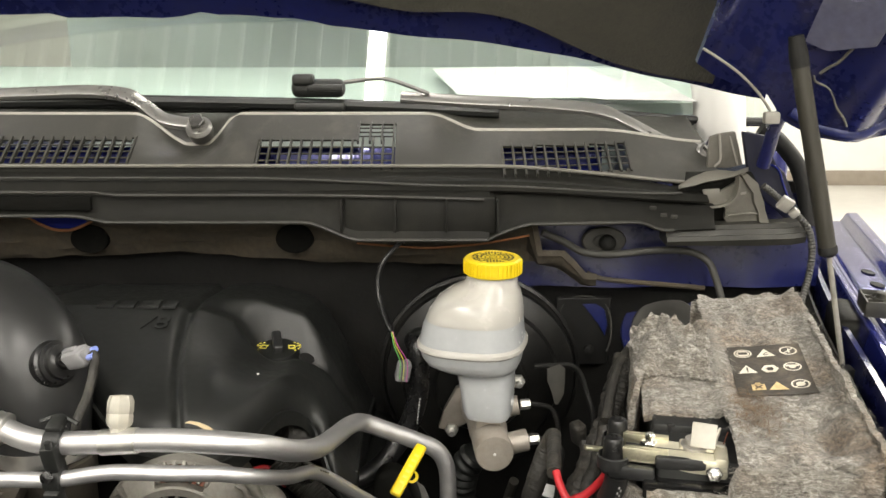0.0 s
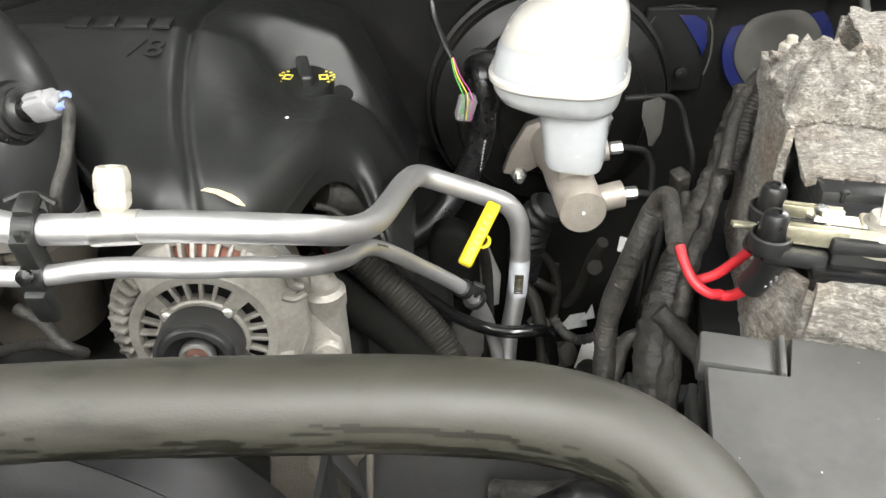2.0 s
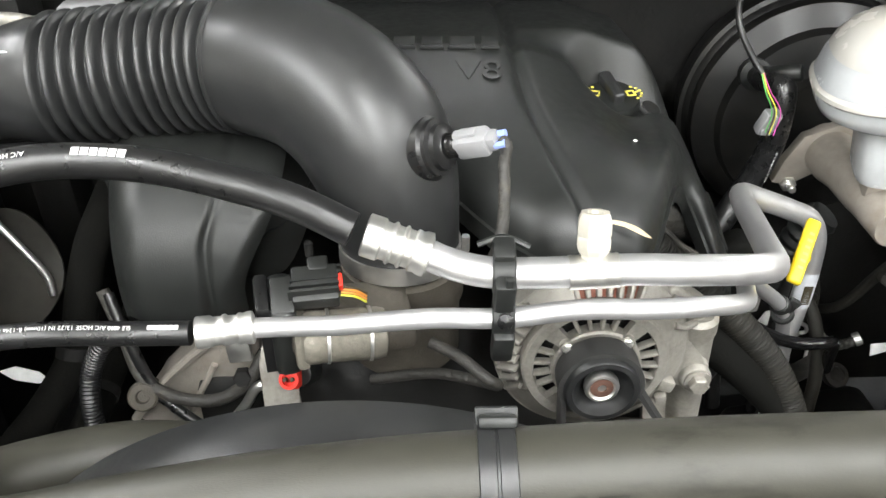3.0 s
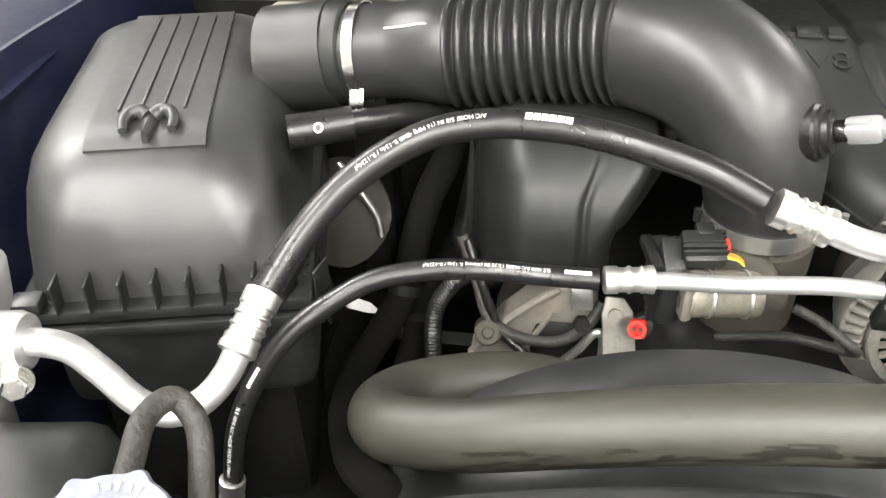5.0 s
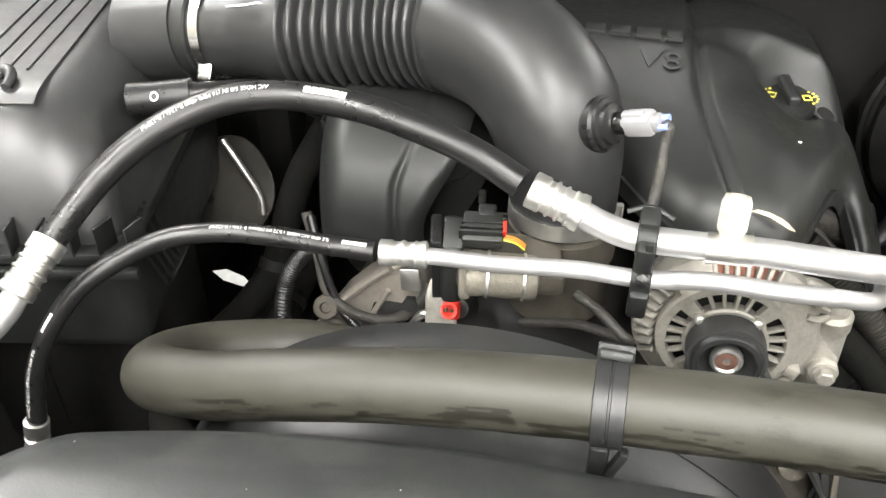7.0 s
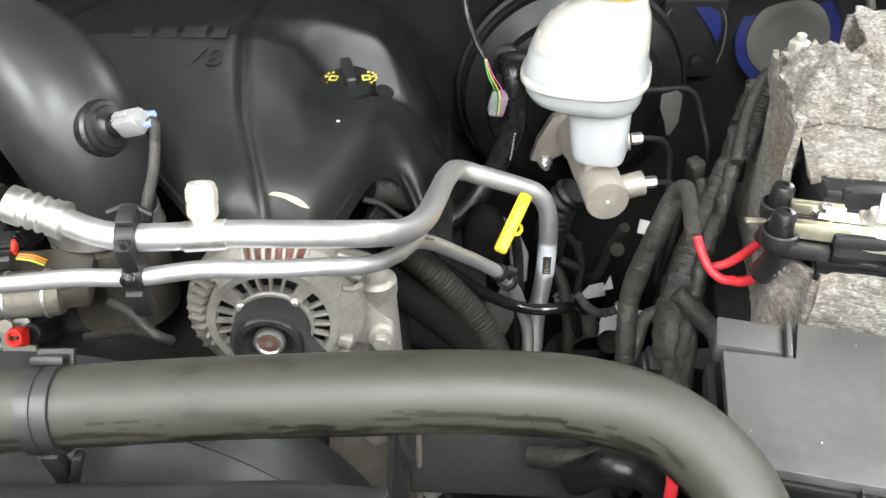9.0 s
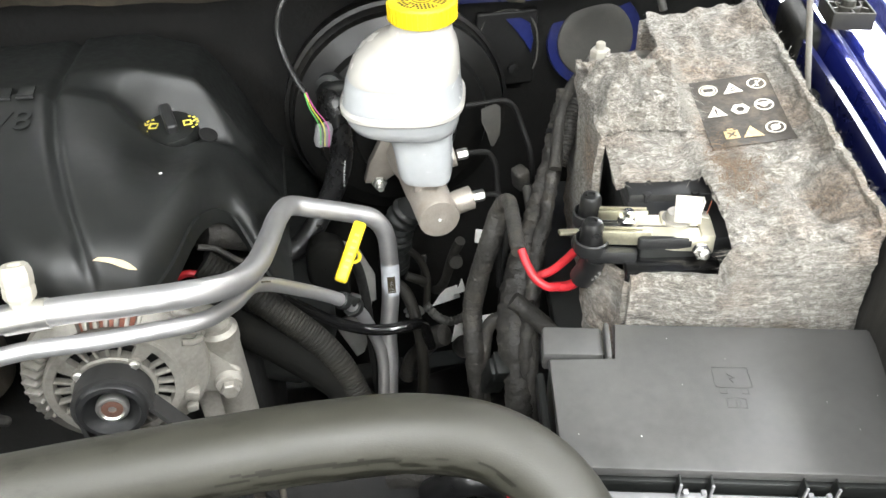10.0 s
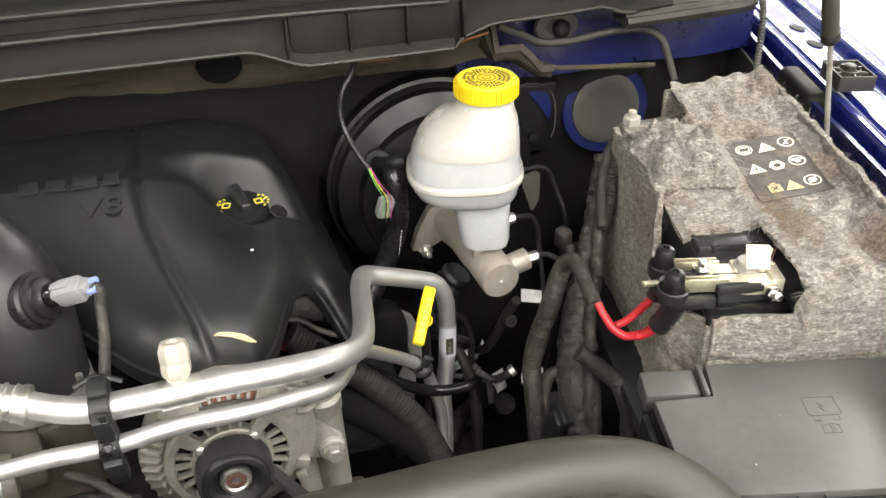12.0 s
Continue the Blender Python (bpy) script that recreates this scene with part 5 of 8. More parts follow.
solo("timing_lead", tube([(-0.640, 0.81, 1.04), (-0.624, 0.79, 1.005), (-0.610, 0.773, 0.972), (-0.580, 0.763, 0.959), (-0.541, 0.758, 0.963), (-0.516, 0.763, 0.982), (-0.504, 0.775, 1.000)], 0.0056, 10), TAPE, "black taped lead drooping across the timing cover", "cable")
solo("timing_lead", tube([(-0.634, 0.805, 1.04), (-0.619, 0.785, 1.008), (-0.599, 0.768, 0.963), (-0.572, 0.755, 0.944), (-0.550, 0.742, 0.938), (-0.53, 0.73, 0.925)], 0.0048, 10), HOSE, "slim glossy black lead across the timing cover", "cable")
solo("timing_conduit", tube(fine_line([(-0.620, 0.80, 1.008), (-0.634, 0.80, 1.001), (-0.650, 0.80, 0.986), (-0.665, 0.797, 0.958), (-0.668, 0.785, 0.932), (-0.666, 0.775, 0.89)], 0.0012), lambda s: 0.0085 + 0.0007 * math.cos(s * 2 * math.pi * 40), 12, 1, False), HOSE, "ribbed black conduit bent over beside the duct", "conduit")

# ---- alternator ----
AC = Vector((-0.243, 0.692, 1.049))
AM = aim(AC, (0.02, -1, 0.06)) @ Matrix.Scale(0.93, 4)
AP = AM @ Matrix.Scale(0.93, 4)
alt = thing("alternator", "dull cast aluminium alternator with a black pulley", "alternator", (-0.24, 0.75, 0.96))
part("rear_case", lathe([(0.050, -0.130), (0.062, -0.120), (0.066, -0.110), (0.066, -0.080), (0.064, -0.078)], AM, 56), CASTDARK, alt)
part("stator_band", lathe([(0.066, -0.080), (0.072, -0.078), (0.072, -0.056), (0.066, -0.054)], AM, 56, False), ALUDULL, alt)
part("core", lathe([(0.030, -0.024), (0.054, -0.028), (0.058, -0.060)], AM, 40), DARK, alt, "dark rotor behind the spokes")
part("winding", lathe([(0.060, -0.062), (0.0735, -0.060), (0.0735, -0.036), (0.0670, -0.030), (0.0600, -0.026)], AM, 40, False), COPPER, alt, "copper winding")


def sector(r0, z0, r1, z1, a0, a1, deep):
    """A stretch of a cone between two radii and two angles, with thickness."""
    rings = []
    n = max(2, int(abs(a1 - a0) / 6) + 1)
    for k in range(n + 1):
        a = radians(a0 + (a1 - a0) * k / n)
        rings.append([AM @ Vector((r * math.cos(a), r * math.sin(a), z)) for r, z in ((r0, z0), (r1, z1), (r1, z1 - deep), (r0, z0 - deep))])
    return loft(rings)


part("front_case", join(lathe([(0.0495, -0.022), (0.0495, -0.0120), (0.0505, -0.0105), (0.0570, -0.0110), (0.0590, -0.0130), (0.0590, -0.024)], AM, 64, False), lathe([(0.026, -0.020), (0.026, -0.008), (0.0345, -0.008), (0.0360, -0.0095), (0.0360, -0.020)], AM, 48, False)), CAST, alt)
for a in (49, 138, -41, -131):
    part("web", sector(0.0350, -0.0100, 0.0502, -0.0108, a - 8, a + 8, 0.008), CAST, alt)
    ca, sa = math.cos(radians(a)), math.sin(radians(a))
    part("screw_boss", lathe([(0.0066, -0.006), (0.0060, 0.0012), (0.0, 0.0012)], AM @ pose(0.0335 * ca, 0.0335 * sa, -0.0085), 18), CAST, alt)
    part("screw", join(lathe([(0.0044, 0), (0.0044, 0.0015), (0.0036, 0.0022)], AM @ pose(0.0335 * ca, 0.0335 * sa, -0.0072), 14), hexnut(0.0030, 0.0045, AM @ pose(0.0335 * ca, 0.0335 * sa, -0.0072))), ALUDULL, alt)
    for k in range(1, 5):
        b = radians(a + 9 + 71 * k / 5)
        part("spoke", box(0.0155, 0.0032, 0.007, AM @ pose(0.0427 * math.cos(b), 0.0427 * math.sin(b), -0.0145, 0, 0, math.degrees(b)), 0.0011), CAST, alt)
for a0, a1 in ((-75, 62), (108, 136), (205, 285)):
    part("rim_wall", sector(0.0585, -0.0130, 0.0780, -0.0300, a0, a1, 0.010), CAST, alt)
for a0, a1, n, tilt in ((62, 106, 6, 0), (138, 204, 8, 16)):
    for k in range(n + 1):
        b = a0 + (a1 - a0) * k / n
        cb, sb = math.cos(radians(b)), math.sin(radians(b))
        part("rim_fin", box(0.0190, 0.0040, 0.016, AM @ pose(0.0672 * cb, 0.0672 * sb, -0.0270, 0, 0, b + tilt) @ pose(0, 0, 0, 0, 36, 0), 0.0014), CAST, alt)
part("winding_top", sector(0.0605, -0.0205, 0.0760, -0.0340, 60, 108, 0.004), COPPER, alt, "copper winding between the fins")
part("rim", lathe([(0.064, -0.056), (0.0770, -0.055), (0.0800, -0.036), (0.0785, -0.0295), (0.0750, -0.0285), (0.0750, -0.040)], AM, 64, False), CAST, alt)
part("shoulder", join(prism([(0.050, 0.030), (0.062, 0.024), (0.080, 0.022), (0.084, 0.036), (0.074, 0.052), (0.060, 0.060), (0.052, 0.048)], 0.010, AM @ pose(0, 0, -0.042), 0.004, 3), tube([AM @ Vector(p) for p in ((0.058, 0.054, -0.026), (0.066, 0.050, -0.024), (0.070, 0.040, -0.024), (0.078, 0.036, -0.026))], 0.0030, 8), tube([AM @ Vector(p) for p in ((0.062, 0.030, -0.022), (0.072, 0.027, -0.024), (0.080, 0.030, -0.027))], 0.0030, 8)), CAST, alt, "ribbed cast shoulder")
part("foot_lug", join(box(0.013, 0.011, 0.012, AM @ pose(0.0605, -0.026, -0.018, 0, 0, -20), 0.002), box(0.010, 0.008, 0.010, AM @ pose(0.058, -0.041, -0.018, 0, 0, 10), 0.002)), CAST, alt)
ear = part("mount_ear", join(prism([(0.052, -0.040), (0.066, -0.046), (0.084, -0.050), (0.098, -0.050), (0.105, -0.040), (0.104, -0.026), (0.094, -0.014), (0.078, 0.006), (0.066, 0.022), (0.054, 0.030)], 0.016, AM @ pose(0, 0, -0.054), 0.004, 3), lathe([(0.0125, 0), (0.0135, 0.003), (0.0135, 0.012), (0.012, 0.014)], AM @ pose(0.092, -0.037, -0.046), 24)), CAST, alt, "mounting ear")
part("mount_bolt", join(hexnut(0.0085, 0.008, AM @ pose(0.0925, -0.037, -0.030)), lathe([(0.0110, 0), (0.0110, 0.0025)], AM @ pose(0.0925, -0.037, -0.032), 24)), CAST, ear, "hex bolt")
pulley = part("pulley", lathe([(0.028, -0.010), (0.0315, -0.008), (0.0315, 0.020), (0.0300, 0.022), (0.0255, 0.0225), (0.0225, 0.012), (0.0150, 0.006), (0.0105, 0.006)], AP, 48), SATIN, alt, "black enamel pulley")
part("hub_nut", lathe([(0.0140, 0.009), (0.0148, 0.012), (0.0148, 0.016), (0.0138, 0.018), (0.0115, 0.0185), (0.0100, 0.0165)], AP, 36), ALUDULL, pulley, "bright hub collar")
part("hub_socket", lathe([(0.0100, 0.0150), (0.0095, 0.0172), (0.0040, 0.0175), (0.0035, 0.0160), (0.0, 0.0160)], AP, 24), RUST, pulley, "rusty centre")
BELT = []
for k in range(25):
    a = radians(205 - k * 9.2)
    BELT.append(AP @ Vector((0.0338 * math.cos(a), 0.0338 * math.sin(a), 0.005)))
belt_start = [BELT[0] + Vector((0.012, 0, -0.22)), BELT[0] + Vector((0.004, 0, -0.08))]
belt_line = [*belt_start, *BELT, BELT[-1] + Vector((0.050, 0, -0.085)), BELT[-1] + Vector((0.115, 0, -0.195))]
ring = []
wide = (AM.to_3x3() @ Vector((0, 0, 1))).normalized()
for p, t in zip(belt_line, tangents(belt_line)):
    nrm = t.cross(wide).normalized()
    ring.append([p + wide * a * 0.0098 + nrm * b * 0.0018 for a, b in ((-1, -1), (1, -1), (1, 1), (-1, 1))])
solo("drive_belt", loft(ring), BELTM, "black ribbed drive belt round the alternator pulley", "belt")
sup = thing("alternator_bracket", "dull cast bracket post beside the alternator", "bracket", (-0.165, 0.79, 0.9))
part("post", join(lathe([(0.0150, 0), (0.0150, 0.150), (0.0165, 0.154), (0.0165, 0.166), (0.013, 0.170)], pose(-0.154, 0.746, 0.895, 1, -2, 0), 30), tube([(-0.158, 0.747, 1.050), (-0.165, 0.747, 1.066), (-0.180, 0.746, 1.075), (-0.198, 0.745, 1.076)], 0.0135, 18)), CAST, sup)
part("plate", prism([(-0.030, 0.050), (-0.010, 0.044), (0.004, 0.010), (0.008, -0.16), (-0.020, -0.16), (-0.034, -0.02)], 0.010, Matrix.Translation((-0.160, 0.756, 1.020)) @ pose(0, 0, 0, 84), 0.003), CAST, sup, "cast web plate")

# ---- air conditioning lines ----
PIPE_A = [(-0.372, 0.668, 1.181), (-0.352, 0.663, 1.174), (-0.330, 0.658, 1.171), (-0.300, 0.655, 1.172), (-0.245, 0.652, 1.176), (-0.200, 0.652, 1.175), (-0.155, 0.668, 1.163), (-0.132, 0.700, 1.142), (-0.118, 0.745, 1.122), (-0.108, 0.800, 1.107), (-0.099, 0.852, 1.094), (-0.089, 0.880, 1.084), (-0.066, 0.890, 1.071), (-0.030, 0.902, 1.051), (-0.008, 0.908, 1.037), (0.003, 0.909, 1.018), (0.006, 0.907, 0.985), (0.004, 0.905, 0.93), (-0.002, 0.900, 0.88), (-0.004, 0.888, 0.85), (-0.010, 0.87, 0.80), (-0.015, 0.86, 0.70)]
PIPE_B = [(-0.484, 0.659, 1.127), (-0.455, 0.660, 1.127), (-0.425, 0.657, 1.130), (-0.395, 0.653, 1.136), (-0.360, 0.649, 1.142), (-0.320, 0.647, 1.143), (-0.272, 0.646, 1.150), (-0.225, 0.648, 1.148), (-0.190, 0.655, 1.144), (-0.160, 0.672, 1.132), (-0.140, 0.715, 1.108), (-0.124, 0.762, 1.087), (-0.088, 0.808, 1.037), (-0.050, 0.835, 0.993), (-0.036, 0.850, 0.965), (-0.025, 0.862, 0.93), (-0.014, 0.868, 0.88), (-0.017, 0.862, 0.80), (-0.02, 0.855, 0.70)]
lineA = thing("suction_line", "bright aluminium air conditioning line with black hose", "refrigerant line", (-0.015, 0.86, 0.7), "air conditioning lines")
part("pipe", tube(PIPE_A, 0.0098, 20, 8), ALU, lineA, "bright aluminium pipe")
HOSE_A = [(-0.411, 0.673, 1.193), (-0.447, 0.682, 1.208), (-0.488, 0.690, 1.218), (-0.529, 0.695, 1.226), (-0.566, 0.699, 1.228), (-0.603, 0.698, 1.228), (-0.639, 0.690, 1.224), (-0.669, 0.675, 1.215), (-0.698, 0.655, 1.200), (-0.721, 0.632, 1.181), (-0.737, 0.611, 1.162), (-0.752, 0.590, 1.141)]
part("hose", tube(HOSE_A, 0.0112, 22, 8), HOSE, lineA, "black refrigerant hose")


def ferrule(a, b, r, parent, rings=3):
    a, b = Vector(a), Vector(b)
    n = (b - a).length
    prof = [(r * 0.97, 0), (r * 1.12, 0.0008), (r * 1.12, n * 0.16)]
    for k in range(rings):
        c = n * (0.24 + 0.52 * (k + 0.5) / rings)
        w = n * 0.52 / rings
        prof += [(r * 1.12, c - w * 0.42), (r * 0.99, c - w * 0.25), (r * 0.99, c + w * 0.25), (r * 1.12, c + w * 0.42)]
    prof += [(r * 1.06, n * 0.82), (r * 1.15, n * 0.88), (r * 1.15, n * 0.97), (r * 0.9, n)]
    return part("ferrule", lathe(prof, aim(a, b - a), 28), ALUDULL, parent, "crimped aluminium ferrule")


ferrule((-0.404, 0.672, 1.1905), (-0.364, 0.666, 1.178), 0.0122, lineA)
ferrule((-0.750, 0.593, 1.144), (-0.762, 0.553, 1.120), 0.0122, lineA)
PIPE_C = [(-0.760, 0.558, 1.123), (-0.768, 0.543, 1.108), (-0.782, 0.529, 1.096), (-0.800, 0.519, 1.093), (-0.820, 0.518, 1.101), (-0.848, 0.526, 1.122), (-0.866, 0.529, 1.136), (-0.883, 0.526, 1.143), (-0.905, 0.520, 1.145)]
part("pipe", tube(PIPE_C, 0.0098, 18, 8), ALU, lineA)
part("block_fitting", join(box(0.05, 0.035, 0.03, pose(-0.915, 0.520, 1.147, 0, 10, 15), 0.008, 3), lathe([(0.020, -0.02), (0.021, 0), (0.019, 0.006)], aim((-0.895, 0.522, 1.146), (1, 0.1, 0)), 24), box(0.04, 0.05, 0.05, pose(-0.935, 0.545, 1.165, 0, 10, 20), 0.010, 3)), ALU, lineA, "aluminium block fitting")
part("fitting_nut", join(hexnut(0.009, 0.010, aim((-0.892, 0.500, 1.130), (0.5, -0.8, 0.2))), lathe([(0.012, 0), (0.012, 0.003)], aim((-0.893, 0.503, 1.130), (0.5, -0.8, 0.2)), 20)), STEEL, lineA)
part("condenser_pipe", tube([(-0.935, 0.55, 1.16), (-0.96, 0.56, 1.12), (-0.97, 0.55, 1.0), (-0.97, 0.5, 0.72)], 0.010, 14), ALUDULL, lineA)
vm = Vector((-0.2660, 0.655, 1.183))
valve = part("service_port", lathe([(0.0075, -0.004), (0.0075, 0.002), (0.0096, 0.0045), (0.0106, 0.007), (0.0106, 0.0125), (0.0100, 0.0140), (0.0107, 0.0155), (0.0107, 0.0235), (0.0088, 0.0285), (0.0052, 0.0285), (0.0048, 0.0262), (0.0, 0.0262)], aim(vm, (0.03, 0.36, 1), 20), 8), CREAM, lineA, "cream service port cap", angle=30)
part("weld_collar", tube([(-0.280, 0.6528, 1.1735), (-0.250, 0.6520, 1.1758)], 0.0108, 18, 3), ALUDULL, lineA)
part("label", tube([(0.0062, 0.9068, 0.978), (0.0058, 0.9062, 0.960), (0.0050, 0.9055, 0.937)], 0.01005, 18, 4, cap=False), LABEL, lineA, "silver paper label")
part("label_code", join(*[box(0.0085, 0.0012, 0.0016 + 0.0006 * (k % 2), pose(0.0052, 0.8962, 0.943 + 0.0026 * k, 4), 0) for k in range(9)]), INK, lineA, "dark bar code")
lineB = thing("liquid_line", "slim aluminium air conditioning line with black hose", "refrigerant line", (-0.02, 0.855, 0.7), "air conditioning lines")
part("pipe", tube(PIPE_B, 0.0066, 18, 8), ALU, lineB)
HOSE_B = [(-0.517, 0.655, 1.127), (-0.557, 0.655, 1.127), (-0.599, 0.650, 1.132), (-0.642, 0.645, 1.132), (-0.683, 0.635, 1.126), (-0.715, 0.620, 1.112), (-0.742, 0.600, 1.096), (-0.765, 0.580, 1.066), (-0.781, 0.565, 1.028), (-0.791, 0.553, 0.969)]
part("hose", tube(HOSE_B, 0.0080, 20, 8), HOSE, lineB, "black refrigerant hose")
ferrule((-0.514, 0.655, 1.127), (-0.477, 0.660, 1.127), 0.0093, lineB, 2)
ferrule((-0.790, 0.554, 0.978), (-0.796, 0.546, 0.935), 0.0093, lineB, 3)
part("lower_pipe", tube([(-0.796, 0.547, 0.94), (-0.80, 0.54, 0.90), (-0.80, 0.53, 0.72)], 0.0066, 14), ALUDULL, lineB)
part("end_clamp", join(lathe([(0.0078, 0), (0.0088, 0.001), (0.0088, 0.009), (0.0078, 0.010)], aim((-0.053, 0.833, 0.997), (0.6, 0.4, -0.7)), 18), box(0.012, 0.006, 0.016, pose(-0.040, 0.836, 0.992, 10, 30, 0), 0.002)), BLACK, lineB, "black line clamp")
part("end_collar", lathe([(0.0105, 0), (0.0105, 0.006), (0.009, 0.008)], aim((-0.0415, 0.8445, 0.977), (0.5, 0.5, -1)), 18), BLACK, lineB)

# print on the hoses
for text, size, hp, r, start, turn, host in (("A/C HOSE 5/8 IN (16 MM) 4860 R-134a / R-1234yf", 0.0048, HOSE_A, 0.0112, 0.252, -28, lineA), ("SLE 4890 A/C HOSE 13/32 IN (10mm) R-134a / R-1234yf", 0.0040, HOSE_B, 0.0080, 0.083, -22, lineB), ("SLE 4890 A/C HOSE 13/32 IN (10mm)", 0.0042, HOSE_B, 0.0080, 0.342, -30, lineB)):
    part("print", on_hose(letters(text, size), hp, r, start, turn), PRINT, host, "white hose print")
for hp, r, start, turn, host, w in ((HOSE_A, 0.0112, 0.141, -28, lineA, 0.0048), (HOSE_B, 0.0080, 0.006, -22, lineB, 0.0028), (HOSE_B, 0.0080, 0.274, -30, lineB, 0.0025)):
    for k in range(6):
        part("maker_mark", on_hose(flat_quad(1.2 * w * k, 1.2 * w * k + w, 1.1 * w), hp, r, start, turn), PRINT, host, "plain white bar of a maker's mark")

part("print", on_hose(join(letters("DISCHARGE LINE", 0.0046), move(bars((0.004, 0.003, 0.004, 0.003), 0.0016, 0.001), pose(-0.008, -0.0058, 0))), [PIPE_B[k] for k in range(10, 14)], 0.0068, 0.060, 10), INK, lineB, "dark print on the pipe")

clampP = thing("line_clamp", "black plastic clamp joining the two aluminium lines", "clamp", (-0.319, 0.652, 1.12))
cm = pose(-0.319, 0.6525, 1.157, 0, 0, 0)
part("body", join(lathe([(0.0122, -0.007), (0.0130, -0.006), (0.0130, 0.006), (0.0122, 0.007)], aim((-0.319, 0.656, 1.1715), (1, -0.05, 0)), 24), lathe([(0.0092, -0.007), (0.0100, -0.006), (0.0100, 0.006), (0.0092, 0.007)], aim((-0.319, 0.647, 1.143), (1, -0.05, 0)), 24), box(0.013, 0.016, 0.042, cm @ pose(0, -0.004, 0, 16), 0.003), box(0.014, 0.013, 0.030, pose(-0.319, 0.645, 1.124, 20), 0.003)), BLACK, clampP)
part("latch", join(box(0.014, 0.018, 0.008, pose(-0.319, 0.660, 1.186, 15), 0.003), box(0.005, 0.004, 0.024, pose(-0.317, 0.6395, 1.170, 12), 0.001), tube([(-0.335, 0.666, 1.186), (-0.319, 0.668, 1.190), (-0.303, 0.664, 1.185)], 0.002, 6)), BLACK, clampP)
part("screw", lathe([(0.005, 0), (0.005, 0.003), (0.0, 0.004)], aim((-0.319, 0.634, 1.152), (0, -1, 0.4)), 16), GLOSSBLACK, clampP)

# ---- radiator hose and fan shroud ----
RAD = [(-0.46, 0.668, 0.940), (-0.505, 0.669, 0.978), (-0.545, 0.667, 0.998), (-0.585, 0.661, 1.006), (-0.622, 0.647, 1.012), (-0.658, 0.618, 1.026), (-0.670, 0.582, 1.046), (-0.657, 0.547, 1.068), (-0.602, 0.528, 1.090), (-0.54, 0.522, 1.1115), (-0.46, 0.52, 1.1315), (-0.38, 0.519, 1.1445), (-0.323, 0.519, 1.1495), (-0.25, 0.519, 1.1545), (-0.16, 0.519, 1.1575), (-0.08, 0.519, 1.1575), (-0.02, 0.517, 1.1525), (0.025, 0.509, 1.1395), (0.058, 0.487, 1.1195), (0.075, 0.451, 1.0925), (0.08, 0.404, 1.0595), (0.08, 0.339, 1.0295)]
hose = thing("radiator_hose", "dusty black rubber upper radiator hose", "radiator hose", (0.058, 0.32, 1.03))
part("hose", tube(RAD, 0.0240, 32, 8), RUBBER, hose, angle=60)
# Ragged oil stains, kept to the lower side and carrying its shade.
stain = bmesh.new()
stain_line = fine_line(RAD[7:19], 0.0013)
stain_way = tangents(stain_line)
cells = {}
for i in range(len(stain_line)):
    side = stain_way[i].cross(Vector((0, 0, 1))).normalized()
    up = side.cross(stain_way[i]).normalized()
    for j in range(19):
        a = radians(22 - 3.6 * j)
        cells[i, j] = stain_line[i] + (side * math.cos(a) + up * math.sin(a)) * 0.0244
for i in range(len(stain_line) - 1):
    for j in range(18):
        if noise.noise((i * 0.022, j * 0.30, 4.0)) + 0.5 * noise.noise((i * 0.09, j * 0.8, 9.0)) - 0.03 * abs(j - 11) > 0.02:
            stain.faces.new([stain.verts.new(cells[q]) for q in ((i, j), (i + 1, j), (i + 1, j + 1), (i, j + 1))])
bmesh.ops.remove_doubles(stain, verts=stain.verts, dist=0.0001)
part("oil_stain", stain, STAINM, hose, "dark oily stains, with shade of the hose's lower side", angle=60)
part("scuff", tube([(0.049, 0.5215, 1.141), (0.055, 0.5165, 1.1385), (0.060, 0.5105, 1.1345)], 0.0013, 6), CARD, hose, "pale scuffed spot")
hclip = thing("hose_clip", "black plastic clip strapping the radiator hose", "hose clip", (-0.323, 0.495, 1.13))
part("strap", lathe([(0.0243, -0.0095), (0.0264, -0.0090), (0.0264, -0.0010), (0.0256, -0.0006), (0.0256, 0.0006), (0.0264, 0.0010), (0.0264, 0.0090), (0.0243, 0.0095)], aim((-0.331, 0.519, 1.1485), (1, 0, 0.05)), 36, False), SATIN, hclip, "satin black strap")
part("buckle", join(box(0.020, 0.010, 0.006, pose(-0.331, 0.534, 1.173, -35), 0.002), box(0.022, 0.004, 0.014, pose(-0.331, 0.541, 1.166, -35), 0.001)), BLACK, hclip)
part("foot", join(box(0.012, 0.010, 0.040, pose(-0.333, 0.508, 1.108, 10), 0.003), box(0.006, 0.008, 0.024, pose(-0.322, 0.506, 1.112, 0, 20), 0.002)), BLACK, hclip)

shroud = thing("fan_shroud", "black plastic radiator fan shroud", "fan shroud", (-0.40, 0.45, 0.75))


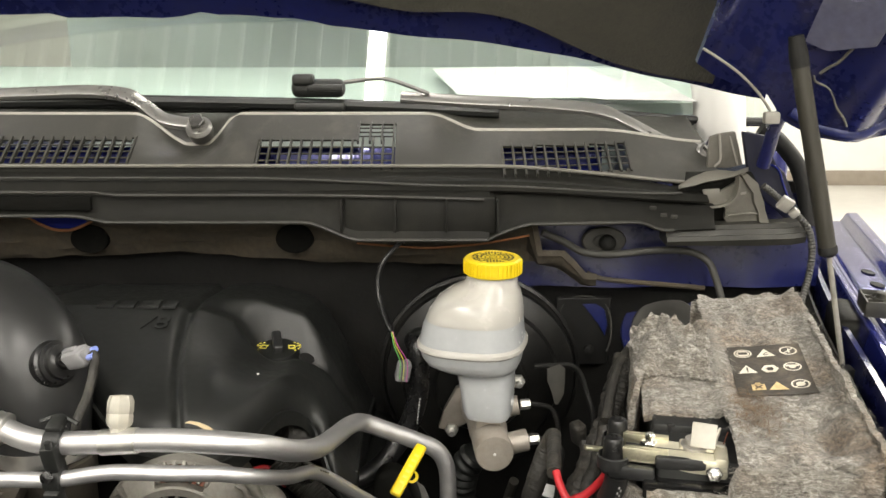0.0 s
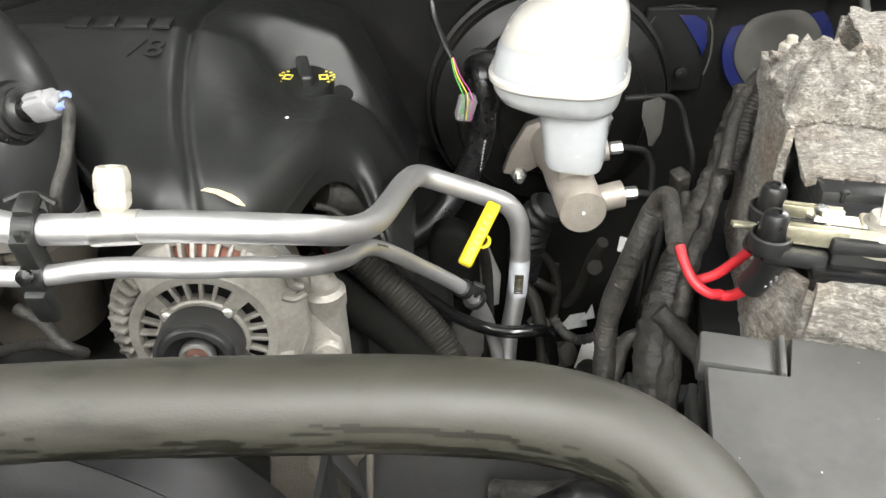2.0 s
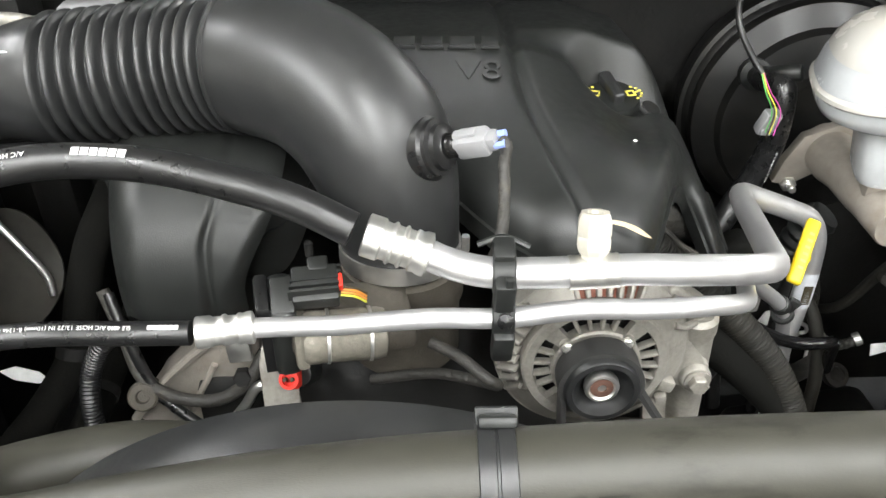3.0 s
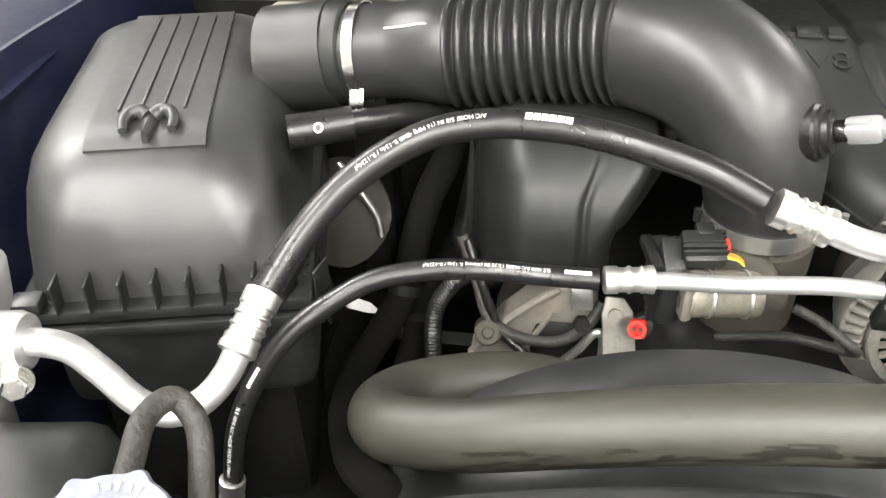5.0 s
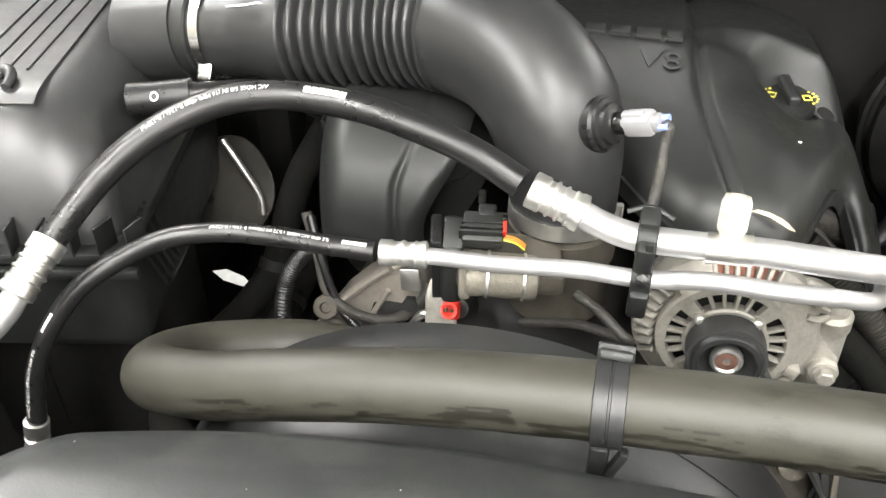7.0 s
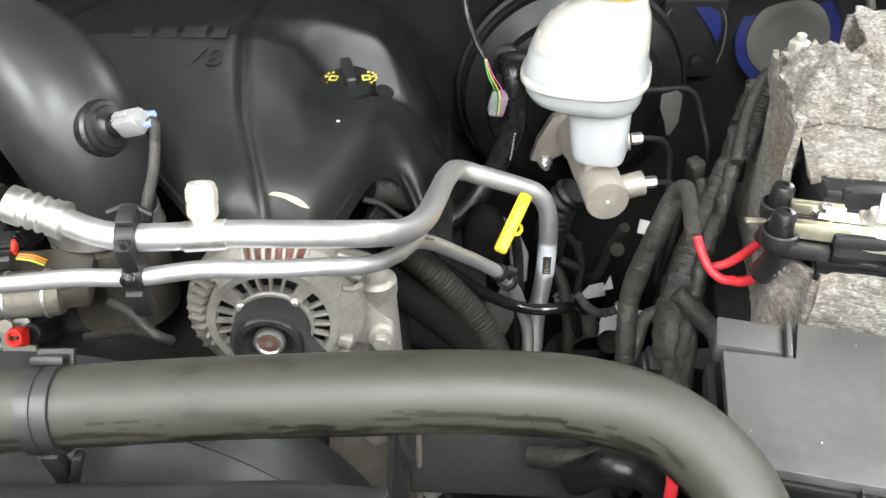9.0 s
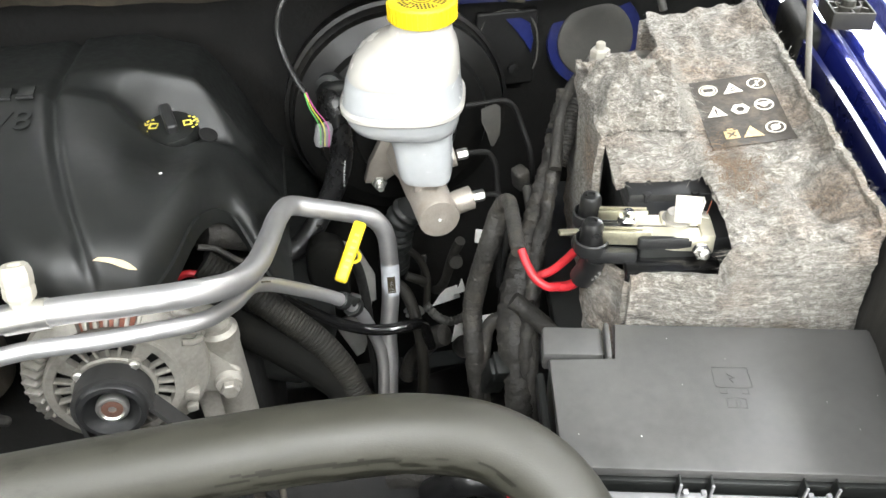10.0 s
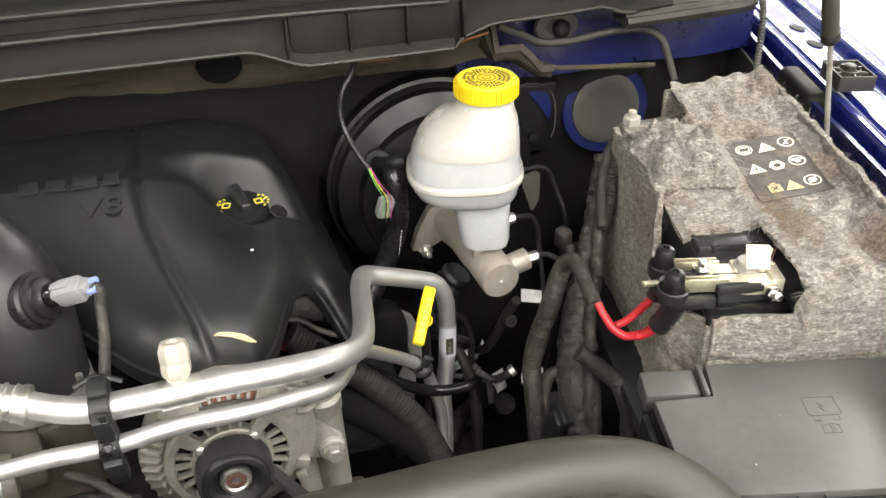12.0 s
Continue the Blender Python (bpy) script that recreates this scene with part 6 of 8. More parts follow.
def shroud_top(u, v):
    """From the radiator's top edge back to the fan ring."""
    x = -0.700 + 0.565 * u
    edge = 0.020 * (smooth01(0.12, 0.0, u) + smooth01(0.9, 1.0, u) * 0.4)
    arch = math.sqrt(max(0.0, 0.285**2 - min(0.27, abs(x + 0.42)) ** 2))
    y0, z0 = 0.355, 1.158 - 0.9 * edge
    y1, z1 = 0.479 - 0.060 * ((-0.37 - x) / 0.33) ** 2 * (x < -0.37) - 0.018 * smooth01(-0.66, -0.70, x), 1.131 - 0.9 * edge
    y2, z2 = 0.575, 0.808 + arch
    if v < 0.45:
        t = v / 0.45
        return (x, y0 + (y1 - y0) * t, z0 + (z1 - z0) * t + 0.010 * math.sin(3.14 * t))
    t = (v - 0.45) / 0.55
    return (x, y1 + (y2 - y1) * t, z1 + (z2 - z1) * t - 0.045 * math.sin(3.14 * t))


part("top", sheet(shroud_top, 60, 40, 0.004), SHROUDP, shroud, angle=60)
part("fan_ring", sheet(lambda u, v: (-0.42 + (0.285 + 0.004 * math.sin(v * 3.1)) * math.cos(3.3 - 3.45 * u), 0.572 + 0.055 * v, 0.808 + (0.285 + 0.004 * math.sin(v * 3.1)) * math.sin(3.3 - 3.45 * u)), 80, 6, 0.004), SATIN, shroud, "curved fan ring")
part("side", sheet(lambda u, v: (-0.140 + 0.02 * v, 0.37 + 0.20 * u, 1.115 - 0.30 * v - 0.04 * u), 12, 12, 0.004), BLACK, shroud)
part("side", sheet(lambda u, v: (-0.700 - 0.01 * v, 0.37 + 0.16 * u, 1.00 - 0.26 * v - 0.04 * u), 12, 12, 0.004), DARK, shroud)
rad = thing("radiator", "black radiator with plastic end tanks", "radiator", (-0.3, 0.31, 0.62))
part("core", box(1.0, 0.05, 0.42, pose(-0.32, 0.315, 0.84), 0.005), DARK, rad)
part("top_tank", box(1.02, 0.07, 0.05, pose(-0.32, 0.315, 1.06), 0.012, 3), BLACK, rad)
part("inlet", tube([(0.080, 0.335, 1.055), (0.080, 0.30, 1.05)], 0.027, 20, 2), BLACK, rad)
CAPP = Vector((-0.725, 0.338, 1.226))
CW = Vector((0.10, -0.16, 1)).normalized()
part("filler_neck", tube([CAPP - CW * 0.006, CAPP - CW * 0.06, (-0.735, 0.34, 1.06)], 0.021, 20), BLACK, rad)
cap = thing("pressure_cap", "worn silver radiator pressure cap", "radiator cap", CAPP)
capring = []
for z, s in ((-0.010, 0.97), (-0.008, 1.0), (0.001, 1.0), (0.004, 0.95)):
    capring.append([aim(CAPP, CW) @ Vector(((0.0325 + 0.0036 * max(0, math.cos(7 * a)) ** 2) * s * math.cos(a), (0.0325 + 0.0036 * max(0, math.cos(7 * a)) ** 2) * s * math.sin(a), z)) for a in np.linspace(0, 2 * math.pi, 96, endpoint=False)])
part("rim", loft(capring), RADP, cap)
part("crown", lathe([(0.0180, 0.003), (0.0178, 0.0075), (0.0165, 0.0085), (0.0150, 0.0080), (0.0140, 0.0055), (0.0115, 0.0055), (0.0108, 0.0085), (0.0095, 0.0095), (0.0085, 0.0080), (0.0060, 0.0080), (0.0055, 0.0100), (0.0, 0.0105)], aim(CAPP, CW), 40), CAPBARE, cap)
part("rivet", lathe([(0.0048, 0.0105), (0.0046, 0.0130), (0.0, 0.0136)], aim(CAPP, CW), 18), ZINC, cap, "brass rivet")
writing = []
for k in range(34):
    a = k * 2 * math.pi / 34
    if k % 9 in (0, 1):
        continue
    writing.append(box((0.0030, 0.0018, 0.0034, 0.0024, 0.0014)[k % 5], (0.0052, 0.0046, 0.0050, 0.0036)[k % 4], 0.0005, aim(CAPP, CW) @ pose(0.0252 * math.cos(a), 0.0252 * math.sin(a), 0.0044, 0, 0, math.degrees(a) - 90 + 6 * (k % 3 - 1)), 0.0008))
part("warning_print", join(*writing), CAPBARE, cap, "plain bars of worn warning print")
over = thing("overflow_hose", "black rubber overflow hose bent over behind the cap", "hose", (-0.742, 0.366, 1.195))
part("hose", tube([(-0.742, 0.366, 1.195), (-0.752, 0.405, 1.192), (-0.757, 0.435, 1.192), (-0.750, 0.452, 1.188), (-0.738, 0.448, 1.176), (-0.728, 0.42, 1.155), (-0.722, 0.39, 1.13), (-0.72, 0.36, 1.06)], 0.0070, 18), TAPE, over)
part("hose_cuff", lathe([(0.0071, -0.006), (0.0080, -0.005), (0.0080, 0.005), (0.0071, 0.006)], aim((-0.7435, 0.372, 1.1945), (-0.25, 1, -0.05)), 20, False), OLDRUB, over, "worn thicker cuff")
solo("vent_nipple", lathe([(0.013, -0.04), (0.013, 0.0), (0.010, 0.006), (0.0, 0.008)], pose(-0.682, 0.348, 1.182, 10), 18), CREAM, "pale plastic vent plug beside the cap", "plug")
solo("side_tank", box(0.20, 0.26, 0.30, pose(-0.93, 0.40, 0.92, 0, 0, 8), 0.03, 3), BLACK, "black washer tank beside the radiator", "tank")
low = thing("lower_coolant_pipe", "dull aluminium pipe low behind the radiator", "pipe", (-0.12, 0.5, 0.9))
part("pipe", tube([(-0.125, 0.800, 0.700), (-0.105, 0.800, 0.724), (-0.079, 0.800, 0.751), (-0.058, 0.800, 0.765), (-0.044, 0.800, 0.777), (-0.035, 0.800, 0.795)], 0.0105, 12), CAST, low)

# ---- brakes ----
boost = thing("brake_booster", "gloss black round brake booster on the firewall", "brake booster", (0.050, 1.15, 1.0))
BM = aim((0.050, 1.060, 1.052), (0, -1, 0.05))
part("drum", lathe([(0.105, -0.10), (0.132, -0.085), (0.134, -0.060), (0.130, -0.050), (0.126, -0.046), (0.128, -0.040), (0.126, -0.030), (0.104, -0.018), (0.100, -0.008), (0.062, 0.004), (0.058, 0.012), (0.030, 0.014)], BM, 72), BOOSTER, boost)
part("clamp_band", lathe([(0.132, -0.062), (0.1365, -0.060), (0.1365, -0.052), (0.132, -0.050)], BM, 72, False), BOOSTER, boost, "black crimp band")
part("check_valve", join(lathe([(0.016, 0), (0.016, 0.02), (0.010, 0.024), (0.009, 0.045)], aim((-0.030, 1.062, 1.115), (-0.2, -1, 0.3)), 18), tube([(-0.036, 1.02, 1.130), (-0.030, 0.995, 1.145), (-0.015, 0.985, 1.150)], 0.008, 10)), BLACK, boost, "black check valve")
mc = thing("master_cylinder", "dull cast aluminium brake master cylinder", "master cylinder", (0.058, 0.95, 1.03))
MA, MB = Vector((0.0570, 0.8745, 1.0485)), Vector((0.046, 1.035, 1.048))
part("barrel", lathe([(0.0205, 0), (0.0215, 0.002), (0.0215, 0.05), (0.0225, 0.06), (0.0225, 0.10), (0.026, 0.12), (0.026, 0.155)], aim(MA, MB - MA), 40), CASTWARM, mc, "stained cast barrel")
part("centre_dot", lathe([(0.0016, 0), (0.0016, 0.001)], aim(MA - (MB - MA).normalized() * 0.0006, MA - MB), 10), PRINT, mc)
part("flange", join(prism([(-0.052, -0.032), (-0.034, -0.036), (0.0, -0.014), (0.034, 0.010), (0.046, 0.030), (0.034, 0.038), (0.0, 0.034), (-0.030, 0.022), (-0.044, -0.006)], 0.012, Matrix.Translation((0.046, 1.022, 1.046)) @ pose(0, 0, 0, 90), 0.002)), CASTWARM, mc, "cast mounting flange")
for bx, by, bz in ((0.011, 1.012, 1.013), (0.094, 1.012, 1.078)):
    part("flange_nut", join(hexnut(0.0085, 0.009, aim((bx, by + 0.002, bz), (0, -1, 0.05))), lathe([(0.004, 0), (0.004, 0.017), (0.003, 0.018)], aim((bx, by, bz), (0, -1, 0.05)), 12)), ALUDULL, mc)
part("port", tube([(0.062, 0.895, 1.047), (0.088, 0.898, 1.053), (0.095, 0.899, 1.054)], 0.0125, 18, 4), CASTWARM, mc)
part("port", tube([(0.060, 0.955, 1.062), (0.085, 0.958, 1.069), (0.090, 0.958, 1.070)], 0.0115, 18, 4), CASTWARM, mc)
for px, py, pz in ((0.095, 0.899, 1.054), (0.090, 0.958, 1.070)):
    part("line_nut", join(hexnut(0.0062, 0.012, aim((px + 0.002, py, pz), (1, 0.03, 0.1)))), ALUDULL, mc)
res = thing("brake_fluid_reservoir", "milky white brake fluid reservoir with a yellow cap", "brake reservoir", (0.05, 0.93, 1.09))


def res_ring(z, rx, ry, cx, cy, power=2.6, n=48):
    out = []
    for k in range(n):
        a = 2 * math.pi * k / n
        c, s = math.cos(a), math.sin(a)
        out.append(Matrix.Rotation(radians(-14), 3, "Z") @ Vector((math.copysign(abs(c) ** (2 / power), c) * rx, math.copysign(abs(s) ** (2 / power), s) * ry, 0)) + Vector((cx, cy, z)))
    return out


part("upper_shell", loft([res_ring(1.167, 0.0585, 0.058, 0.034, 0.930, 2.8), res_ring(1.172, 0.0570, 0.057, 0.034, 0.930, 2.8), res_ring(1.186, 0.0550, 0.055, 0.035, 0.930, 2.7), res_ring(1.192, 0.0537, 0.0537, 0.0362, 0.9296, 2.6)]), FLUID, res, "fluid-filled band below the level line", angle=60)
part("dome", loft([res_ring(1.192, 0.0537, 0.0537, 0.0362, 0.9296, 2.6), res_ring(1.200, 0.0520, 0.0525, 0.0375, 0.929, 2.6), res_ring(1.212, 0.0475, 0.0485, 0.0410, 0.928, 2.4), res_ring(1.222, 0.0405, 0.0415, 0.0460, 0.926, 2.2), res_ring(1.231, 0.030, 0.030, 0.053, 0.925, 2), res_ring(1.240, 0.0275, 0.0275, 0.055, 0.925, 2), res_ring(1.246, 0.0275, 0.0275, 0.055, 0.925, 2)]), WHITEP, res, angle=60)
part("seam", loft([res_ring(1.158, 0.0580, 0.0575, 0.034, 0.930, 2.8), res_ring(1.1605, 0.0608, 0.0602, 0.034, 0.930, 2.8), res_ring(1.1645, 0.0608, 0.0602, 0.034, 0.930, 2.8), res_ring(1.1675, 0.0585, 0.058, 0.034, 0.930, 2.8)]), WHITEP, res, "moulded seam flange")
part("lower_shell", loft([res_ring(1.1585, 0.0580, 0.0575, 0.034, 0.930, 2.8), res_ring(1.150, 0.0560, 0.0555, 0.034, 0.930, 2.8), res_ring(1.142, 0.0530, 0.053, 0.036, 0.930, 2.8), res_ring(1.136, 0.0440, 0.046, 0.042, 0.928, 2.8), res_ring(1.134, 0.0320, 0.036, 0.049, 0.925, 3.4), res_ring(1.110, 0.0290, 0.033, 0.051, 0.922, 3.4), res_ring(1.086, 0.0275, 0.031, 0.052, 0.920, 3.4), res_ring(1.078, 0.0250, 0.028, 0.053, 0.920, 3.4)]), FLUID, res, "lower half darkened by fluid", angle=60)
part("neck_foot", box(0.030, 0.06, 0.03, pose(0.054, 0.935, 1.066, 0, 0, -6), 0.005), CASTWARM, res)
capm = pose(0.055, 0.925, 1.242)
ycap = part("cap", lathe([(0.0300, 0.0), (0.0312, 0.001), (0.0312, 0.0165), (0.0296, 0.0185), (0.0255, 0.0190), (0.0250, 0.0182), (0.0, 0.0182)], capm, 64), YELLOW, res, "yellow ribbed screw cap")
for k in range(40):
    a = k * 2 * math.pi / 40
    part("cap_rib", box(0.0016, 0.0026, 0.0135, capm @ pose(0.0313 * math.cos(a), 0.0313 * math.sin(a), 0.0088, 0, 0, math.degrees(a) - 90), 0), YELLOW, ycap)
capwords = []
for rr, n in ((0.0220, 40), (0.0178, 32), (0.0136, 24)):
    for k in range(n):
        if k % 7 == 6:
            continue
        a = k * 2 * math.pi / n
        capwords.append(box(0.0020, 0.0028, 0.0003, capm @ pose(rr * math.cos(a), rr * math.sin(a), 0.0184, 0, 0, math.degrees(a) - 90), 0))
capwords += [lathe([(0.0085, 0.0183), (0.0093, 0.0183), (0.0093, 0.0186), (0.0085, 0.0186)], capm, 24, False), lathe([(0.0040, 0.0183), (0.0046, 0.0183), (0.0046, 0.0186), (0.0040, 0.0186)], capm, 18, False)]
part("cap_print", join(*capwords), INK, ycap, "rings of fine dark print")
for pts, nm in (([(0.103, 0.958, 1.071), (0.118, 0.965, 1.066), (0.130, 0.970, 1.060), (0.138, 0.970, 1.045), (0.140, 0.968, 1.02), (0.139, 0.95, 0.985), (0.135, 0.93, 0.90)], "a"), ([(0.108, 0.899, 1.055), (0.122, 0.899, 1.053), (0.132, 0.885, 1.048), (0.131, 0.882, 1.03), (0.128, 0.880, 0.99), (0.125, 0.89, 0.88)], "b"), ([(0.115, 1.02, 1.094), (0.132, 1.018, 1.096), (0.160, 1.018, 1.096), (0.172, 1.018, 1.085), (0.180, 1.012, 1.062), (0.186, 1.0, 1.04), (0.19, 0.99, 0.98)], "c")):
    solo("brake_line", tube(pts, 0.0032, 10), DARK, "thin dark steel brake line", "brake line", group="brake lines")
solo("hanging_tag", loft([[(0.128, 0.998, 1.10), (0.143, 0.997, 1.106), (0.150, 0.998, 1.10)], [(0.128, 0.996, 1.085), (0.140, 0.994, 1.09), (0.150, 0.996, 1.084)], [(0.134, 0.994, 1.07), (0.142, 0.992, 1.072), (0.149, 0.994, 1.068)], [(0.138, 0.993, 1.055), (0.140, 0.992, 1.055), (0.142, 0.993, 1.054)]], False, False), GROMMET, "dark torn tag hung on the brake line", "tag")
solo("booster_hose", tube([(0.02, 1.0, 0.90), (0.022, 0.985, 0.94), (0.028, 0.975, 0.98), (0.04, 0.97, 1.0)], lambda s: 0.018 + 0.0016 * math.cos(s * 60), 16, 14), BLACK, "black corrugated hose under the master cylinder", "hose")

# ---- wiring by the booster ----
con = thing("loose_connector", "grey loose connector with green and pink wires", "connector", (-0.047, 0.96, 1.09))
CM = pose(-0.047, 0.960, 1.112, 18, 8, 10)
part("shell", join(box(0.017, 0.012, 0.026, CM, 0.003, 2), box(0.013, 0.015, 0.009, CM @ pose(0, 0, -0.007), 0.002), box(0.006, 0.014, 0.020, CM @ pose(0.003, 0, 0.003), 0.001)), GREYP, con)
for k, (w, dx) in enumerate(((GREEN, -0.004), (YELWIRE, 0.0), (PINK, 0.004), (INK, -0.002))):
    part("wire", tube([(-0.047 + dx, 0.951, 1.106 - 0.002 * k), (-0.046 + dx, 0.950, 1.128), (-0.055 + dx * 0.6, 0.957, 1.145), (-0.061 + dx * 0.2, 0.968, 1.162)], 0.0005, 6), w, con)
part("lead", tube([(-0.060, 0.966, 1.158), (-0.067, 0.977, 1.168), (-0.077, 1.0, 1.190), (-0.079, 1.008, 1.208), (-0.074, 1.012, 1.228), (-0.062, 1.02, 1.243), (-0.045, 1.06, 1.250), (-0.035, 1.085, 1.246)], 0.0031, 10), HOSE, con, "black taped lead")
vac = solo("vacuum_hose", tube([(-0.036, 1.02, 1.128), (-0.030, 0.985, 1.135), (-0.029, 0.978, 1.105), (-0.030, 0.980, 1.075), (-0.040, 0.981, 1.038), (-0.056, 0.975, 1.010), (-0.086, 0.95, 0.985), (-0.118, 0.93, 0.982), (-0.150, 0.91, 0.99)], 0.0125, 16), HOSE, "black vacuum hose with fine print", "hose")
part("print", on_hose(bars((0.003, 0.002, 0.003, 0.004, 0.002, 0.003, 0.003, 0.002, 0.004), 0.0017, 0.0012), [(-0.029, 0.978, 1.105), (-0.030, 0.980, 1.075), (-0.040, 0.981, 1.038), (-0.056, 0.975, 1.010)], 0.0125, 0.030, -120), PRINTG, vac, "fine grey print")
solo("corrugated_conduit", tube(fine_line([(-0.175, 0.835, 1.062), (-0.143, 0.825, 1.035), (-0.122, 0.815, 1.019), (-0.099, 0.805, 0.999), (-0.078, 0.795, 0.978), (-0.061, 0.782, 0.955), (-0.048, 0.765, 0.925), (-0.04, 0.75, 0.88)], 0.0011), lambda s: 0.0138 + 0.00045 * math.cos(s * 2 * math.pi * 84), 18, 1, False), OLDRUB, "black corrugated conduit below the pipes", "conduit")
solo("coolant_hose", tube([(-0.17, 0.86, 1.054), (-0.142, 0.87, 0.997), (-0.102, 0.89, 0.930), (-0.075, 0.90, 0.88), (-0.06, 0.90, 0.80)], 0.0085, 14), HOSE, "slim black hose below the pipes", "hose")
solo("lower_hose", tube([(-0.19, 0.835, 1.02), (-0.155, 0.815, 1.0), (-0.12, 0.80, 0.98), (-0.08, 0.785, 0.95), (-0.05, 0.77, 0.92), (-0.02, 0.75, 0.86)], 0.017, 14), FLATBLACK, "black hose beside the corrugated conduit", "hose")
solo("oil_cooler_line", tube([(-0.150, 0.815, 1.056), (-0.130, 0.830, 1.030), (-0.109, 0.838, 1.005), (-0.086, 0.843, 0.980), (-0.061, 0.846, 0.957), (-0.032, 0.850, 0.938), (-0.008, 0.850, 0.932), (0.015, 0.852, 0.931), (0.032, 0.87, 0.915), (0.045, 0.89, 0.86)], 0.0062, 14), GLOSSBLACK, "gloss black steel line crossing below the pipes", "pipe")
dip = thing("transmission_dipstick", "yellow dipstick handle on a black tube", "dipstick", (-0.03, 0.87, 1.0))
DA, DB = Vector((-0.0255, 0.866, 1.058)), Vector((-0.0485, 0.827, 1.031))
part("handle", box(0.0128, 0.0075, (DB - DA).length + 0.012, aim((DA + DB) / 2, DA - DB, 20), 0.003, 3), YELLOW, dip, "yellow plastic handle")
part("loop", lathe([(0.0042, -0.0016), (0.0066, -0.002), (0.0066, 0.002), (0.0042, 0.0016)], aim((DA + DB) / 2 + Vector((0.0036, 0.004, -0.010)), (0.3, -1, 0.3)), 20, False), YELLOW, dip)
part("tube", tube([(-0.038, 0.852, 1.035), (-0.030, 0.872, 1.00), (-0.025, 0.885, 0.95), (-0.02, 0.89, 0.80)], 0.0055, 10), DARK, dip, "dark steel tube")
# Pale plates stand in for lit floor; outlines fit the camera's view.
grey = thing("pale_gap_plate", "pale grey plates standing in for floor seen behind the pipes", "bracket", (-0.04, 0.97, 0.78))
part("upper_plate", prism([(-0.064, 0.973), (-0.039, 0.973), (-0.023, 0.960), (-0.007, 0.919), (-0.008, 0.880), (-0.019, 0.877), (-0.029, 0.910), (-0.030, 0.950), (-0.064, 0.954)], 0.003, Matrix.Translation((0, 0.963, 0)) @ pose(0, 0, 0, 90), 0.001), PALEPLATE, grey)
part("lower_plate", prism([(-0.022, 0.885), (-0.010, 0.882), (-0.018, 0.807), (-0.028, 0.778), (-0.038, 0.772), (-0.055, 0.816), (-0.063, 0.836), (-0.040, 0.842)], 0.003, Matrix.Translation((0, 0.983, 0)) @ pose(0, 0, 0, 90), 0.001), PALEPLATE, grey)
solo("white_tag_or_floor_gap", box(0.026, 0.003, 0.016, pose(0.1205, 0.937, 0.970, -50, 12, -10), 0.001), PRINT, "small white tag among the cables", "tag")
# White plates stand in for bright floor seen through gaps.
solo("white_tag_or_floor_gap", prism([(-0.026, -0.012), (0.020, -0.004), (0.018, 0.016), (-0.004, 0.012)], 0.003, pose(0.1165, 1.176, 0.680, 40, 0, 0), 0.0005), PRINT, "white plate standing in for bright floor through a low gap", "scrap", group="white scraps low in the bay")
solo("white_tag_or_floor_gap", prism([(-0.010, -0.010), (0.010, -0.006), (0.007, 0.014), (0.0, 0.002)], 0.003, pose(0.127, 1.137, 0.728, 40, 0, 0), 0.0005), PRINT, "white plate standing in for bright floor through a low gap", "scrap", group="white scraps low in the bay")
solo("white_tag_or_floor_gap", prism([(-0.022, -0.018), (0.014, -0.006), (0.015, 0.022), (-0.010, 0.014)], 0.003, pose(0.114, 1.029, 0.750, 40, 0, 0), 0.0005), PRINT, "white plate for lit floor showing between the lower cables", "scrap", group="white scraps low in the bay")
solo("white_tag_or_floor_gap", prism([(-0.017, -0.007), (0.014, 0.001), (0.016, 0.008), (-0.014, 0.006)], 0.003, pose(0.120, 0.919, 0.859, 40, 0, 0), 0.0005), PRINT, "white plate for lit floor showing behind the harness", "scrap", group="white scraps low in the bay")

for k in range(6):
    part("handle_print", box(0.0046, 0.0004, 0.0026, aim(DA.lerp(DB, 0.14 + 0.13 * k) - Vector((0, 0.0039, -0.0019)), DA - DB, 20), 0), YPRINT, dip)

trunk = thing("wiring_harness", "thick taped black battery wiring harness", "wiring harness", (0.11, 0.75, 0.85))


def wraps(s, k):
    """Uneven thickness of a taped bundle: bulges and overlapping turns of tape."""
    return 1 + 0.10 * noise.noise((s * 6, k, 0)) + 0.03 * noise.noise((s * 34, k, 3)) + 0.022 * ((s * 26 + k) % 1)


part("main_branch", lumpy(tube([(0.215, 0.962, 1.130), (0.204, 0.945, 1.102), (0.188, 0.925, 1.064), (0.166, 0.895, 1.026), (0.146, 0.862, 0.992), (0.132, 0.832, 0.962), (0.122, 0.800, 0.930), (0.118, 0.77, 0.89), (0.115, 0.75, 0.82)], lambda s: (0.0125 + 0.0085 * smooth01(0.30, 0.58, s) - 0.006 * smooth01(0.70, 0.76, s)) * wraps(s, 1), 28, 60), 0.0022, 120, 1.0), TAPE, trunk)
part("strand", lumpy(tube([(0.243, 0.978, 1.140), (0.226, 0.962, 1.124), (0.206, 0.935, 1.104), (0.184, 0.905, 1.068), (0.170, 0.875, 1.040), (0.152, 0.845, 1.010), (0.140, 0.815, 0.985), (0.128, 0.785, 0.95), (0.122, 0.76, 0.86)], lambda s: 0.0070 * wraps(s, 7), 14, 26), 0.0026, 90, 2.0), TAPE, trunk)
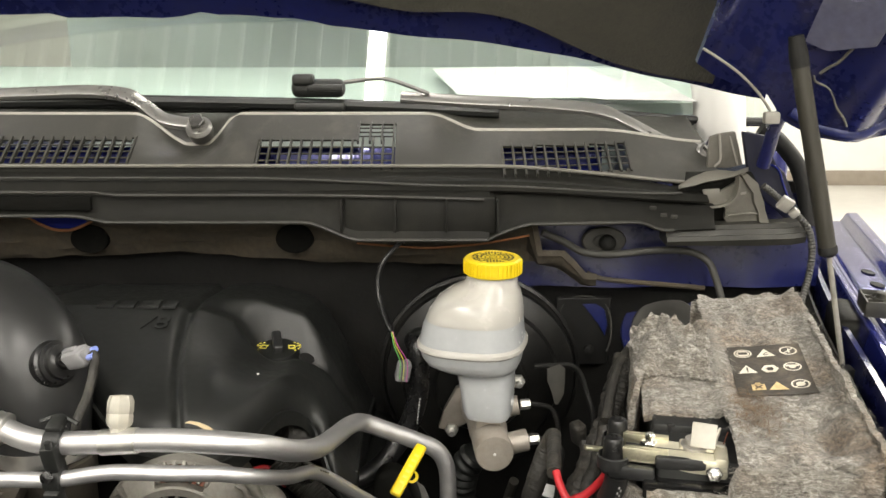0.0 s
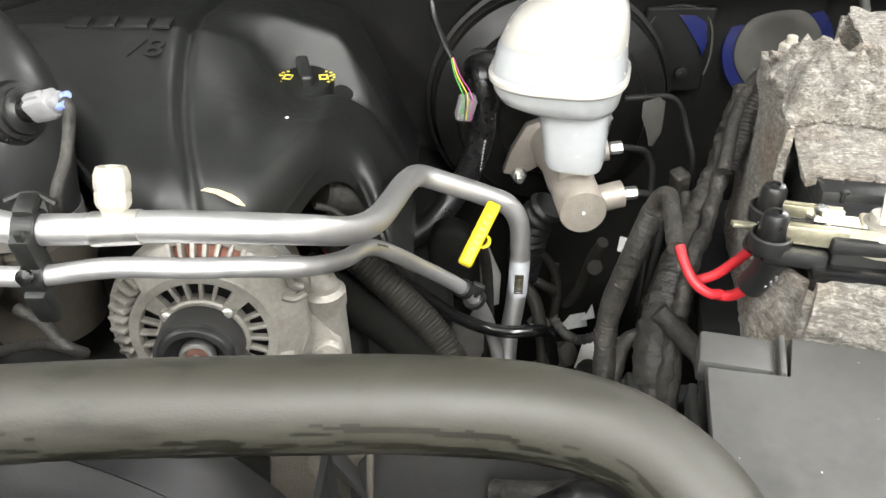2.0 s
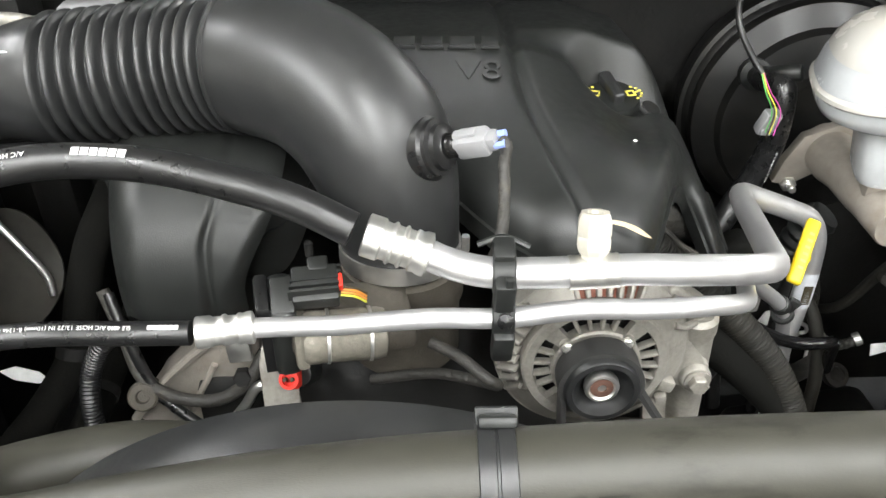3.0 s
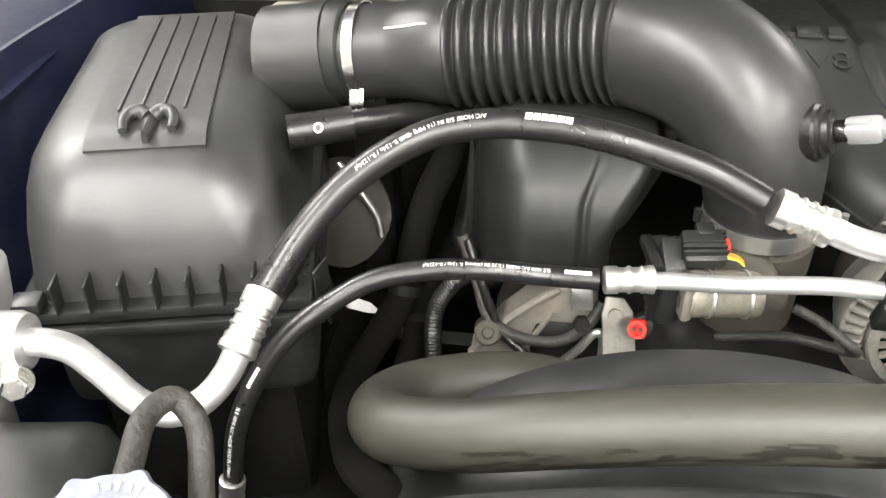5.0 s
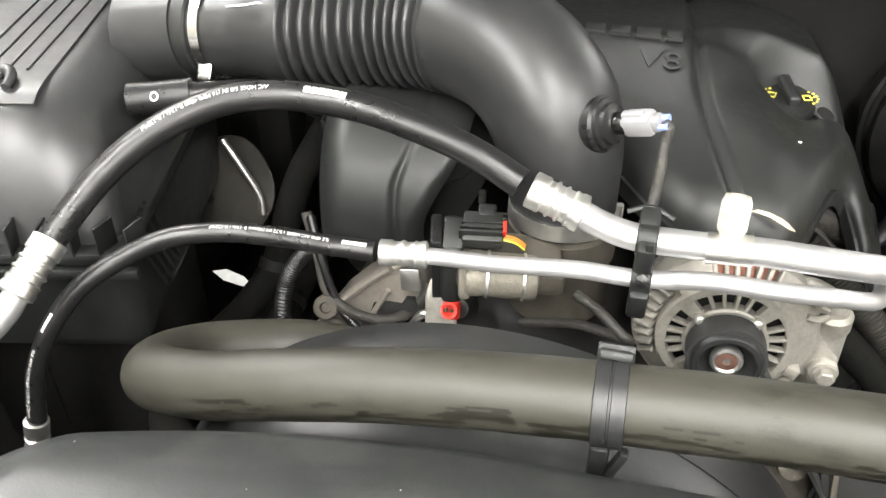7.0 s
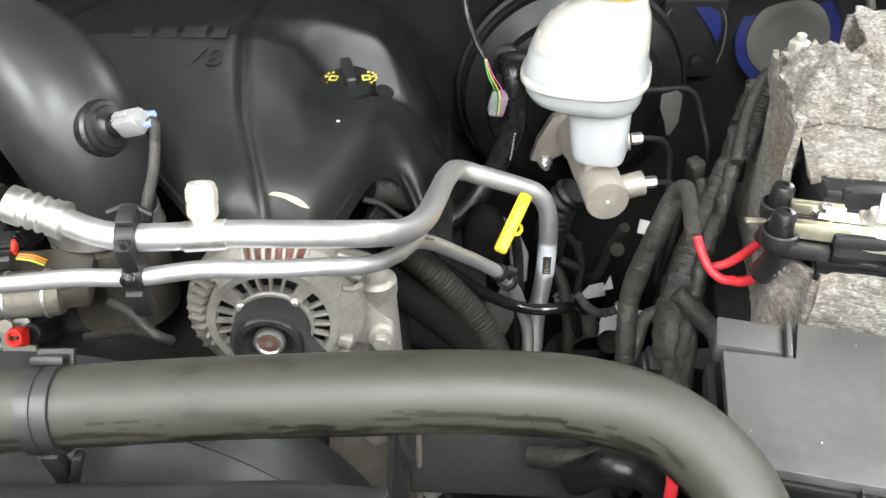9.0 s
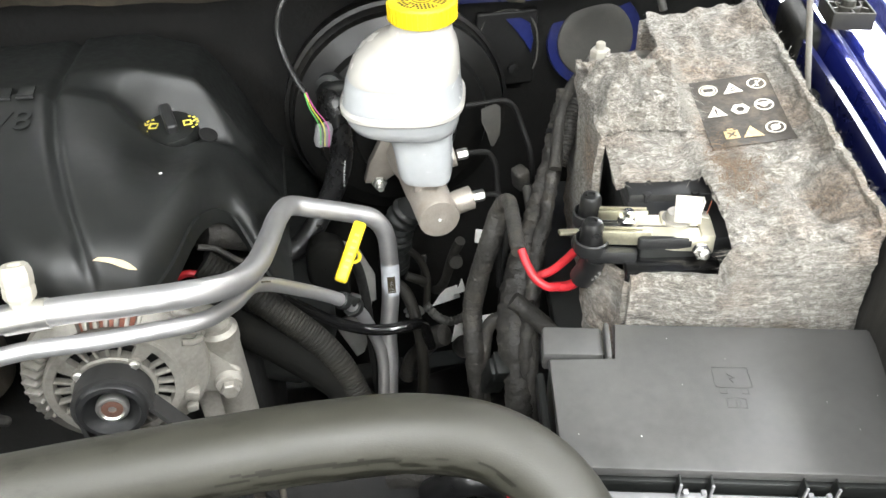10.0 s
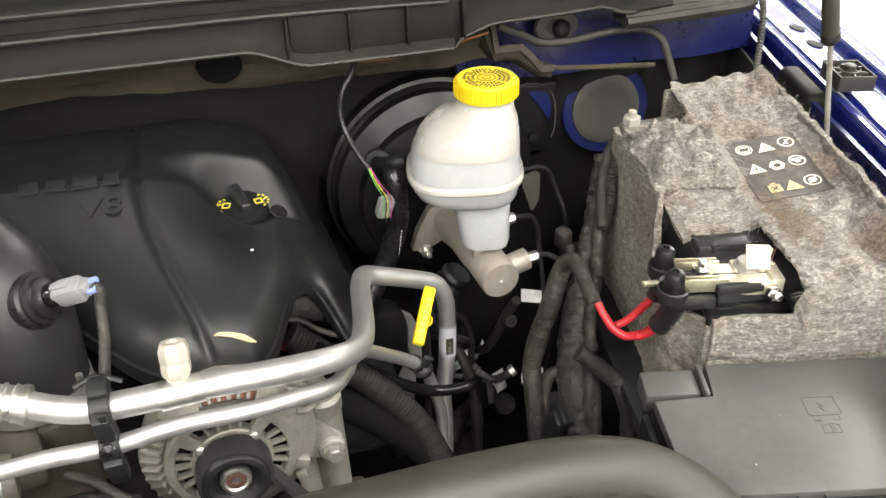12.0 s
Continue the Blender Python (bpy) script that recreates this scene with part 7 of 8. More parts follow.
part("ribbed_strand", tube(fine_line([(0.247, 0.972, 1.148), (0.228, 0.952, 1.140), (0.212, 0.936, 1.122), (0.202, 0.918, 1.098), (0.190, 0.905, 1.075)], 0.0011), lambda s: 0.0068 + 0.0006 * math.cos(s * 2 * math.pi * 30), 12, 1, False), TAPE, trunk, "slim ribbed conduit")
part("elbow", lumpy(join(box(0.016, 0.018, 0.030, pose(0.160, 0.944, 1.040, 12, -14, 20), 0.005, 3), tube([(0.166, 0.940, 1.032), (0.168, 0.930, 1.020), (0.166, 0.915, 1.010)], 0.0065, 12)), 0.0014, 110, 11.0), TAPE, trunk, "taped joint beside the booster")
for tx, ty, tz, tr in ((0.200, 0.940, 1.092, 0.0135), (0.128, 0.818, 0.948, 0.0195)):
    part("cable_tie", lathe([(tr, -0.0025), (tr + 0.001, -0.0025), (tr + 0.001, 0.0025), (tr, 0.0025)], aim((tx, ty, tz), (0.35, 0.55, 0.7)), 28, False), HOSE, trunk, "black cable tie")
part("loop", lumpy(tube(fine_line([(0.106, 0.752, 1.092), (0.110, 0.785, 1.096), (0.114, 0.820, 1.098), (0.112, 0.840, 1.078), (0.100, 0.836, 1.040), (0.090, 0.84, 0.995), (0.083, 0.84, 0.949), (0.082, 0.82, 0.90), (0.085, 0.81, 0.82)], 0.0016), lambda s: (0.0068 + 0.0036 * smooth01(0.16, 0.32, s)) * (1 + 0.03 * math.cos(s * 2 * math.pi * 80)) * wraps(s, 3), 16, 1, False), 0.0009, 95, 5.0), TAPE, trunk, "ribbed conduit loop")
part("side_branch", lumpy(tube([(0.112, 0.790, 1.003), (0.122, 0.784, 0.995), (0.136, 0.777, 0.982), (0.148, 0.770, 0.970), (0.156, 0.758, 0.950), (0.160, 0.745, 0.90)], lambda s: 0.0090 * wraps(s, 4), 14), 0.0014, 95, 6.0), TAPE, trunk)
part("lower_branch", lumpy(tube([(0.130, 0.805, 0.985), (0.132, 0.790, 0.955), (0.130, 0.772, 0.915), (0.127, 0.755, 0.85)], lambda s: 0.0080 * wraps(s, 5), 14), 0.0010, 95, 7.0), TAPE, trunk)
part("lower_branch", lumpy(tube([(0.124, 0.825, 0.950), (0.113, 0.830, 0.945), (0.101, 0.832, 0.936), (0.095, 0.828, 0.918), (0.091, 0.818, 0.893), (0.090, 0.81, 0.84)], lambda s: 0.0070 * wraps(s, 6), 14), 0.0010, 95, 8.0), TAPE, trunk)
part("connector", join(box(0.022, 0.02, 0.05, pose(0.098, 0.797, 0.893, 20, 8, 0), 0.003), box(0.014, 0.026, 0.022, pose(0.101, 0.790, 0.913, 20, 8, 0), 0.002)), BLACK, trunk, "black multi-pin connector")
for pts in ([(0.108, 0.752, 1.094), (0.110, 0.742, 1.087), (0.116, 0.730, 1.077), (0.126, 0.724, 1.071), (0.136, 0.727, 1.068)], [(0.122, 0.744, 1.068), (0.134, 0.741, 1.075), (0.146, 0.737, 1.090), (0.153, 0.731, 1.106), (0.156, 0.725, 1.122)], [(0.130, 0.731, 1.065), (0.142, 0.723, 1.069), (0.150, 0.715, 1.082), (0.155, 0.709, 1.098)], [(0.134, 0.739, 1.058), (0.146, 0.731, 1.064), (0.155, 0.721, 1.080), (0.158, 0.715, 1.094)]):
    part("red_cable", tube(pts, 0.0039, 12), RED, trunk, "red battery cable")
part("cable_boot", join(tube([(0.152, 0.728, 1.110), (0.153, 0.722, 1.124), (0.152, 0.712, 1.134)], 0.0075, 12), tube([(0.150, 0.711, 1.088), (0.1535, 0.704, 1.104), (0.154, 0.696, 1.124)], 0.0105, 14)), SATIN, trunk, "black printed heat-shrink boots")
part("boot_print", join(*[box(0.0012, 0.0004, 0.003, pose(0.1535 + 0.0022 * (k % 2), 0.6948 - 0.0030 * k, 1.098 + 0.0042 * k, 30), 0) for k in range(5)]), PRINTG, trunk, "grey marks on the boot")
solo("low_red_cable", tube([(0.036, 0.535, 1.095), (0.037, 0.522, 1.090), (0.040, 0.520, 1.075), (0.041, 0.520, 1.058), (0.042, 0.52, 1.0)], 0.0040, 10), RED, "red cable low behind the radiator hose", "cable")
clut = thing("lower_cables", "dark cables, pipes and fittings low in the bay", "cables", (0.04, 0.85, 0.70))
part("pipe", tube([(0.080, 0.885, 1.010), (0.075, 0.900, 0.981), (0.070, 0.930, 0.920), (0.066, 0.945, 0.897), (0.066, 0.975, 0.870)], 0.0055, 12), OLDRUB, clut, "dark steel pipe")
part("pipe_lug", lathe([(0.0075, -0.004), (0.0075, 0.004)], aim((0.076, 0.892, 0.978), (0, -1, 0.3)), 16), OLDRUB, clut)
part("hose", tube([(0.020, 0.935, 0.770), (0.029, 0.930, 0.805), (0.048, 0.930, 0.823), (0.061, 0.930, 0.835)], 0.0105, 14), TAPE, clut, "dusty hose stub")
part("hose_end", lathe([(0.0130, -0.008), (0.0140, 0.0), (0.0130, 0.010), (0.008, 0.012)], aim((0.061, 0.930, 0.835), (0.6, -0.5, 0.5)), 20), TAPE, clut)
part("elbow_pipe", tube(fine_line([(0.050, 0.950, 0.870), (0.063, 0.940, 0.856), (0.078, 0.940, 0.847), (0.096, 0.940, 0.852), (0.104, 0.942, 0.858)], 0.0018), lambda s: 0.0054 + 0.0006 * math.cos(s * 2 * math.pi * 12), 12, 1, False), GROMMET, clut, "grey ribbed elbow pipe")
part("elbow_nut", lathe([(0.0072, 0), (0.0078, 0.003), (0.0072, 0.007)], aim((0.098, 0.941, 0.853), (1, 0, 0.6)), 14), ALUDULL, clut, "bright nut")
part("clip", join(tube([(0.024, 0.948, 0.866), (0.030, 0.944, 0.876), (0.041, 0.945, 0.872), (0.045, 0.948, 0.860), (0.034, 0.950, 0.856)], 0.0022, 8), box(0.012, 0.004, 0.006, pose(0.030, 0.942, 0.864, 10, 20, 0), 0.001)), ALUDULL, clut, "bright wire clip")
part("bracket_arm", tube([(0.030, 0.962, 0.910), (0.040, 0.960, 0.905), (0.049, 0.962, 0.898), (0.052, 0.972, 0.886)], 0.0055, 12), OLDRUB, clut)
part("stay", box(0.006, 0.003, 0.046, pose(0.056, 1.0, 0.884, 0, 4), 0.001), GROMMET, clut, "dull metal stay")
part("low_fitting", lathe([(0.013, 0), (0.014, 0.003), (0.014, 0.010), (0.009, 0.012), (0.009, 0.008), (0.0, 0.008)], aim((0.094, 0.950, 0.790), (0.1, -0.6, 0.8)), 24), TAPE, clut, "round dusty fitting")
part("frame_rail", lumpy(box(0.20, 0.09, 0.10, pose(0.10, 0.985, 0.640, 6, 0, 12), 0.02, 4), 0.003, 40, 3.0), DARK, clut, "grimy frame rail")
for pts, r in (([(0.010, 0.925, 0.935), (0.022, 0.915, 0.925), (0.030, 0.900, 0.900), (0.034, 0.885, 0.86), (0.03, 0.87, 0.78)], 0.007), ([(0.030, 0.98, 0.94), (0.046, 0.975, 0.925), (0.055, 0.97, 0.90), (0.052, 0.96, 0.85)], 0.0045)):
    part("cable", tube(pts, r, 10, 6), OLDRUB, clut)

solo("breather_fitting", join(tube([(-0.176, 0.868, 1.074), (-0.160, 0.878, 1.066), (-0.140, 0.888, 1.052), (-0.118, 0.90, 1.035)], 0.0165, 20), tube([(-0.178, 0.846, 1.074), (-0.162, 0.850, 1.066), (-0.145, 0.850, 1.050), (-0.125, 0.852, 1.036)], 0.003, 8)), TAPE, "dusty black fitting under the cover's arch", "fitting")
solo("red_wire", tube([(-0.212, 0.838, 1.045), (-0.201, 0.835, 1.050), (-0.189, 0.835, 1.053), (-0.176, 0.836, 1.045), (-0.168, 0.84, 1.03)], 0.0036, 10), RED, "short red wire under the engine cover", "wire")
solo("black_housing", join(prism([(-0.021, -0.046), (0.021, -0.046), (0.024, 0.010), (0.018, 0.032), (0.0, 0.042), (-0.018, 0.034), (-0.023, 0.012)], 0.030, Matrix.Translation((-0.060, 0.945, 0.965)) @ pose(0, 0, 0, 90), 0.008, 3), lathe([(0.0015, 0), (0.0012, 0.0012)], aim((-0.064, 0.9145, 0.972), (0, -1, 0.3)), 8)), FLATBLACK, "rounded black housing behind the dipstick", "housing")
# ---- battery in its felt jacket ----
BF = pose(0.174, 0.671, 0, 0, 0, -9.8)


def bl(u, v, z):
    return BF @ Vector((u, v, z))


batt = thing("battery", "black car battery with a pale fused terminal", "battery", bl(0.09, 0.16, 0.975))
part("case", box(0.162, 0.310, 0.166, BF @ pose(0.090, 0.166, 1.056), 0.004, 2), BLACK, batt)
part("case_lid", join(box(0.166, 0.314, 0.012, BF @ pose(0.090, 0.166, 1.141), 0.003), box(0.072, 0.045, 0.014, BF @ pose(0.044, 0.083, 1.147), 0.002)), SATIN, batt, "dark lid")
for su in (0.022, 0.062):
    part("slot", join(box(0.0028, 0.003, 0.012, BF @ pose(su, 0.0602, 1.147), 0.0006), box(0.007, 0.005, 0.003, BF @ pose(su + 0.001, 0.0620, 1.1535, 0, 0, 20), 0.001)), RUBSTUD, batt, "black moulded slot")
part("lid_step", join(box(0.076, 0.030, 0.010, BF @ pose(0.035, 0.012, 1.122, 8), 0.003), box(0.076, 0.006, 0.020, BF @ pose(0.035, 0.000, 1.112), 0.002)), GLOSSBLACK, batt)
part("carrier", box(0.26, 0.40, 0.02, BF @ pose(0.09, 0.16, 0.965), 0.006), BLACK, batt, "black battery tray")
part("carrier_post", box(0.10, 0.10, 0.28, BF @ pose(0.12, 0.2, 0.82), 0.02), DARK, batt)

jacket = thing("battery_jacket", "frayed grey felt thermal jacket round the battery", "battery jacket", bl(0.09, 0.16, 0.98))


def fuzz(u, v, k, big=0.004, small=0.0016):
    return 0.55 * big * noise.noise((u * 40, v * 40, k)) + small * noise.noise((u * 130, v * 130, k + 7))


def felt(name, fn, nu, nv, keep=None, thick=0.006):
    bm = bmesh.new()
    vs = [[bm.verts.new(fn(i / nu, j / nv)) for i in range(nu + 1)] for j in range(nv + 1)]
    for j in range(nv):
        for i in range(nu):
            if keep is None or keep((i + 0.5) / nu, (j + 0.5) / nv):
                bm.faces.new((vs[j][i], vs[j][i + 1], vs[j + 1][i + 1], vs[j + 1][i]))
    bmesh.ops.delete(bm, geom=[v for v in bm.verts if not v.link_faces], context="VERTS")
    bmesh.ops.recalc_face_normals(bm, faces=bm.faces)
    bmesh.ops.solidify(bm, geom=bm.faces[:], thickness=thick)
    return part(name, bm, FELT, jacket, angle=70)


def top_z(u, v):
    z = 1.164 + 0.150 * max(0.0, v - 0.125) + 0.12 * (u - 0.105) + fuzz(u, v, 1.0)
    # ragged ridge along the outer edge, rounded front edge
    z += 0.006 * math.exp(-(((u - 0.178) / 0.010) ** 2)) * (0.7 + 0.6 * noise.noise((v * 30, 4, 2)))
    z -= 0.018 * math.exp(-(((u - 0.150) / 0.012) ** 2) - (((v - 0.035) / 0.030) ** 2))
    z -= 0.005 * smooth01(0.01, -0.015, v)
    # a wrinkle between the flap and the main sheet
    z += 0.005 * math.exp(-(((u - 0.076 - 0.01 * noise.noise((v * 20, 1, 1))) / 0.010) ** 2))
    z += 0.006 * noise.noise((u * 55, v * 55, 21)) * (0.4 + smooth01(0.07, 0.12, u))
    a, b = sticker_share(u, v)
    flat_in = smooth01(-0.10, 0.05, a) * smooth01(1.10, 0.95, a) * smooth01(-0.08, 0.04, b) * smooth01(1.08, 0.96, b)
    z += (sticker_level(u, v) - 0.0018 - z) * flat_in
    if u < 0.070:
        low = 1.158 + 0.017 * smooth01(0.08, 0.2, v) + 0.5 * fuzz(u, v, 1.0)
        low += 0.003 * noise.noise((u * 40, v * 18, 9)) + 0.003 * smooth01(0.19, 0.25, v) * noise.noise((u * 60, v * 40, 3)) - 0.006 * smooth01(0.012, 0.0, u)
        z = low + (z - low) * smooth01(0.058, 0.070, u)
    return z


STICKER_AT = [Vector((0.0905, 0.114)), Vector((0.162, 0.114)), Vector((0.0905, 0.212)), Vector((0.162, 0.212))]


def sticker_uv(a, b):
    lo, hi = STICKER_AT[0].lerp(STICKER_AT[1], a), STICKER_AT[2].lerp(STICKER_AT[3], a)
    return lo.lerp(hi, b)


def sticker_share(u, v):
    return (u - 0.0905) / 0.0715, (v - 0.114) / 0.098


def sticker_level(u, v):
    return 1.1655 + 0.16 * max(0.0, v - 0.128) + 0.13 * (u - 0.105) + 0.2 * fuzz(u, v, 1.0, 0.004, 0.0)


def front_v(u):
    """How far the front of the jacket bulges out."""
    return -0.005 - 0.015 * smooth01(0.005, 0.07, u)


def top_keep(a, b):
    u, v = 0.180 * a, -0.02 + 0.357 * b
    e = 0.003 * noise.noise((u * 90, v * 90, 11))
    if v < front_v(u) + 0.002:
        return False
    if u > 0.072 + e:
        return True
    return 0.080 + e < v < 0.272 + 1.2 * e


felt("top_sheet", lambda a, b: bl(0.180 * a, -0.02 + 0.357 * b, top_z(0.180 * a, -0.02 + 0.357 * b)), 84, 158, top_keep)


def front_sheet(a, b):
    u = 0.180 * a
    hi = 1.120 + 0.010 * smooth01(0.0, 0.066, u) + smooth01(0.067, 0.073, u) * (top_z(0.074 + 0.9 * max(0.0, u - 0.074), 0.0) - 1.134) + fuzz(u, 0, 5, 0.002)
    z = 0.975 + (hi - 0.975) * b
    return bl(u, front_v(u) + fuzz(u * 0.5, z * 2, 6, 0.003, 0.0012) + 0.005 * smooth01(0.93, 1.0, b), z)


felt("front_sheet", front_sheet, 90, 70)
felt("right_sheet", lambda a, b: bl(0.183 - 0.016 * (1 - b) + fuzz(a * 0.3, b * 0.2, 8, 0.004, 0.002) - 0.004 * smooth01(0.9, 1.0, b), -0.018 + 0.355 * a, 0.975 + (0.204 + 0.028 * a + 0.002 * noise.noise((a * 14, 3, 5)) + 0.0015 * noise.noise((a * 60, 1, 5))) * b), 150, 60)
felt("back_sheet", lambda a, b: bl(0.066 + 0.112 * a, 0.334 + fuzz(a * 0.1, b * 0.2, 3), 0.975 + 0.214 * b), 40, 50)


def left_sheet(a, b):
    v = -0.006 + 0.296 * a
    hi = 1.166 - 0.066 * smooth01(0.145, 0.090, v) + 0.012 * smooth01(0.06, 0.02, v) + fuzz(v, 0, 2, 0.004)
    z = 0.975 + (hi - 0.975) * b
    return bl(0.001 - 0.024 * smooth01(0.15, 0.06, v) * smooth01(0.004, 0.05, v) * (0.4 + 0.6 * b) + fuzz(v, z, 4, 0.005, 0.002), v, z)


felt("left_sheet", left_sheet, 100, 60)


def tuft(a, b):
    """A torn, folded-over scrap of felt with diagonal wrinkles."""
    u, v = -0.006 + 0.082 * a + 0.012 * noise.noise((b * 4, 1, 1)), 0.138 + 0.117 * b + 0.016 * noise.noise((a * 4, 2, 2))
    rim = smooth01(0, 0.15, a) * smooth01(1, 0.85, a) * smooth01(0, 0.12, b) * smooth01(1, 0.55, b)
    fold = math.sqrt(noise.noise((a * 2.2 + b * 4.5, b * 3 - a * 2, 3)) ** 2 + 0.004) + 0.3 * math.sqrt(noise.noise((a * 5 + b * 9, b * 6 - a * 5, 8)) ** 2 + 0.004)
    return bl(u, v, 1.170 + 0.10 * max(0.0, v - 0.15) + rim * (0.008 + 0.006 * math.sin(3.1 * a) * math.sin(3.1 * b) + 0.046 * fold) + 0.003 * noise.noise((a * 21, b * 21, 6)))


felt("torn_tuft", tuft, 70, 64)
rf = random.Random(11)
fib = bmesh.new()


def strand(p, n, along, size, width, curl=0.0012):
    """One loose fibre lying on the felt."""
    along = (along - n * along.dot(n) * 0.75).normalized()
    side = along.cross(n).normalized()
    w = BF.to_3x3() @ (side * width)
    bend = side * rf.uniform(-0.25, 0.25) * size
    q = [BF @ (p + along * size * t + bend * t * t + n * (curl * math.sin(3 * t) + 0.0004)) for t in (0, 0.33, 0.66, 1.0)]
    pr = [(fib.verts.new(x - w), fib.verts.new(x + w)) for x in q[:3]]
    tip = fib.verts.new(q[3])
    fib.faces.new((pr[0][0], pr[0][1], pr[1][1], pr[1][0]))
    fib.faces.new((pr[1][0], pr[1][1], pr[2][1], pr[2][0]))
    fib.faces.new((pr[2][0], pr[2][1], tip))


def anyway():
    return Vector((rf.gauss(0, 1), rf.gauss(0, 1), rf.gauss(0, 1)))


for k in range(7500):
    mode = rf.random()
    if mode < 0.34:
        u, v = rf.uniform(0.0, 0.170), rf.uniform(0.01, 0.33)
        if (u < 0.07 and not 0.076 < v < 0.27) or (u > 0.085 and 0.105 < v < 0.218):
            continue
        strand(Vector((u, v, top_z(u, v))), Vector((0, 0, 1)), anyway() + Vector((0.6, -0.9, 0)), rf.uniform(0.005, 0.014), rf.uniform(0.0001, 0.00025), 0.0018)
    elif mode < 0.52:
        v = rf.uniform(0, 0.335)
        strand(Vector((rf.uniform(0.170, 0.184), v, 1.182 + 0.08 * v + rf.uniform(-0.010, 0.003))), Vector((0.5, 0, 0.8)), anyway() + Vector((0, -0.8, 0.2)), rf.uniform(0.004, 0.010), rf.uniform(0.0001, 0.0002), 0.0014)
    elif mode < 0.80:
        u = rf.uniform(0.01, 0.155)
        strand(Vector((u, front_v(u) - 0.0015, rf.uniform(1.03, 1.115 if u < 0.07 else 1.160))), Vector((0, -1, 0.1)), Vector((rf.choice((-1, 1)) * 2.2, 0, rf.gauss(0, 0.5))), rf.uniform(0.008, 0.022), rf.uniform(0.0001, 0.00022), 0.0010)
    elif mode < 0.90:
        v = rf.uniform(0.0, 0.28)
        strand(Vector((-0.006, v, rf.uniform(1.02, 1.09 if v < 0.1 else 1.16))), Vector((-1, 0, 0.2)), anyway() + Vector((0, 0, 1.5)), rf.uniform(0.006, 0.016), rf.uniform(0.0001, 0.0002), 0.0015)
    else:
        a, b = rf.random(), rf.random()
        strand(Vector((0.0 + 0.075 * a, 0.145 + 0.105 * b, 1.174 + 0.010 * b + 0.018 * math.sin(3.1 * a) * math.sin(3.1 * b))), Vector((0, -0.2, 1)), Vector((1.3 + rf.gauss(0, 0.35), -0.9 + rf.gauss(0, 0.35), rf.gauss(0, 0.1))), rf.uniform(0.010, 0.030), rf.uniform(0.00012, 0.0003), 0.0015)
part("loose_fluff", fib, FIBRE, jacket, "loose grey fibres", kind="stuff")
fib = bmesh.new()
for k in range(850):
    u, v = rf.gauss(0.094, 0.014), rf.gauss(0.080, 0.026)
    if 0.02 < v < 0.30 and u > 0.078:
        strand(Vector((u, v, top_z(u, v) + rf.uniform(0.0, 0.003))), Vector((0, 0, 1)), anyway() + Vector((0.5, -0.8, 0)), rf.uniform(0.004, 0.013), rf.uniform(0.00012, 0.0003), 0.0015)
part("stained_fluff", fib, RUSTFIBRE, jacket, "rust-stained torn fibres", kind="stuff")

st = thing("warning_sticker", "black battery warning sticker with cream symbols", "sticker", bl(0.125, 0.175, 1.18))


def sticker_point(a, b, lift=0.0):
    u, v = sticker_uv(a, b)
    return bl(u, v, sticker_level(u, v) + lift)


part("sheet", sheet(lambda a, b: sticker_point(a, b), 30, 40, 0.0006), STICKER, st)


def icon(bm, a, b):
    """Lays a flat sign of unit height onto the sticker."""
    for v in bm.verts:
        v.co = sticker_point(a + v.co.x * 0.245, b + v.co.y * 0.165, 0.0007)
    return bm


def disc(r0, r1, n=28):
    return lathe([(r0, 0), (r1, 0)], I4, n, False)


def flat(poly):
    bm = bmesh.new()
    bm.faces.new([bm.verts.new((x, y, 0)) for x, y in poly])
    return bm


def flat_bar(w, h, x=0, y=0, turn=0):
    return move(flat([(-w / 2, -h / 2), (w / 2, -h / 2), (w / 2, h / 2), (-w / 2, h / 2)]), pose(x, y, 0, 0, 0, turn))


TRI = [(-0.52, -0.45), (0.52, -0.45), (0.0, 0.5)]
signs = [(0.2, 0.84, join(disc(0.42, 0.5), disc(0.0, 0.36)), ICON), (0.5, 0.83, flat(TRI), ICON), (0.82, 0.85, join(disc(0.40, 0.5), flat_bar(0.9, 0.09, turn=45), flat_bar(0.10, 0.5, 0.02)), ICON), (0.2, 0.52, flat(TRI), ICON), (0.5, 0.51, disc(0.22, 0.48, 6), ICON), (0.8, 0.53, join(disc(0.40, 0.5), disc(0.0, 0.20), flat_bar(0.7, 0.2, 0, 0.12)), ICON), (0.28, 0.17, join(flat_bar(0.7, 0.7), flat_bar(0.3, 0.14, 0, 0.45)), ICONY), (0.53, 0.18, flat(TRI), ICONY), (0.82, 0.20, join(disc(0.40, 0.5), flat_bar(0.9, 0.09, turn=45), disc(0.0, 0.24)), ICON)]
for a, b, bm, mt in signs:
    part("sign", icon(bm, a, b), mt, st, "printed warning symbol")
for a, b, bm in ((0.2, 0.52, join(flat_bar(0.10, 0.42, 0, -0.02), flat_bar(0.10, 0.10, 0, -0.34))), (0.2, 0.84, flat_bar(0.52, 0.30)), (0.28, 0.17, join(flat_bar(0.55, 0.10, turn=45), flat_bar(0.55, 0.10, turn=-45))), (0.5, 0.83, join(flat_bar(0.30, 0.10, 0, -0.25), flat_bar(0.24, 0.08, 0.02, -0.05, 30)))):
    for v in bm.verts:
        v.co = sticker_point(a + v.co.x * 0.245, b + v.co.y * 0.165, 0.0010)
    part("sign_detail", bm, STICKER, st)

term = thing("battery_terminal", "pale metal battery clamp with fusible links", "battery terminal", bl(0.02, 0.02, 1.13))
CT = BF @ pose(0.003, 0.006, -0.002, 0, 0, -5)
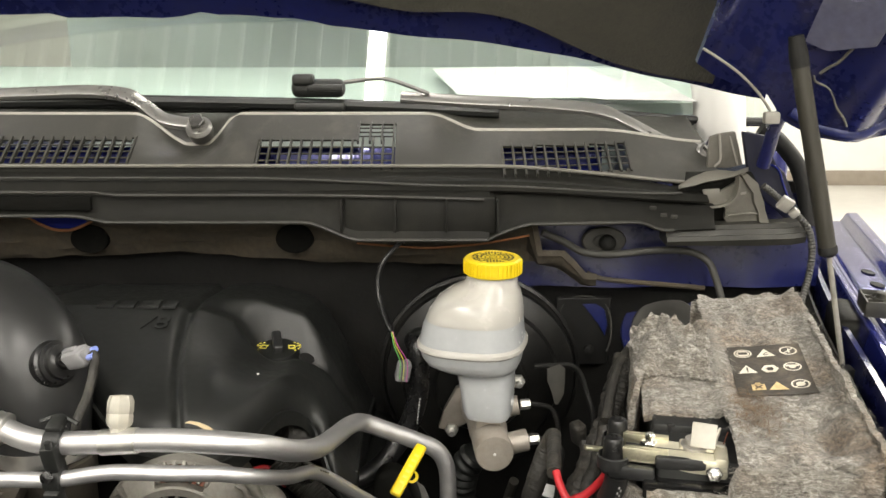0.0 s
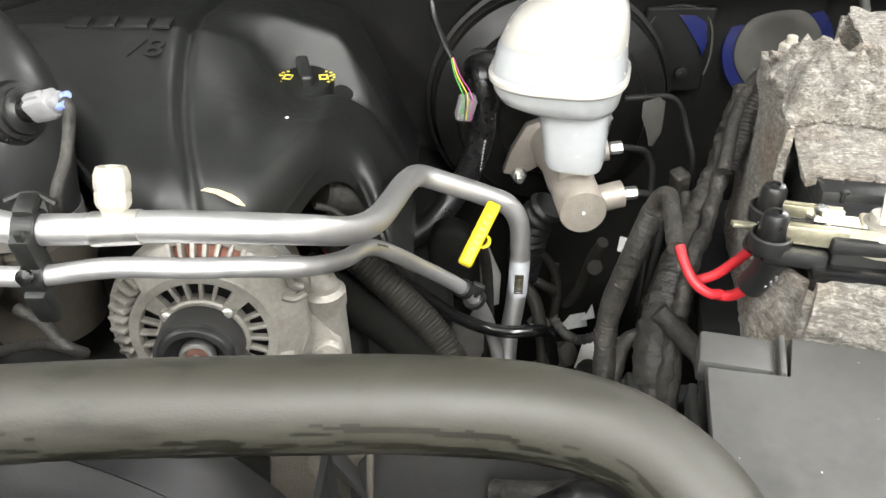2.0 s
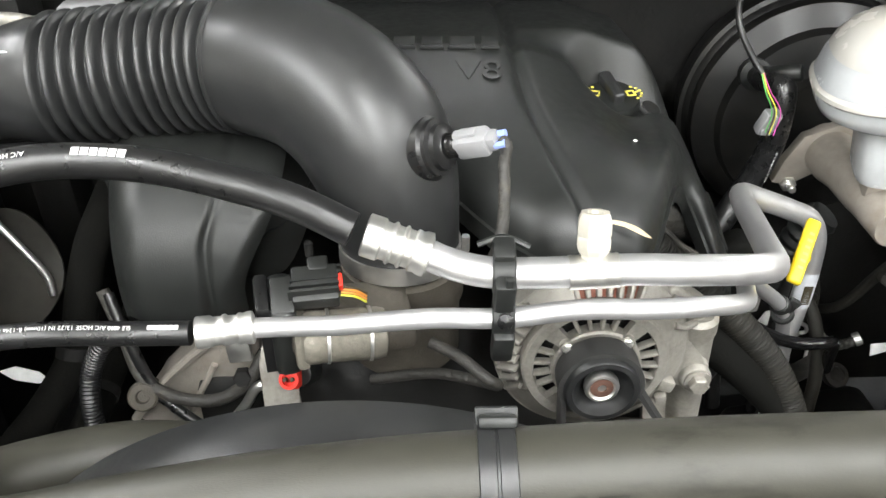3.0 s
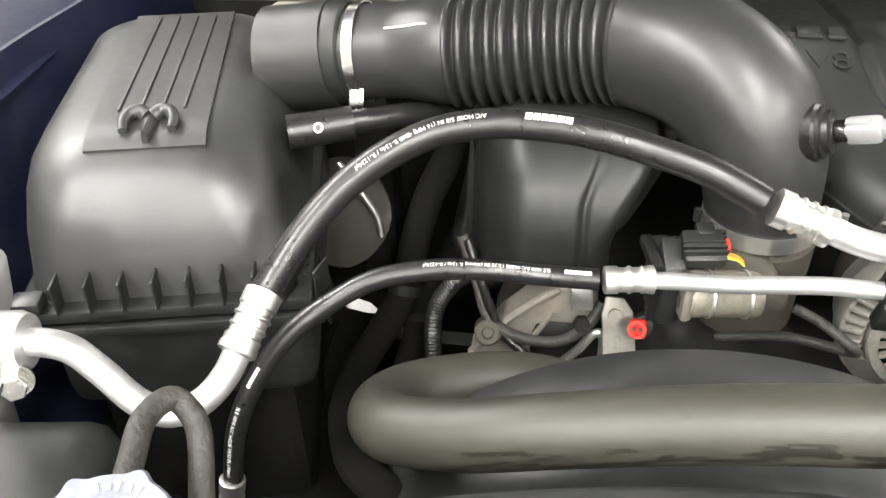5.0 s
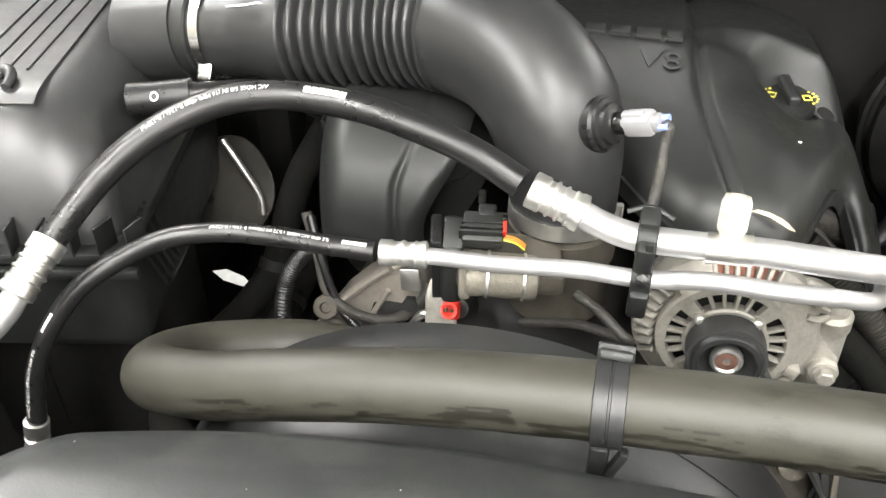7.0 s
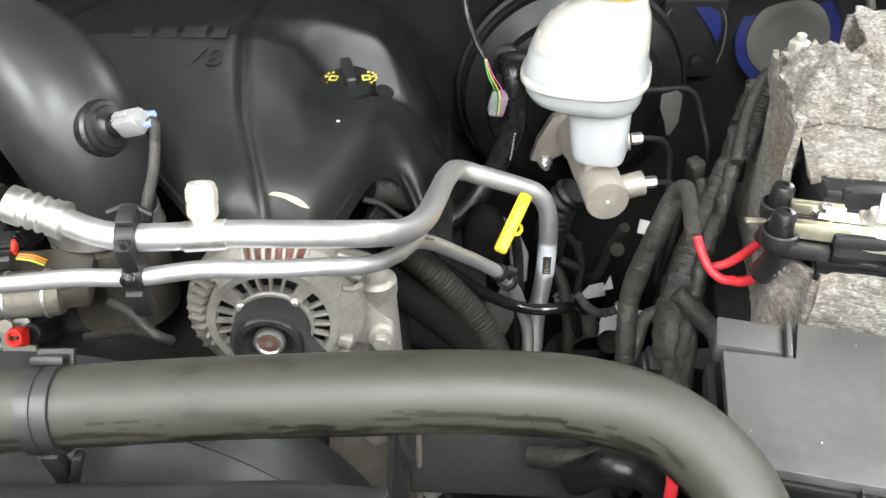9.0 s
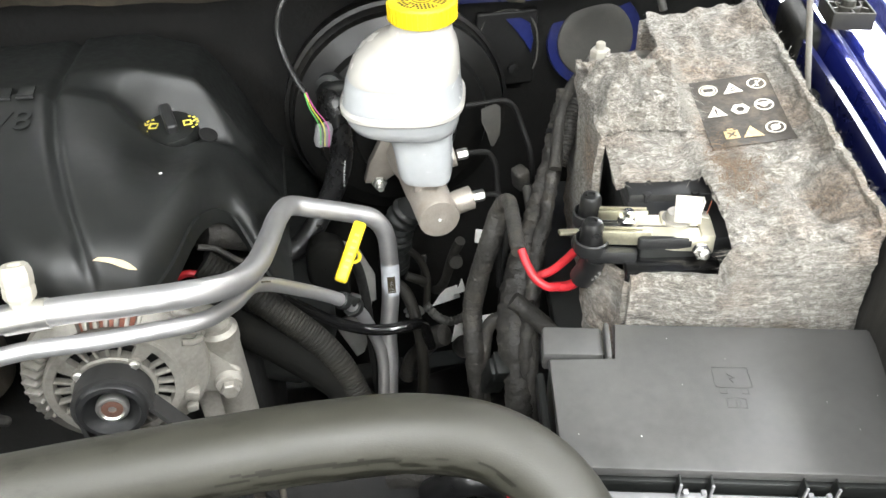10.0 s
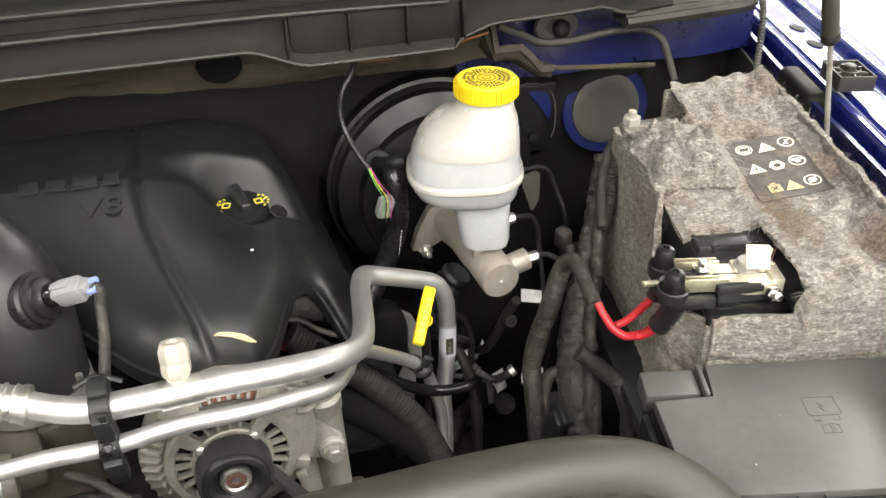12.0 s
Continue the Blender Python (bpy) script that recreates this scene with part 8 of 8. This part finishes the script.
part("clamp_bar", join(box(0.056, 0.016, 0.015, CT @ pose(0.034, 0.015, 1.142), 0.003), box(0.026, 0.020, 0.011, CT @ pose(0.014, 0.030, 1.144), 0.004), box(0.030, 0.018, 0.006, CT @ pose(0.038, 0.032, 1.149), 0.003), box(0.012, 0.030, 0.020, CT @ pose(0.058, 0.022, 1.142), 0.003)), BRASSY, term, "pale plated clamp")
part("post", lathe([(0.0118, 0), (0.0118, 0.006), (0.0092, 0.007), (0.0086, 0.011), (0.0078, 0.012)], CT @ pose(0.036, 0.030, 1.146), 28), CAST, term)
part("post_wrap", join(box(0.021, 0.002, 0.022, CT @ pose(0.043, 0.026, 1.163, -38, 0, -6), 0.0008), box(0.002, 0.016, 0.016, CT @ pose(0.0545, 0.033, 1.160, -20, 10, -12), 0.0008), box(0.012, 0.012, 0.002, CT @ pose(0.056, 0.036, 1.152, -10, 6, -8), 0.0006)), CREAM, term, "bent cream plastic cover")
part("wrap_stalk", tube([CT @ Vector((0.060, 0.034, 1.152)), CT @ Vector((0.062, 0.037, 1.158)), CT @ Vector((0.0635, 0.039, 1.163))], 0.0005, 6), COPPER, term, "thin copper strand")
part("clamp_screw", join(hexnut(0.0068, 0.007, aim(CT @ Vector((0.052, 0.004, 1.140)), CT.to_3x3() @ Vector((0.1, -1, 0.3)))), lathe([(0.004, 0), (0.004, 0.013), (0.003, 0.0135)], aim(CT @ Vector((0.052, 0.004, 1.140)), CT.to_3x3() @ Vector((0.1, -1, 0.3))), 12)), STEEL, term, "bright clamp screw")
part("stud_nut", join(hexnut(0.0085, 0.007, CT @ pose(-0.002, 0.034, 1.142)), lathe([(0.0105, -0.002), (0.0105, 0.0005)], CT @ pose(-0.002, 0.034, 1.142), 20), lathe([(0.0045, 0), (0.0045, 0.013), (0.0035, 0.014)], CT @ pose(-0.002, 0.034, 1.142), 12)), STEEL, term, "bright stud nut")
for uu, vv in ((-0.006, 0.0415), (-0.006, 0.0135)):
    part("fuse_link", join(box(0.040, 0.0025, 0.012, CT @ pose(uu, vv - 0.004, 1.1465), 0.0008), box(0.040, 0.008, 0.0022, CT @ pose(uu, vv, 1.1395), 0.0008), box(0.040, 0.0025, 0.010, CT @ pose(uu, vv + 0.004, 1.1455), 0.0008)), ZINC, term, "yellow-plated fusible link")
part("holder", join(box(0.040, 0.010, 0.013, CT @ pose(-0.016, 0.006, 1.131), 0.003), box(0.024, 0.044, 0.012, CT @ pose(-0.031, 0.030, 1.128), 0.005), box(0.024, 0.022, 0.012, CT @ pose(-0.013, 0.029, 1.136), 0.002)), SATIN, term, "black fuse holder")
for k in range(5):
    part("holder_rib", box(0.020, 0.0016, 0.003, CT @ pose(-0.013, 0.021 + 0.0038 * k, 1.1425), 0.0004), SATIN, term)
for uu, vv in ((-0.0315, 0.050), (-0.0325, 0.0125)):
    cup = part("stud_cup", lathe([(0.0135, 0), (0.0140, 0.002), (0.0140, 0.011), (0.0125, 0.012), (0.0118, 0.004)], CT @ pose(uu, vv, 1.131), 28), SATIN, term, "black stud cup")
    part("boot", lathe([(0.0098, 0), (0.0100, 0.008), (0.0092, 0.014), (0.0088, 0.023), (0.0070, 0.026), (0.0035, 0.027), (0.0030, 0.0245), (0.0, 0.0245)], CT @ pose(uu, vv, 1.133), 22), HOSE, cup, "black stud cap")
part("tail_link", box(0.018, 0.006, 0.0035, CT @ pose(-0.050, 0.022, 1.141, 0, 10, 20), 0.001), ZINC, term, "yellow-plated tail")
nterm = thing("ground_terminal", "pale clamp and nut on the rear battery post", "battery terminal", bl(0.024, 0.315, 1.13))
part("clamp", join(box(0.030, 0.026, 0.020, BF @ pose(0.026, 0.312, 1.148), 0.005, 2), box(0.05, 0.012, 0.010, BF @ pose(0.055, 0.318, 1.155, 0, 0, 10), 0.003)), CAST, nterm)
part("nut", join(hexnut(0.0105, 0.010, BF @ pose(0.024, 0.314, 1.158)), lathe([(0.005, 0), (0.005, 0.016), (0.004, 0.017)], BF @ pose(0.024, 0.314, 1.158), 12)), CREAM, nterm)
part("strap", box(0.070, 0.014, 0.006, BF @ pose(0.066, 0.330, 1.152, 0, -8, 24), 0.002), SATIN, nterm, "black strap")
part("cable", tube([bl(0.010, 0.305, 1.150), bl(-0.008, 0.29, 1.135), bl(-0.022, 0.26, 1.11), bl(-0.03, 0.22, 1.08)], 0.0065, 12), TAPE, nterm)

# ---- fuse box ----
FM = pose(0.097, 0.6515, 1.100, 6.2, 0, -14)
fuse = thing("fuse_box", "black plastic power distribution box with a flat lid", "fuse box", (0.21, 0.57, 0.98))
lid = part("lid", prism([(0.004, -0.036), (0.0555, -0.036), (0.0555, 0.0), (0.248, 0.0), (0.250, -0.002), (0.259, -0.127), (0.257, -0.129), (0.012, -0.129), (0.010, -0.127), (0.006, -0.050)], 0.010, FM @ pose(0, 0, -0.010), 0.0015), FUSEP, fuse, "flat black lid")
part("lid_tab", join(box(0.046, 0.028, 0.020, FM @ pose(0.0235, -0.015, -0.013), 0.0025), box(0.004, 0.034, 0.012, FM @ pose(0.0500, -0.017, -0.004), 0.0015)), FUSEP, lid, "raised lid tab")
part("lid_rim", join(box(0.246, 0.005, 0.018, FM @ pose(0.135, -0.1295, -0.019), 0.001), box(0.006, 0.100, 0.020, FM @ pose(0.002, -0.088, -0.024, 0, 0, 4), 0.002)), BLACK, lid)
part("box", box(0.244, 0.126, 0.10, FM @ pose(0.130, -0.066, -0.080), 0.006, 2), BLACK, fuse, "black lower box")
part("front_strip", box(0.262, 0.006, 0.004, FM @ pose(0.130, -0.1395, -0.018), 0.001), GREYP, fuse, "grey front rail")
part("front_panel", box(0.262, 0.012, 0.06, FM @ pose(0.132, -0.136, -0.052), 0.003), BLACK, fuse)
for cu in (0.0985, 0.1805):
    clip = part("clip", join(*[box(0.0016, 0.010, 0.018, FM @ pose(cu + d, -0.136, -0.010), 0.0005) for d in (-0.0105, 0.0105)], box(0.022, 0.006, 0.014, FM @ pose(cu, -0.142, -0.024), 0.002)), BLACK, fuse, "black snap clip")
    part("clip_edge", join(*[box(0.0018, 0.0022, 0.017, FM @ pose(cu + d, -0.1400, -0.0085), 0.0005) for d in (-0.0105, 0.0105)], box(0.0150, 0.004, 0.0022, FM @ pose(cu, -0.1405, -0.0125), 0.0006), *[box(0.0035, 0.004, 0.004, FM @ pose(cu + d, -0.1395, -0.0105), 0.0006) for d in (-0.006, 0.006)]), GREYP, clip, "pale grey clip edges")


def lines_on(m, segs, w=0.0007):
    out = []
    for (x0, y0), (x1, y1) in segs:
        n = math.hypot(x1 - x0, y1 - y0)
        out.append(box(n + w, w, 0.0007, m @ pose((x0 + x1) / 2, (y0 + y1) / 2, 0, 0, 0, math.degrees(math.atan2(y1 - y0, x1 - x0))), 0))
    return join(*out)


LM = FM @ pose(0.137, -0.050, 0.0001) @ Matrix.Scale(0.86, 4)
sq = [(-0.015, 0.011), (0.015, 0.011), (0.016, -0.009), (0.012, -0.0105), (-0.011, -0.0105), (-0.015, -0.009)]
segs = list(zip(sq, sq[1:] + sq[:1]))
for ox in (-0.009, 0.009):
    p = [(ox - 0.0028, -0.0105), (ox + 0.0028, -0.0105), (ox + 0.0028, -0.0165), (ox - 0.0028, -0.0165)]
    segs += list(zip(p, p[1:] + p[:1]))
p = [(-0.008, -0.022), (0.000, -0.0205), (0.008, -0.022), (0.008, -0.031), (-0.008, -0.031)]
segs += list(zip(p, p[1:] + p[:1])) + [((0, -0.0205), (0, -0.031)), ((0.003, -0.024), (0.003, -0.029)), ((-0.003, 0.004), (0.002, 0.0)), ((0.002, 0.0), (-0.002, -0.001)), ((-0.002, -0.001), (0.001, -0.005))]
part("fuse_symbol", lines_on(LM, segs), FUSEP, lid, "engraved fuse symbol")
part("mount_leg", box(0.20, 0.10, 0.24, FM @ pose(0.13, -0.06, -0.24), 0.02), DARK, fuse)

# ---- air filter housing ----
AF = pose(-0.969, 0.618, 0, 0, 0, 12.5)
air = thing("air_filter_housing", "black air filter housing with a ribbed tray edge", "air filter box", AF @ Vector((0.11, 0.16, 0.95)))


def rrect(u0, u1, v0, v1, r, z, n=8):
    out = []
    for cx, cy, a0 in ((u1 - r, v1 - r, 0), (u0 + r, v1 - r, 90), (u0 + r, v0 + r, 180), (u1 - r, v0 + r, 270)):
        for k in range(n + 1):
            a = radians(a0 + 90 * k / n)
            out.append(AF @ Vector((cx + r * math.cos(a), cy + r * math.sin(a), z)))
    return out


tops = []
for z, inl, inr, inf, r in ((1.082, 0.0, 0.0, 0.0, 0.030), (1.100, 0.002, 0.004, 0.003, 0.034), (1.130, 0.003, 0.010, 0.010, 0.040), (1.155, 0.005, 0.018, 0.022, 0.046), (1.172, 0.009, 0.027, 0.036, 0.050), (1.184, 0.017, 0.038, 0.052, 0.052), (1.190, 0.030, 0.050, 0.068, 0.050), (1.192, 0.045, 0.062, 0.085, 0.045)):
    tops.append(rrect(0.0 + inl, 0.222 - inr, 0.004 + inf, 0.350 - inl, r, z))
part("upper_shell", loft(tops), AIRP, air, angle=60)
PANEL = [(0.0, 1.120), (0.030, 1.158), (0.040, 1.172), (0.056, 1.184), (0.072, 1.190), (0.089, 1.192), (0.4, 1.192)]


def shell_z(v):
    for (v0, z0), (v1, z1) in zip(PANEL, PANEL[1:]):
        if v <= v1:
            return z0 + (z1 - z0) * (v - v0) / (v1 - v0)
    return 1.192


part("name_panel", sheet(lambda a, b: AF @ Vector((0.060 + 0.096 * a - 0.006 * b, 0.060 + 0.25 * b, shell_z(0.060 + 0.25 * b) + 0.0026)), 8, 60, 0.004), AIRP, air)
for k in range(4):
    part("panel_rib", box(0.0022, 0.19, 0.003, AF @ pose(0.079 + 0.018 * k, 0.205, 1.1950), 0.0006), AIRP, air)
horns = []
for sg in (-1, 1):
    horns.append(tube([AF @ Vector((0.109 + sg * q[0], 0.080 + q[1], 1.1925 + q[2])) for q in ((0.002, 0.013, 0.005), (0.009, 0.018, 0.008), (0.016, 0.015, 0.008), (0.020, 0.005, 0.006), (0.019, -0.005, 0.003))], lambda s: 0.0068 - 0.0030 * s, 12, 6))
horns += [loft([[AF @ Vector((0.109 + w * math.cos(a), 0.080 + yy, 1.193 + 0.008 * max(-0.5, math.sin(a)))) for a in np.linspace(0, 2 * math.pi, 12, endpoint=False)] for yy, w in ((0.014, 0.003), (0.008, 0.0075), (0.0, 0.0060), (-0.010, 0.0040), (-0.016, 0.0026))])]
part("emblem", join(*horns), AIRP, air, "raised curled emblem in plain shapes")
part("tray", join(box(0.238, 0.36, 0.012, AF @ pose(0.112, 0.170, 1.076), 0.003), box(0.222, 0.34, 0.12, AF @ pose(0.112, 0.176, 1.012), 0.02, 3)), BLACK, air, "black lower tray")
part("tray_lip", box(0.25, 0.008, 0.010, AF @ pose(0.115, -0.012, 1.064), 0.002), BLACK, air)
for k in range(9):
    part("fin", box(0.0022, 0.022, 0.028, AF @ pose(0.030 + 0.0262 * k, 0.0, 1.094, 0, 0, 0 if k < 7 else -25), 0.0006), BLACK, air)
part("latch", box(0.022, 0.008, 0.010, AF @ pose(0.070, -0.006, 1.074), 0.003), SATIN, air)
part("latch", box(0.024, 0.020, 0.012, AF @ pose(0.006, -0.002, 1.088), 0.003), SATIN, air)
part("outlet", tube([(-0.83, 0.885, 1.178), (-0.80, 0.884, 1.182), (-0.765, 0.8825, 1.188)], 0.0488, 36, 4), SATIN, air, "round outlet neck")
part("side_ribs", join(*[tube([AF @ Vector((0.224, 0.02 + 0.012 * k, 1.085)), AF @ Vector((0.232, 0.03 + 0.012 * k, 1.05)), AF @ Vector((0.236, 0.05 + 0.012 * k, 1.0))], 0.0016, 6) for k in range(5)]), BLACK, air)
part("leg", box(0.16, 0.2, 0.30, AF @ pose(0.11, 0.18, 0.83), 0.02), DARK, air)
vent = thing("breather_hose", "black breather hose with a sleeve", "hose", (-0.75, 0.79, 1.14))
part("sleeve", tube([(-0.786, 0.779, 1.162), (-0.760, 0.788, 1.163), (-0.732, 0.797, 1.165)], 0.0150, 20, 6), HOSE, vent)
part("hose", tube([(-0.736, 0.796, 1.165), (-0.715, 0.806, 1.164), (-0.690, 0.828, 1.158), (-0.665, 0.86, 1.14), (-0.64, 0.90, 1.10)], 0.0105, 16), HOSE, vent)
part("mark", lathe([(0.003, 0), (0.0045, 0), (0.0045, 0.0006), (0.003, 0.0006)], aim((-0.757, 0.7745, 1.171), (-0.1, -0.85, 0.5)), 16, False), PRINT, vent, "small white ring mark")

# ---- left rear of the bay ----
suct = thing("heater_pipes", "dull metal pipes behind the intake duct", "pipe", (-0.78, 1.02, 1.12))
part("pipe", tube([(-1.0, 1.03, 1.182), (-0.871, 1.02, 1.188), (-0.809, 1.02, 1.191), (-0.744, 1.01, 1.197), (-0.717, 1.0, 1.194), (-0.689, 0.98, 1.184), (-0.67, 0.96, 1.15)], 0.0080, 14), CAST, suct)
part("pipe", tube([(-0.86, 1.06, 1.205), (-0.758, 1.03, 1.214), (-0.683, 1.02, 1.222), (-0.60, 1.05, 1.20)], 0.0042, 12), CAST, suct)
part("bracket", box(0.16, 0.05, 0.03, pose(-0.79, 1.02, 1.165, -10), 0.006), CAST, suct, "cast bracket under the pipes")
part("sensor", join(box(0.06, 0.03, 0.03, pose(-0.675, 1.02, 1.195), 0.006), box(0.02, 0.03, 0.05, pose(-0.66, 1.02, 1.17), 0.006)), GREYP, suct)
part("riser", box(0.05, 0.06, 0.5, pose(-0.79, 1.10, 0.95), 0.01), DARK, suct)
sh = thing("heat_shield", "dull grey sheet metal heat shield", "heat shield", (-0.80, 0.95, 0.84))
part("plate", prism([(0.004 + 0.056 * math.cos(a) * (1 + 0.06 * math.cos(3 * a)), 0.005 + 0.066 * math.sin(a)) for a in np.linspace(0, 2 * math.pi, 28, endpoint=False)], 0.004, pose(-0.805, 0.955, 0.945, 62, 0, -4), 0.001), mat("dull_shield_steel", (0.036, 0.034, 0.028), 0.55, 0.3, 0.25, bump=0.1, bump_scale=200, dirt=(0.035, 0.028, 0.02), dirt_amount=0.6), sh)
part("hole", lathe([(0.0065, 0), (0.0065, 0.0006), (0.0, 0.0006)], pose(-0.826, 0.9455, 0.940, 62, 0, -4), 18), DARK, sh)
part("edge", tube([(-0.800, 0.955, 1.02), (-0.775, 0.945, 0.99), (-0.755, 0.94, 0.955), (-0.752, 0.935, 0.935)], 0.004, 10), ALUDULL, sh, "folded bright edge")
hh = solo("heater_hose", tube([(-0.655, 0.96, 1.075), (-0.672, 0.94, 1.045), (-0.690, 0.92, 1.010), (-0.704, 0.90, 0.964), (-0.714, 0.87, 0.913), (-0.734, 0.83, 0.884), (-0.746, 0.78, 0.882), (-0.742, 0.71, 0.900), (-0.725, 0.65, 0.925), (-0.700, 0.60, 0.945), (-0.66, 0.57, 0.95), (-0.60, 0.55, 0.93)], 0.0165, 18), FLATBLACK, "dusty black hose curving down beside the air box", "hose")
# White sliver added for lit floor glimpsed past the hose.
solo("floor_gap_sliver", prism([(-0.030, 0.0), (-0.012, 0.006), (0.012, 0.002), (0.026, -0.008), (0.010, -0.010), (-0.014, -0.008)], 0.002, pose(-0.764, 0.865, 0.893, 62, 0, -6), 0.0006), PRINT, "white sliver standing in for bright floor behind the hose", "shield")
hl = solo("heater_hose", tube([(-0.66, 0.96, 0.93), (-0.69, 0.90, 0.88), (-0.70, 0.82, 0.86), (-0.70, 0.72, 0.86)], 0.016, 16), FLATBLACK, "second dusty hose low beside the engine", "hose")
part("hose_clamp", lathe([(0.0168, -0.006), (0.0182, -0.006), (0.0182, 0.006), (0.0168, 0.006)], aim((-0.7135, 0.871, 0.915), (0.010, 0.03, 0.050)), 28, False), DARK, hh, "dark spring clamp")
part("hose_clamp", lathe([(0.0162, -0.005), (0.0175, -0.005), (0.0175, 0.005), (0.0162, 0.005)], aim((-0.695, 0.86, 0.870), (0.006, 0.08, 0.02)), 28, False), DARK, hl, "dark spring clamp")
solo("wheel_well", box(0.10, 0.5, 0.3, pose(-0.96, 0.95, 0.86), 0.03), DARK, "dark inner wheel well panel", "panel")
misc = thing("lower_brackets", "dark brackets and hoses low behind the radiator", "bracket", (-0.02, 0.6, 0.8))
part("bracket", prism([(-0.030, -0.040), (-0.034, 0.012), (-0.018, 0.030), (0.060, 0.040), (0.150, 0.030), (0.150, -0.05)], 0.008, pose(-0.105, 0.695, 0.905, 42), 0.002), DARK, misc)
part("cast_foot", join(box(0.085, 0.03, 0.12, pose(-0.170, 0.712, 0.895, -30), 0.006), box(0.006, 0.036, 0.10, pose(-0.128, 0.700, 0.905, -30), 0.002), lathe([(0.012, 0), (0.012, 0.006), (0.008, 0.007), (0.0, 0.006)], aim((-0.165, 0.695, 0.925), (0, -0.7, 0.7)), 18)), CASTDARK, misc, "stained cast foot")
part("bolt", lathe([(0.013, 0), (0.013, 0.003), (0.009, 0.004), (0.009, 0.010), (0.0, 0.011)], aim((-0.132, 0.690, 0.895), (0, -0.6, 0.8)), 16), DARK, misc)
part("hose", tube([(0.0, 0.62, 0.95), (0.03, 0.60, 0.99), (0.06, 0.60, 0.97), (0.07, 0.62, 0.88)], 0.014, 14), HOSE, misc)
part("hose", tube([(-0.03, 0.66, 0.93), (0.01, 0.64, 0.95), (0.04, 0.66, 0.93), (0.06, 0.68, 0.86)], 0.010, 12), TAPE, misc)

# ---- dust ----
rd = random.Random(5)
specks = bmesh.new()
for k in range(26):
    if k % 3 == 1:
        at = FM @ Vector((rd.uniform(0.02, 0.24), rd.uniform(-0.13, -0.005), 0.0004))
    else:
        sx, sv = rd.uniform(0.05, 0.95), rd.uniform(0.05, 0.95)
        at = Vector(shroud_top(sx, sv)) + Vector((0, 0, 0.0006))
    r = rd.uniform(0.0003, 0.0007)
    a0 = rd.uniform(0, 3)
    specks.faces.new([specks.verts.new(at + Vector((r * math.cos(a0 + a), r * math.sin(a0 + a) * 1.5, 0.0002))) for a in (0, 1.6, 3.1, 4.6)])
solo("dust_specks", specks, PRINTG, "pale grit specks on the shroud and fuse box lid", "dust", kind="stuff")
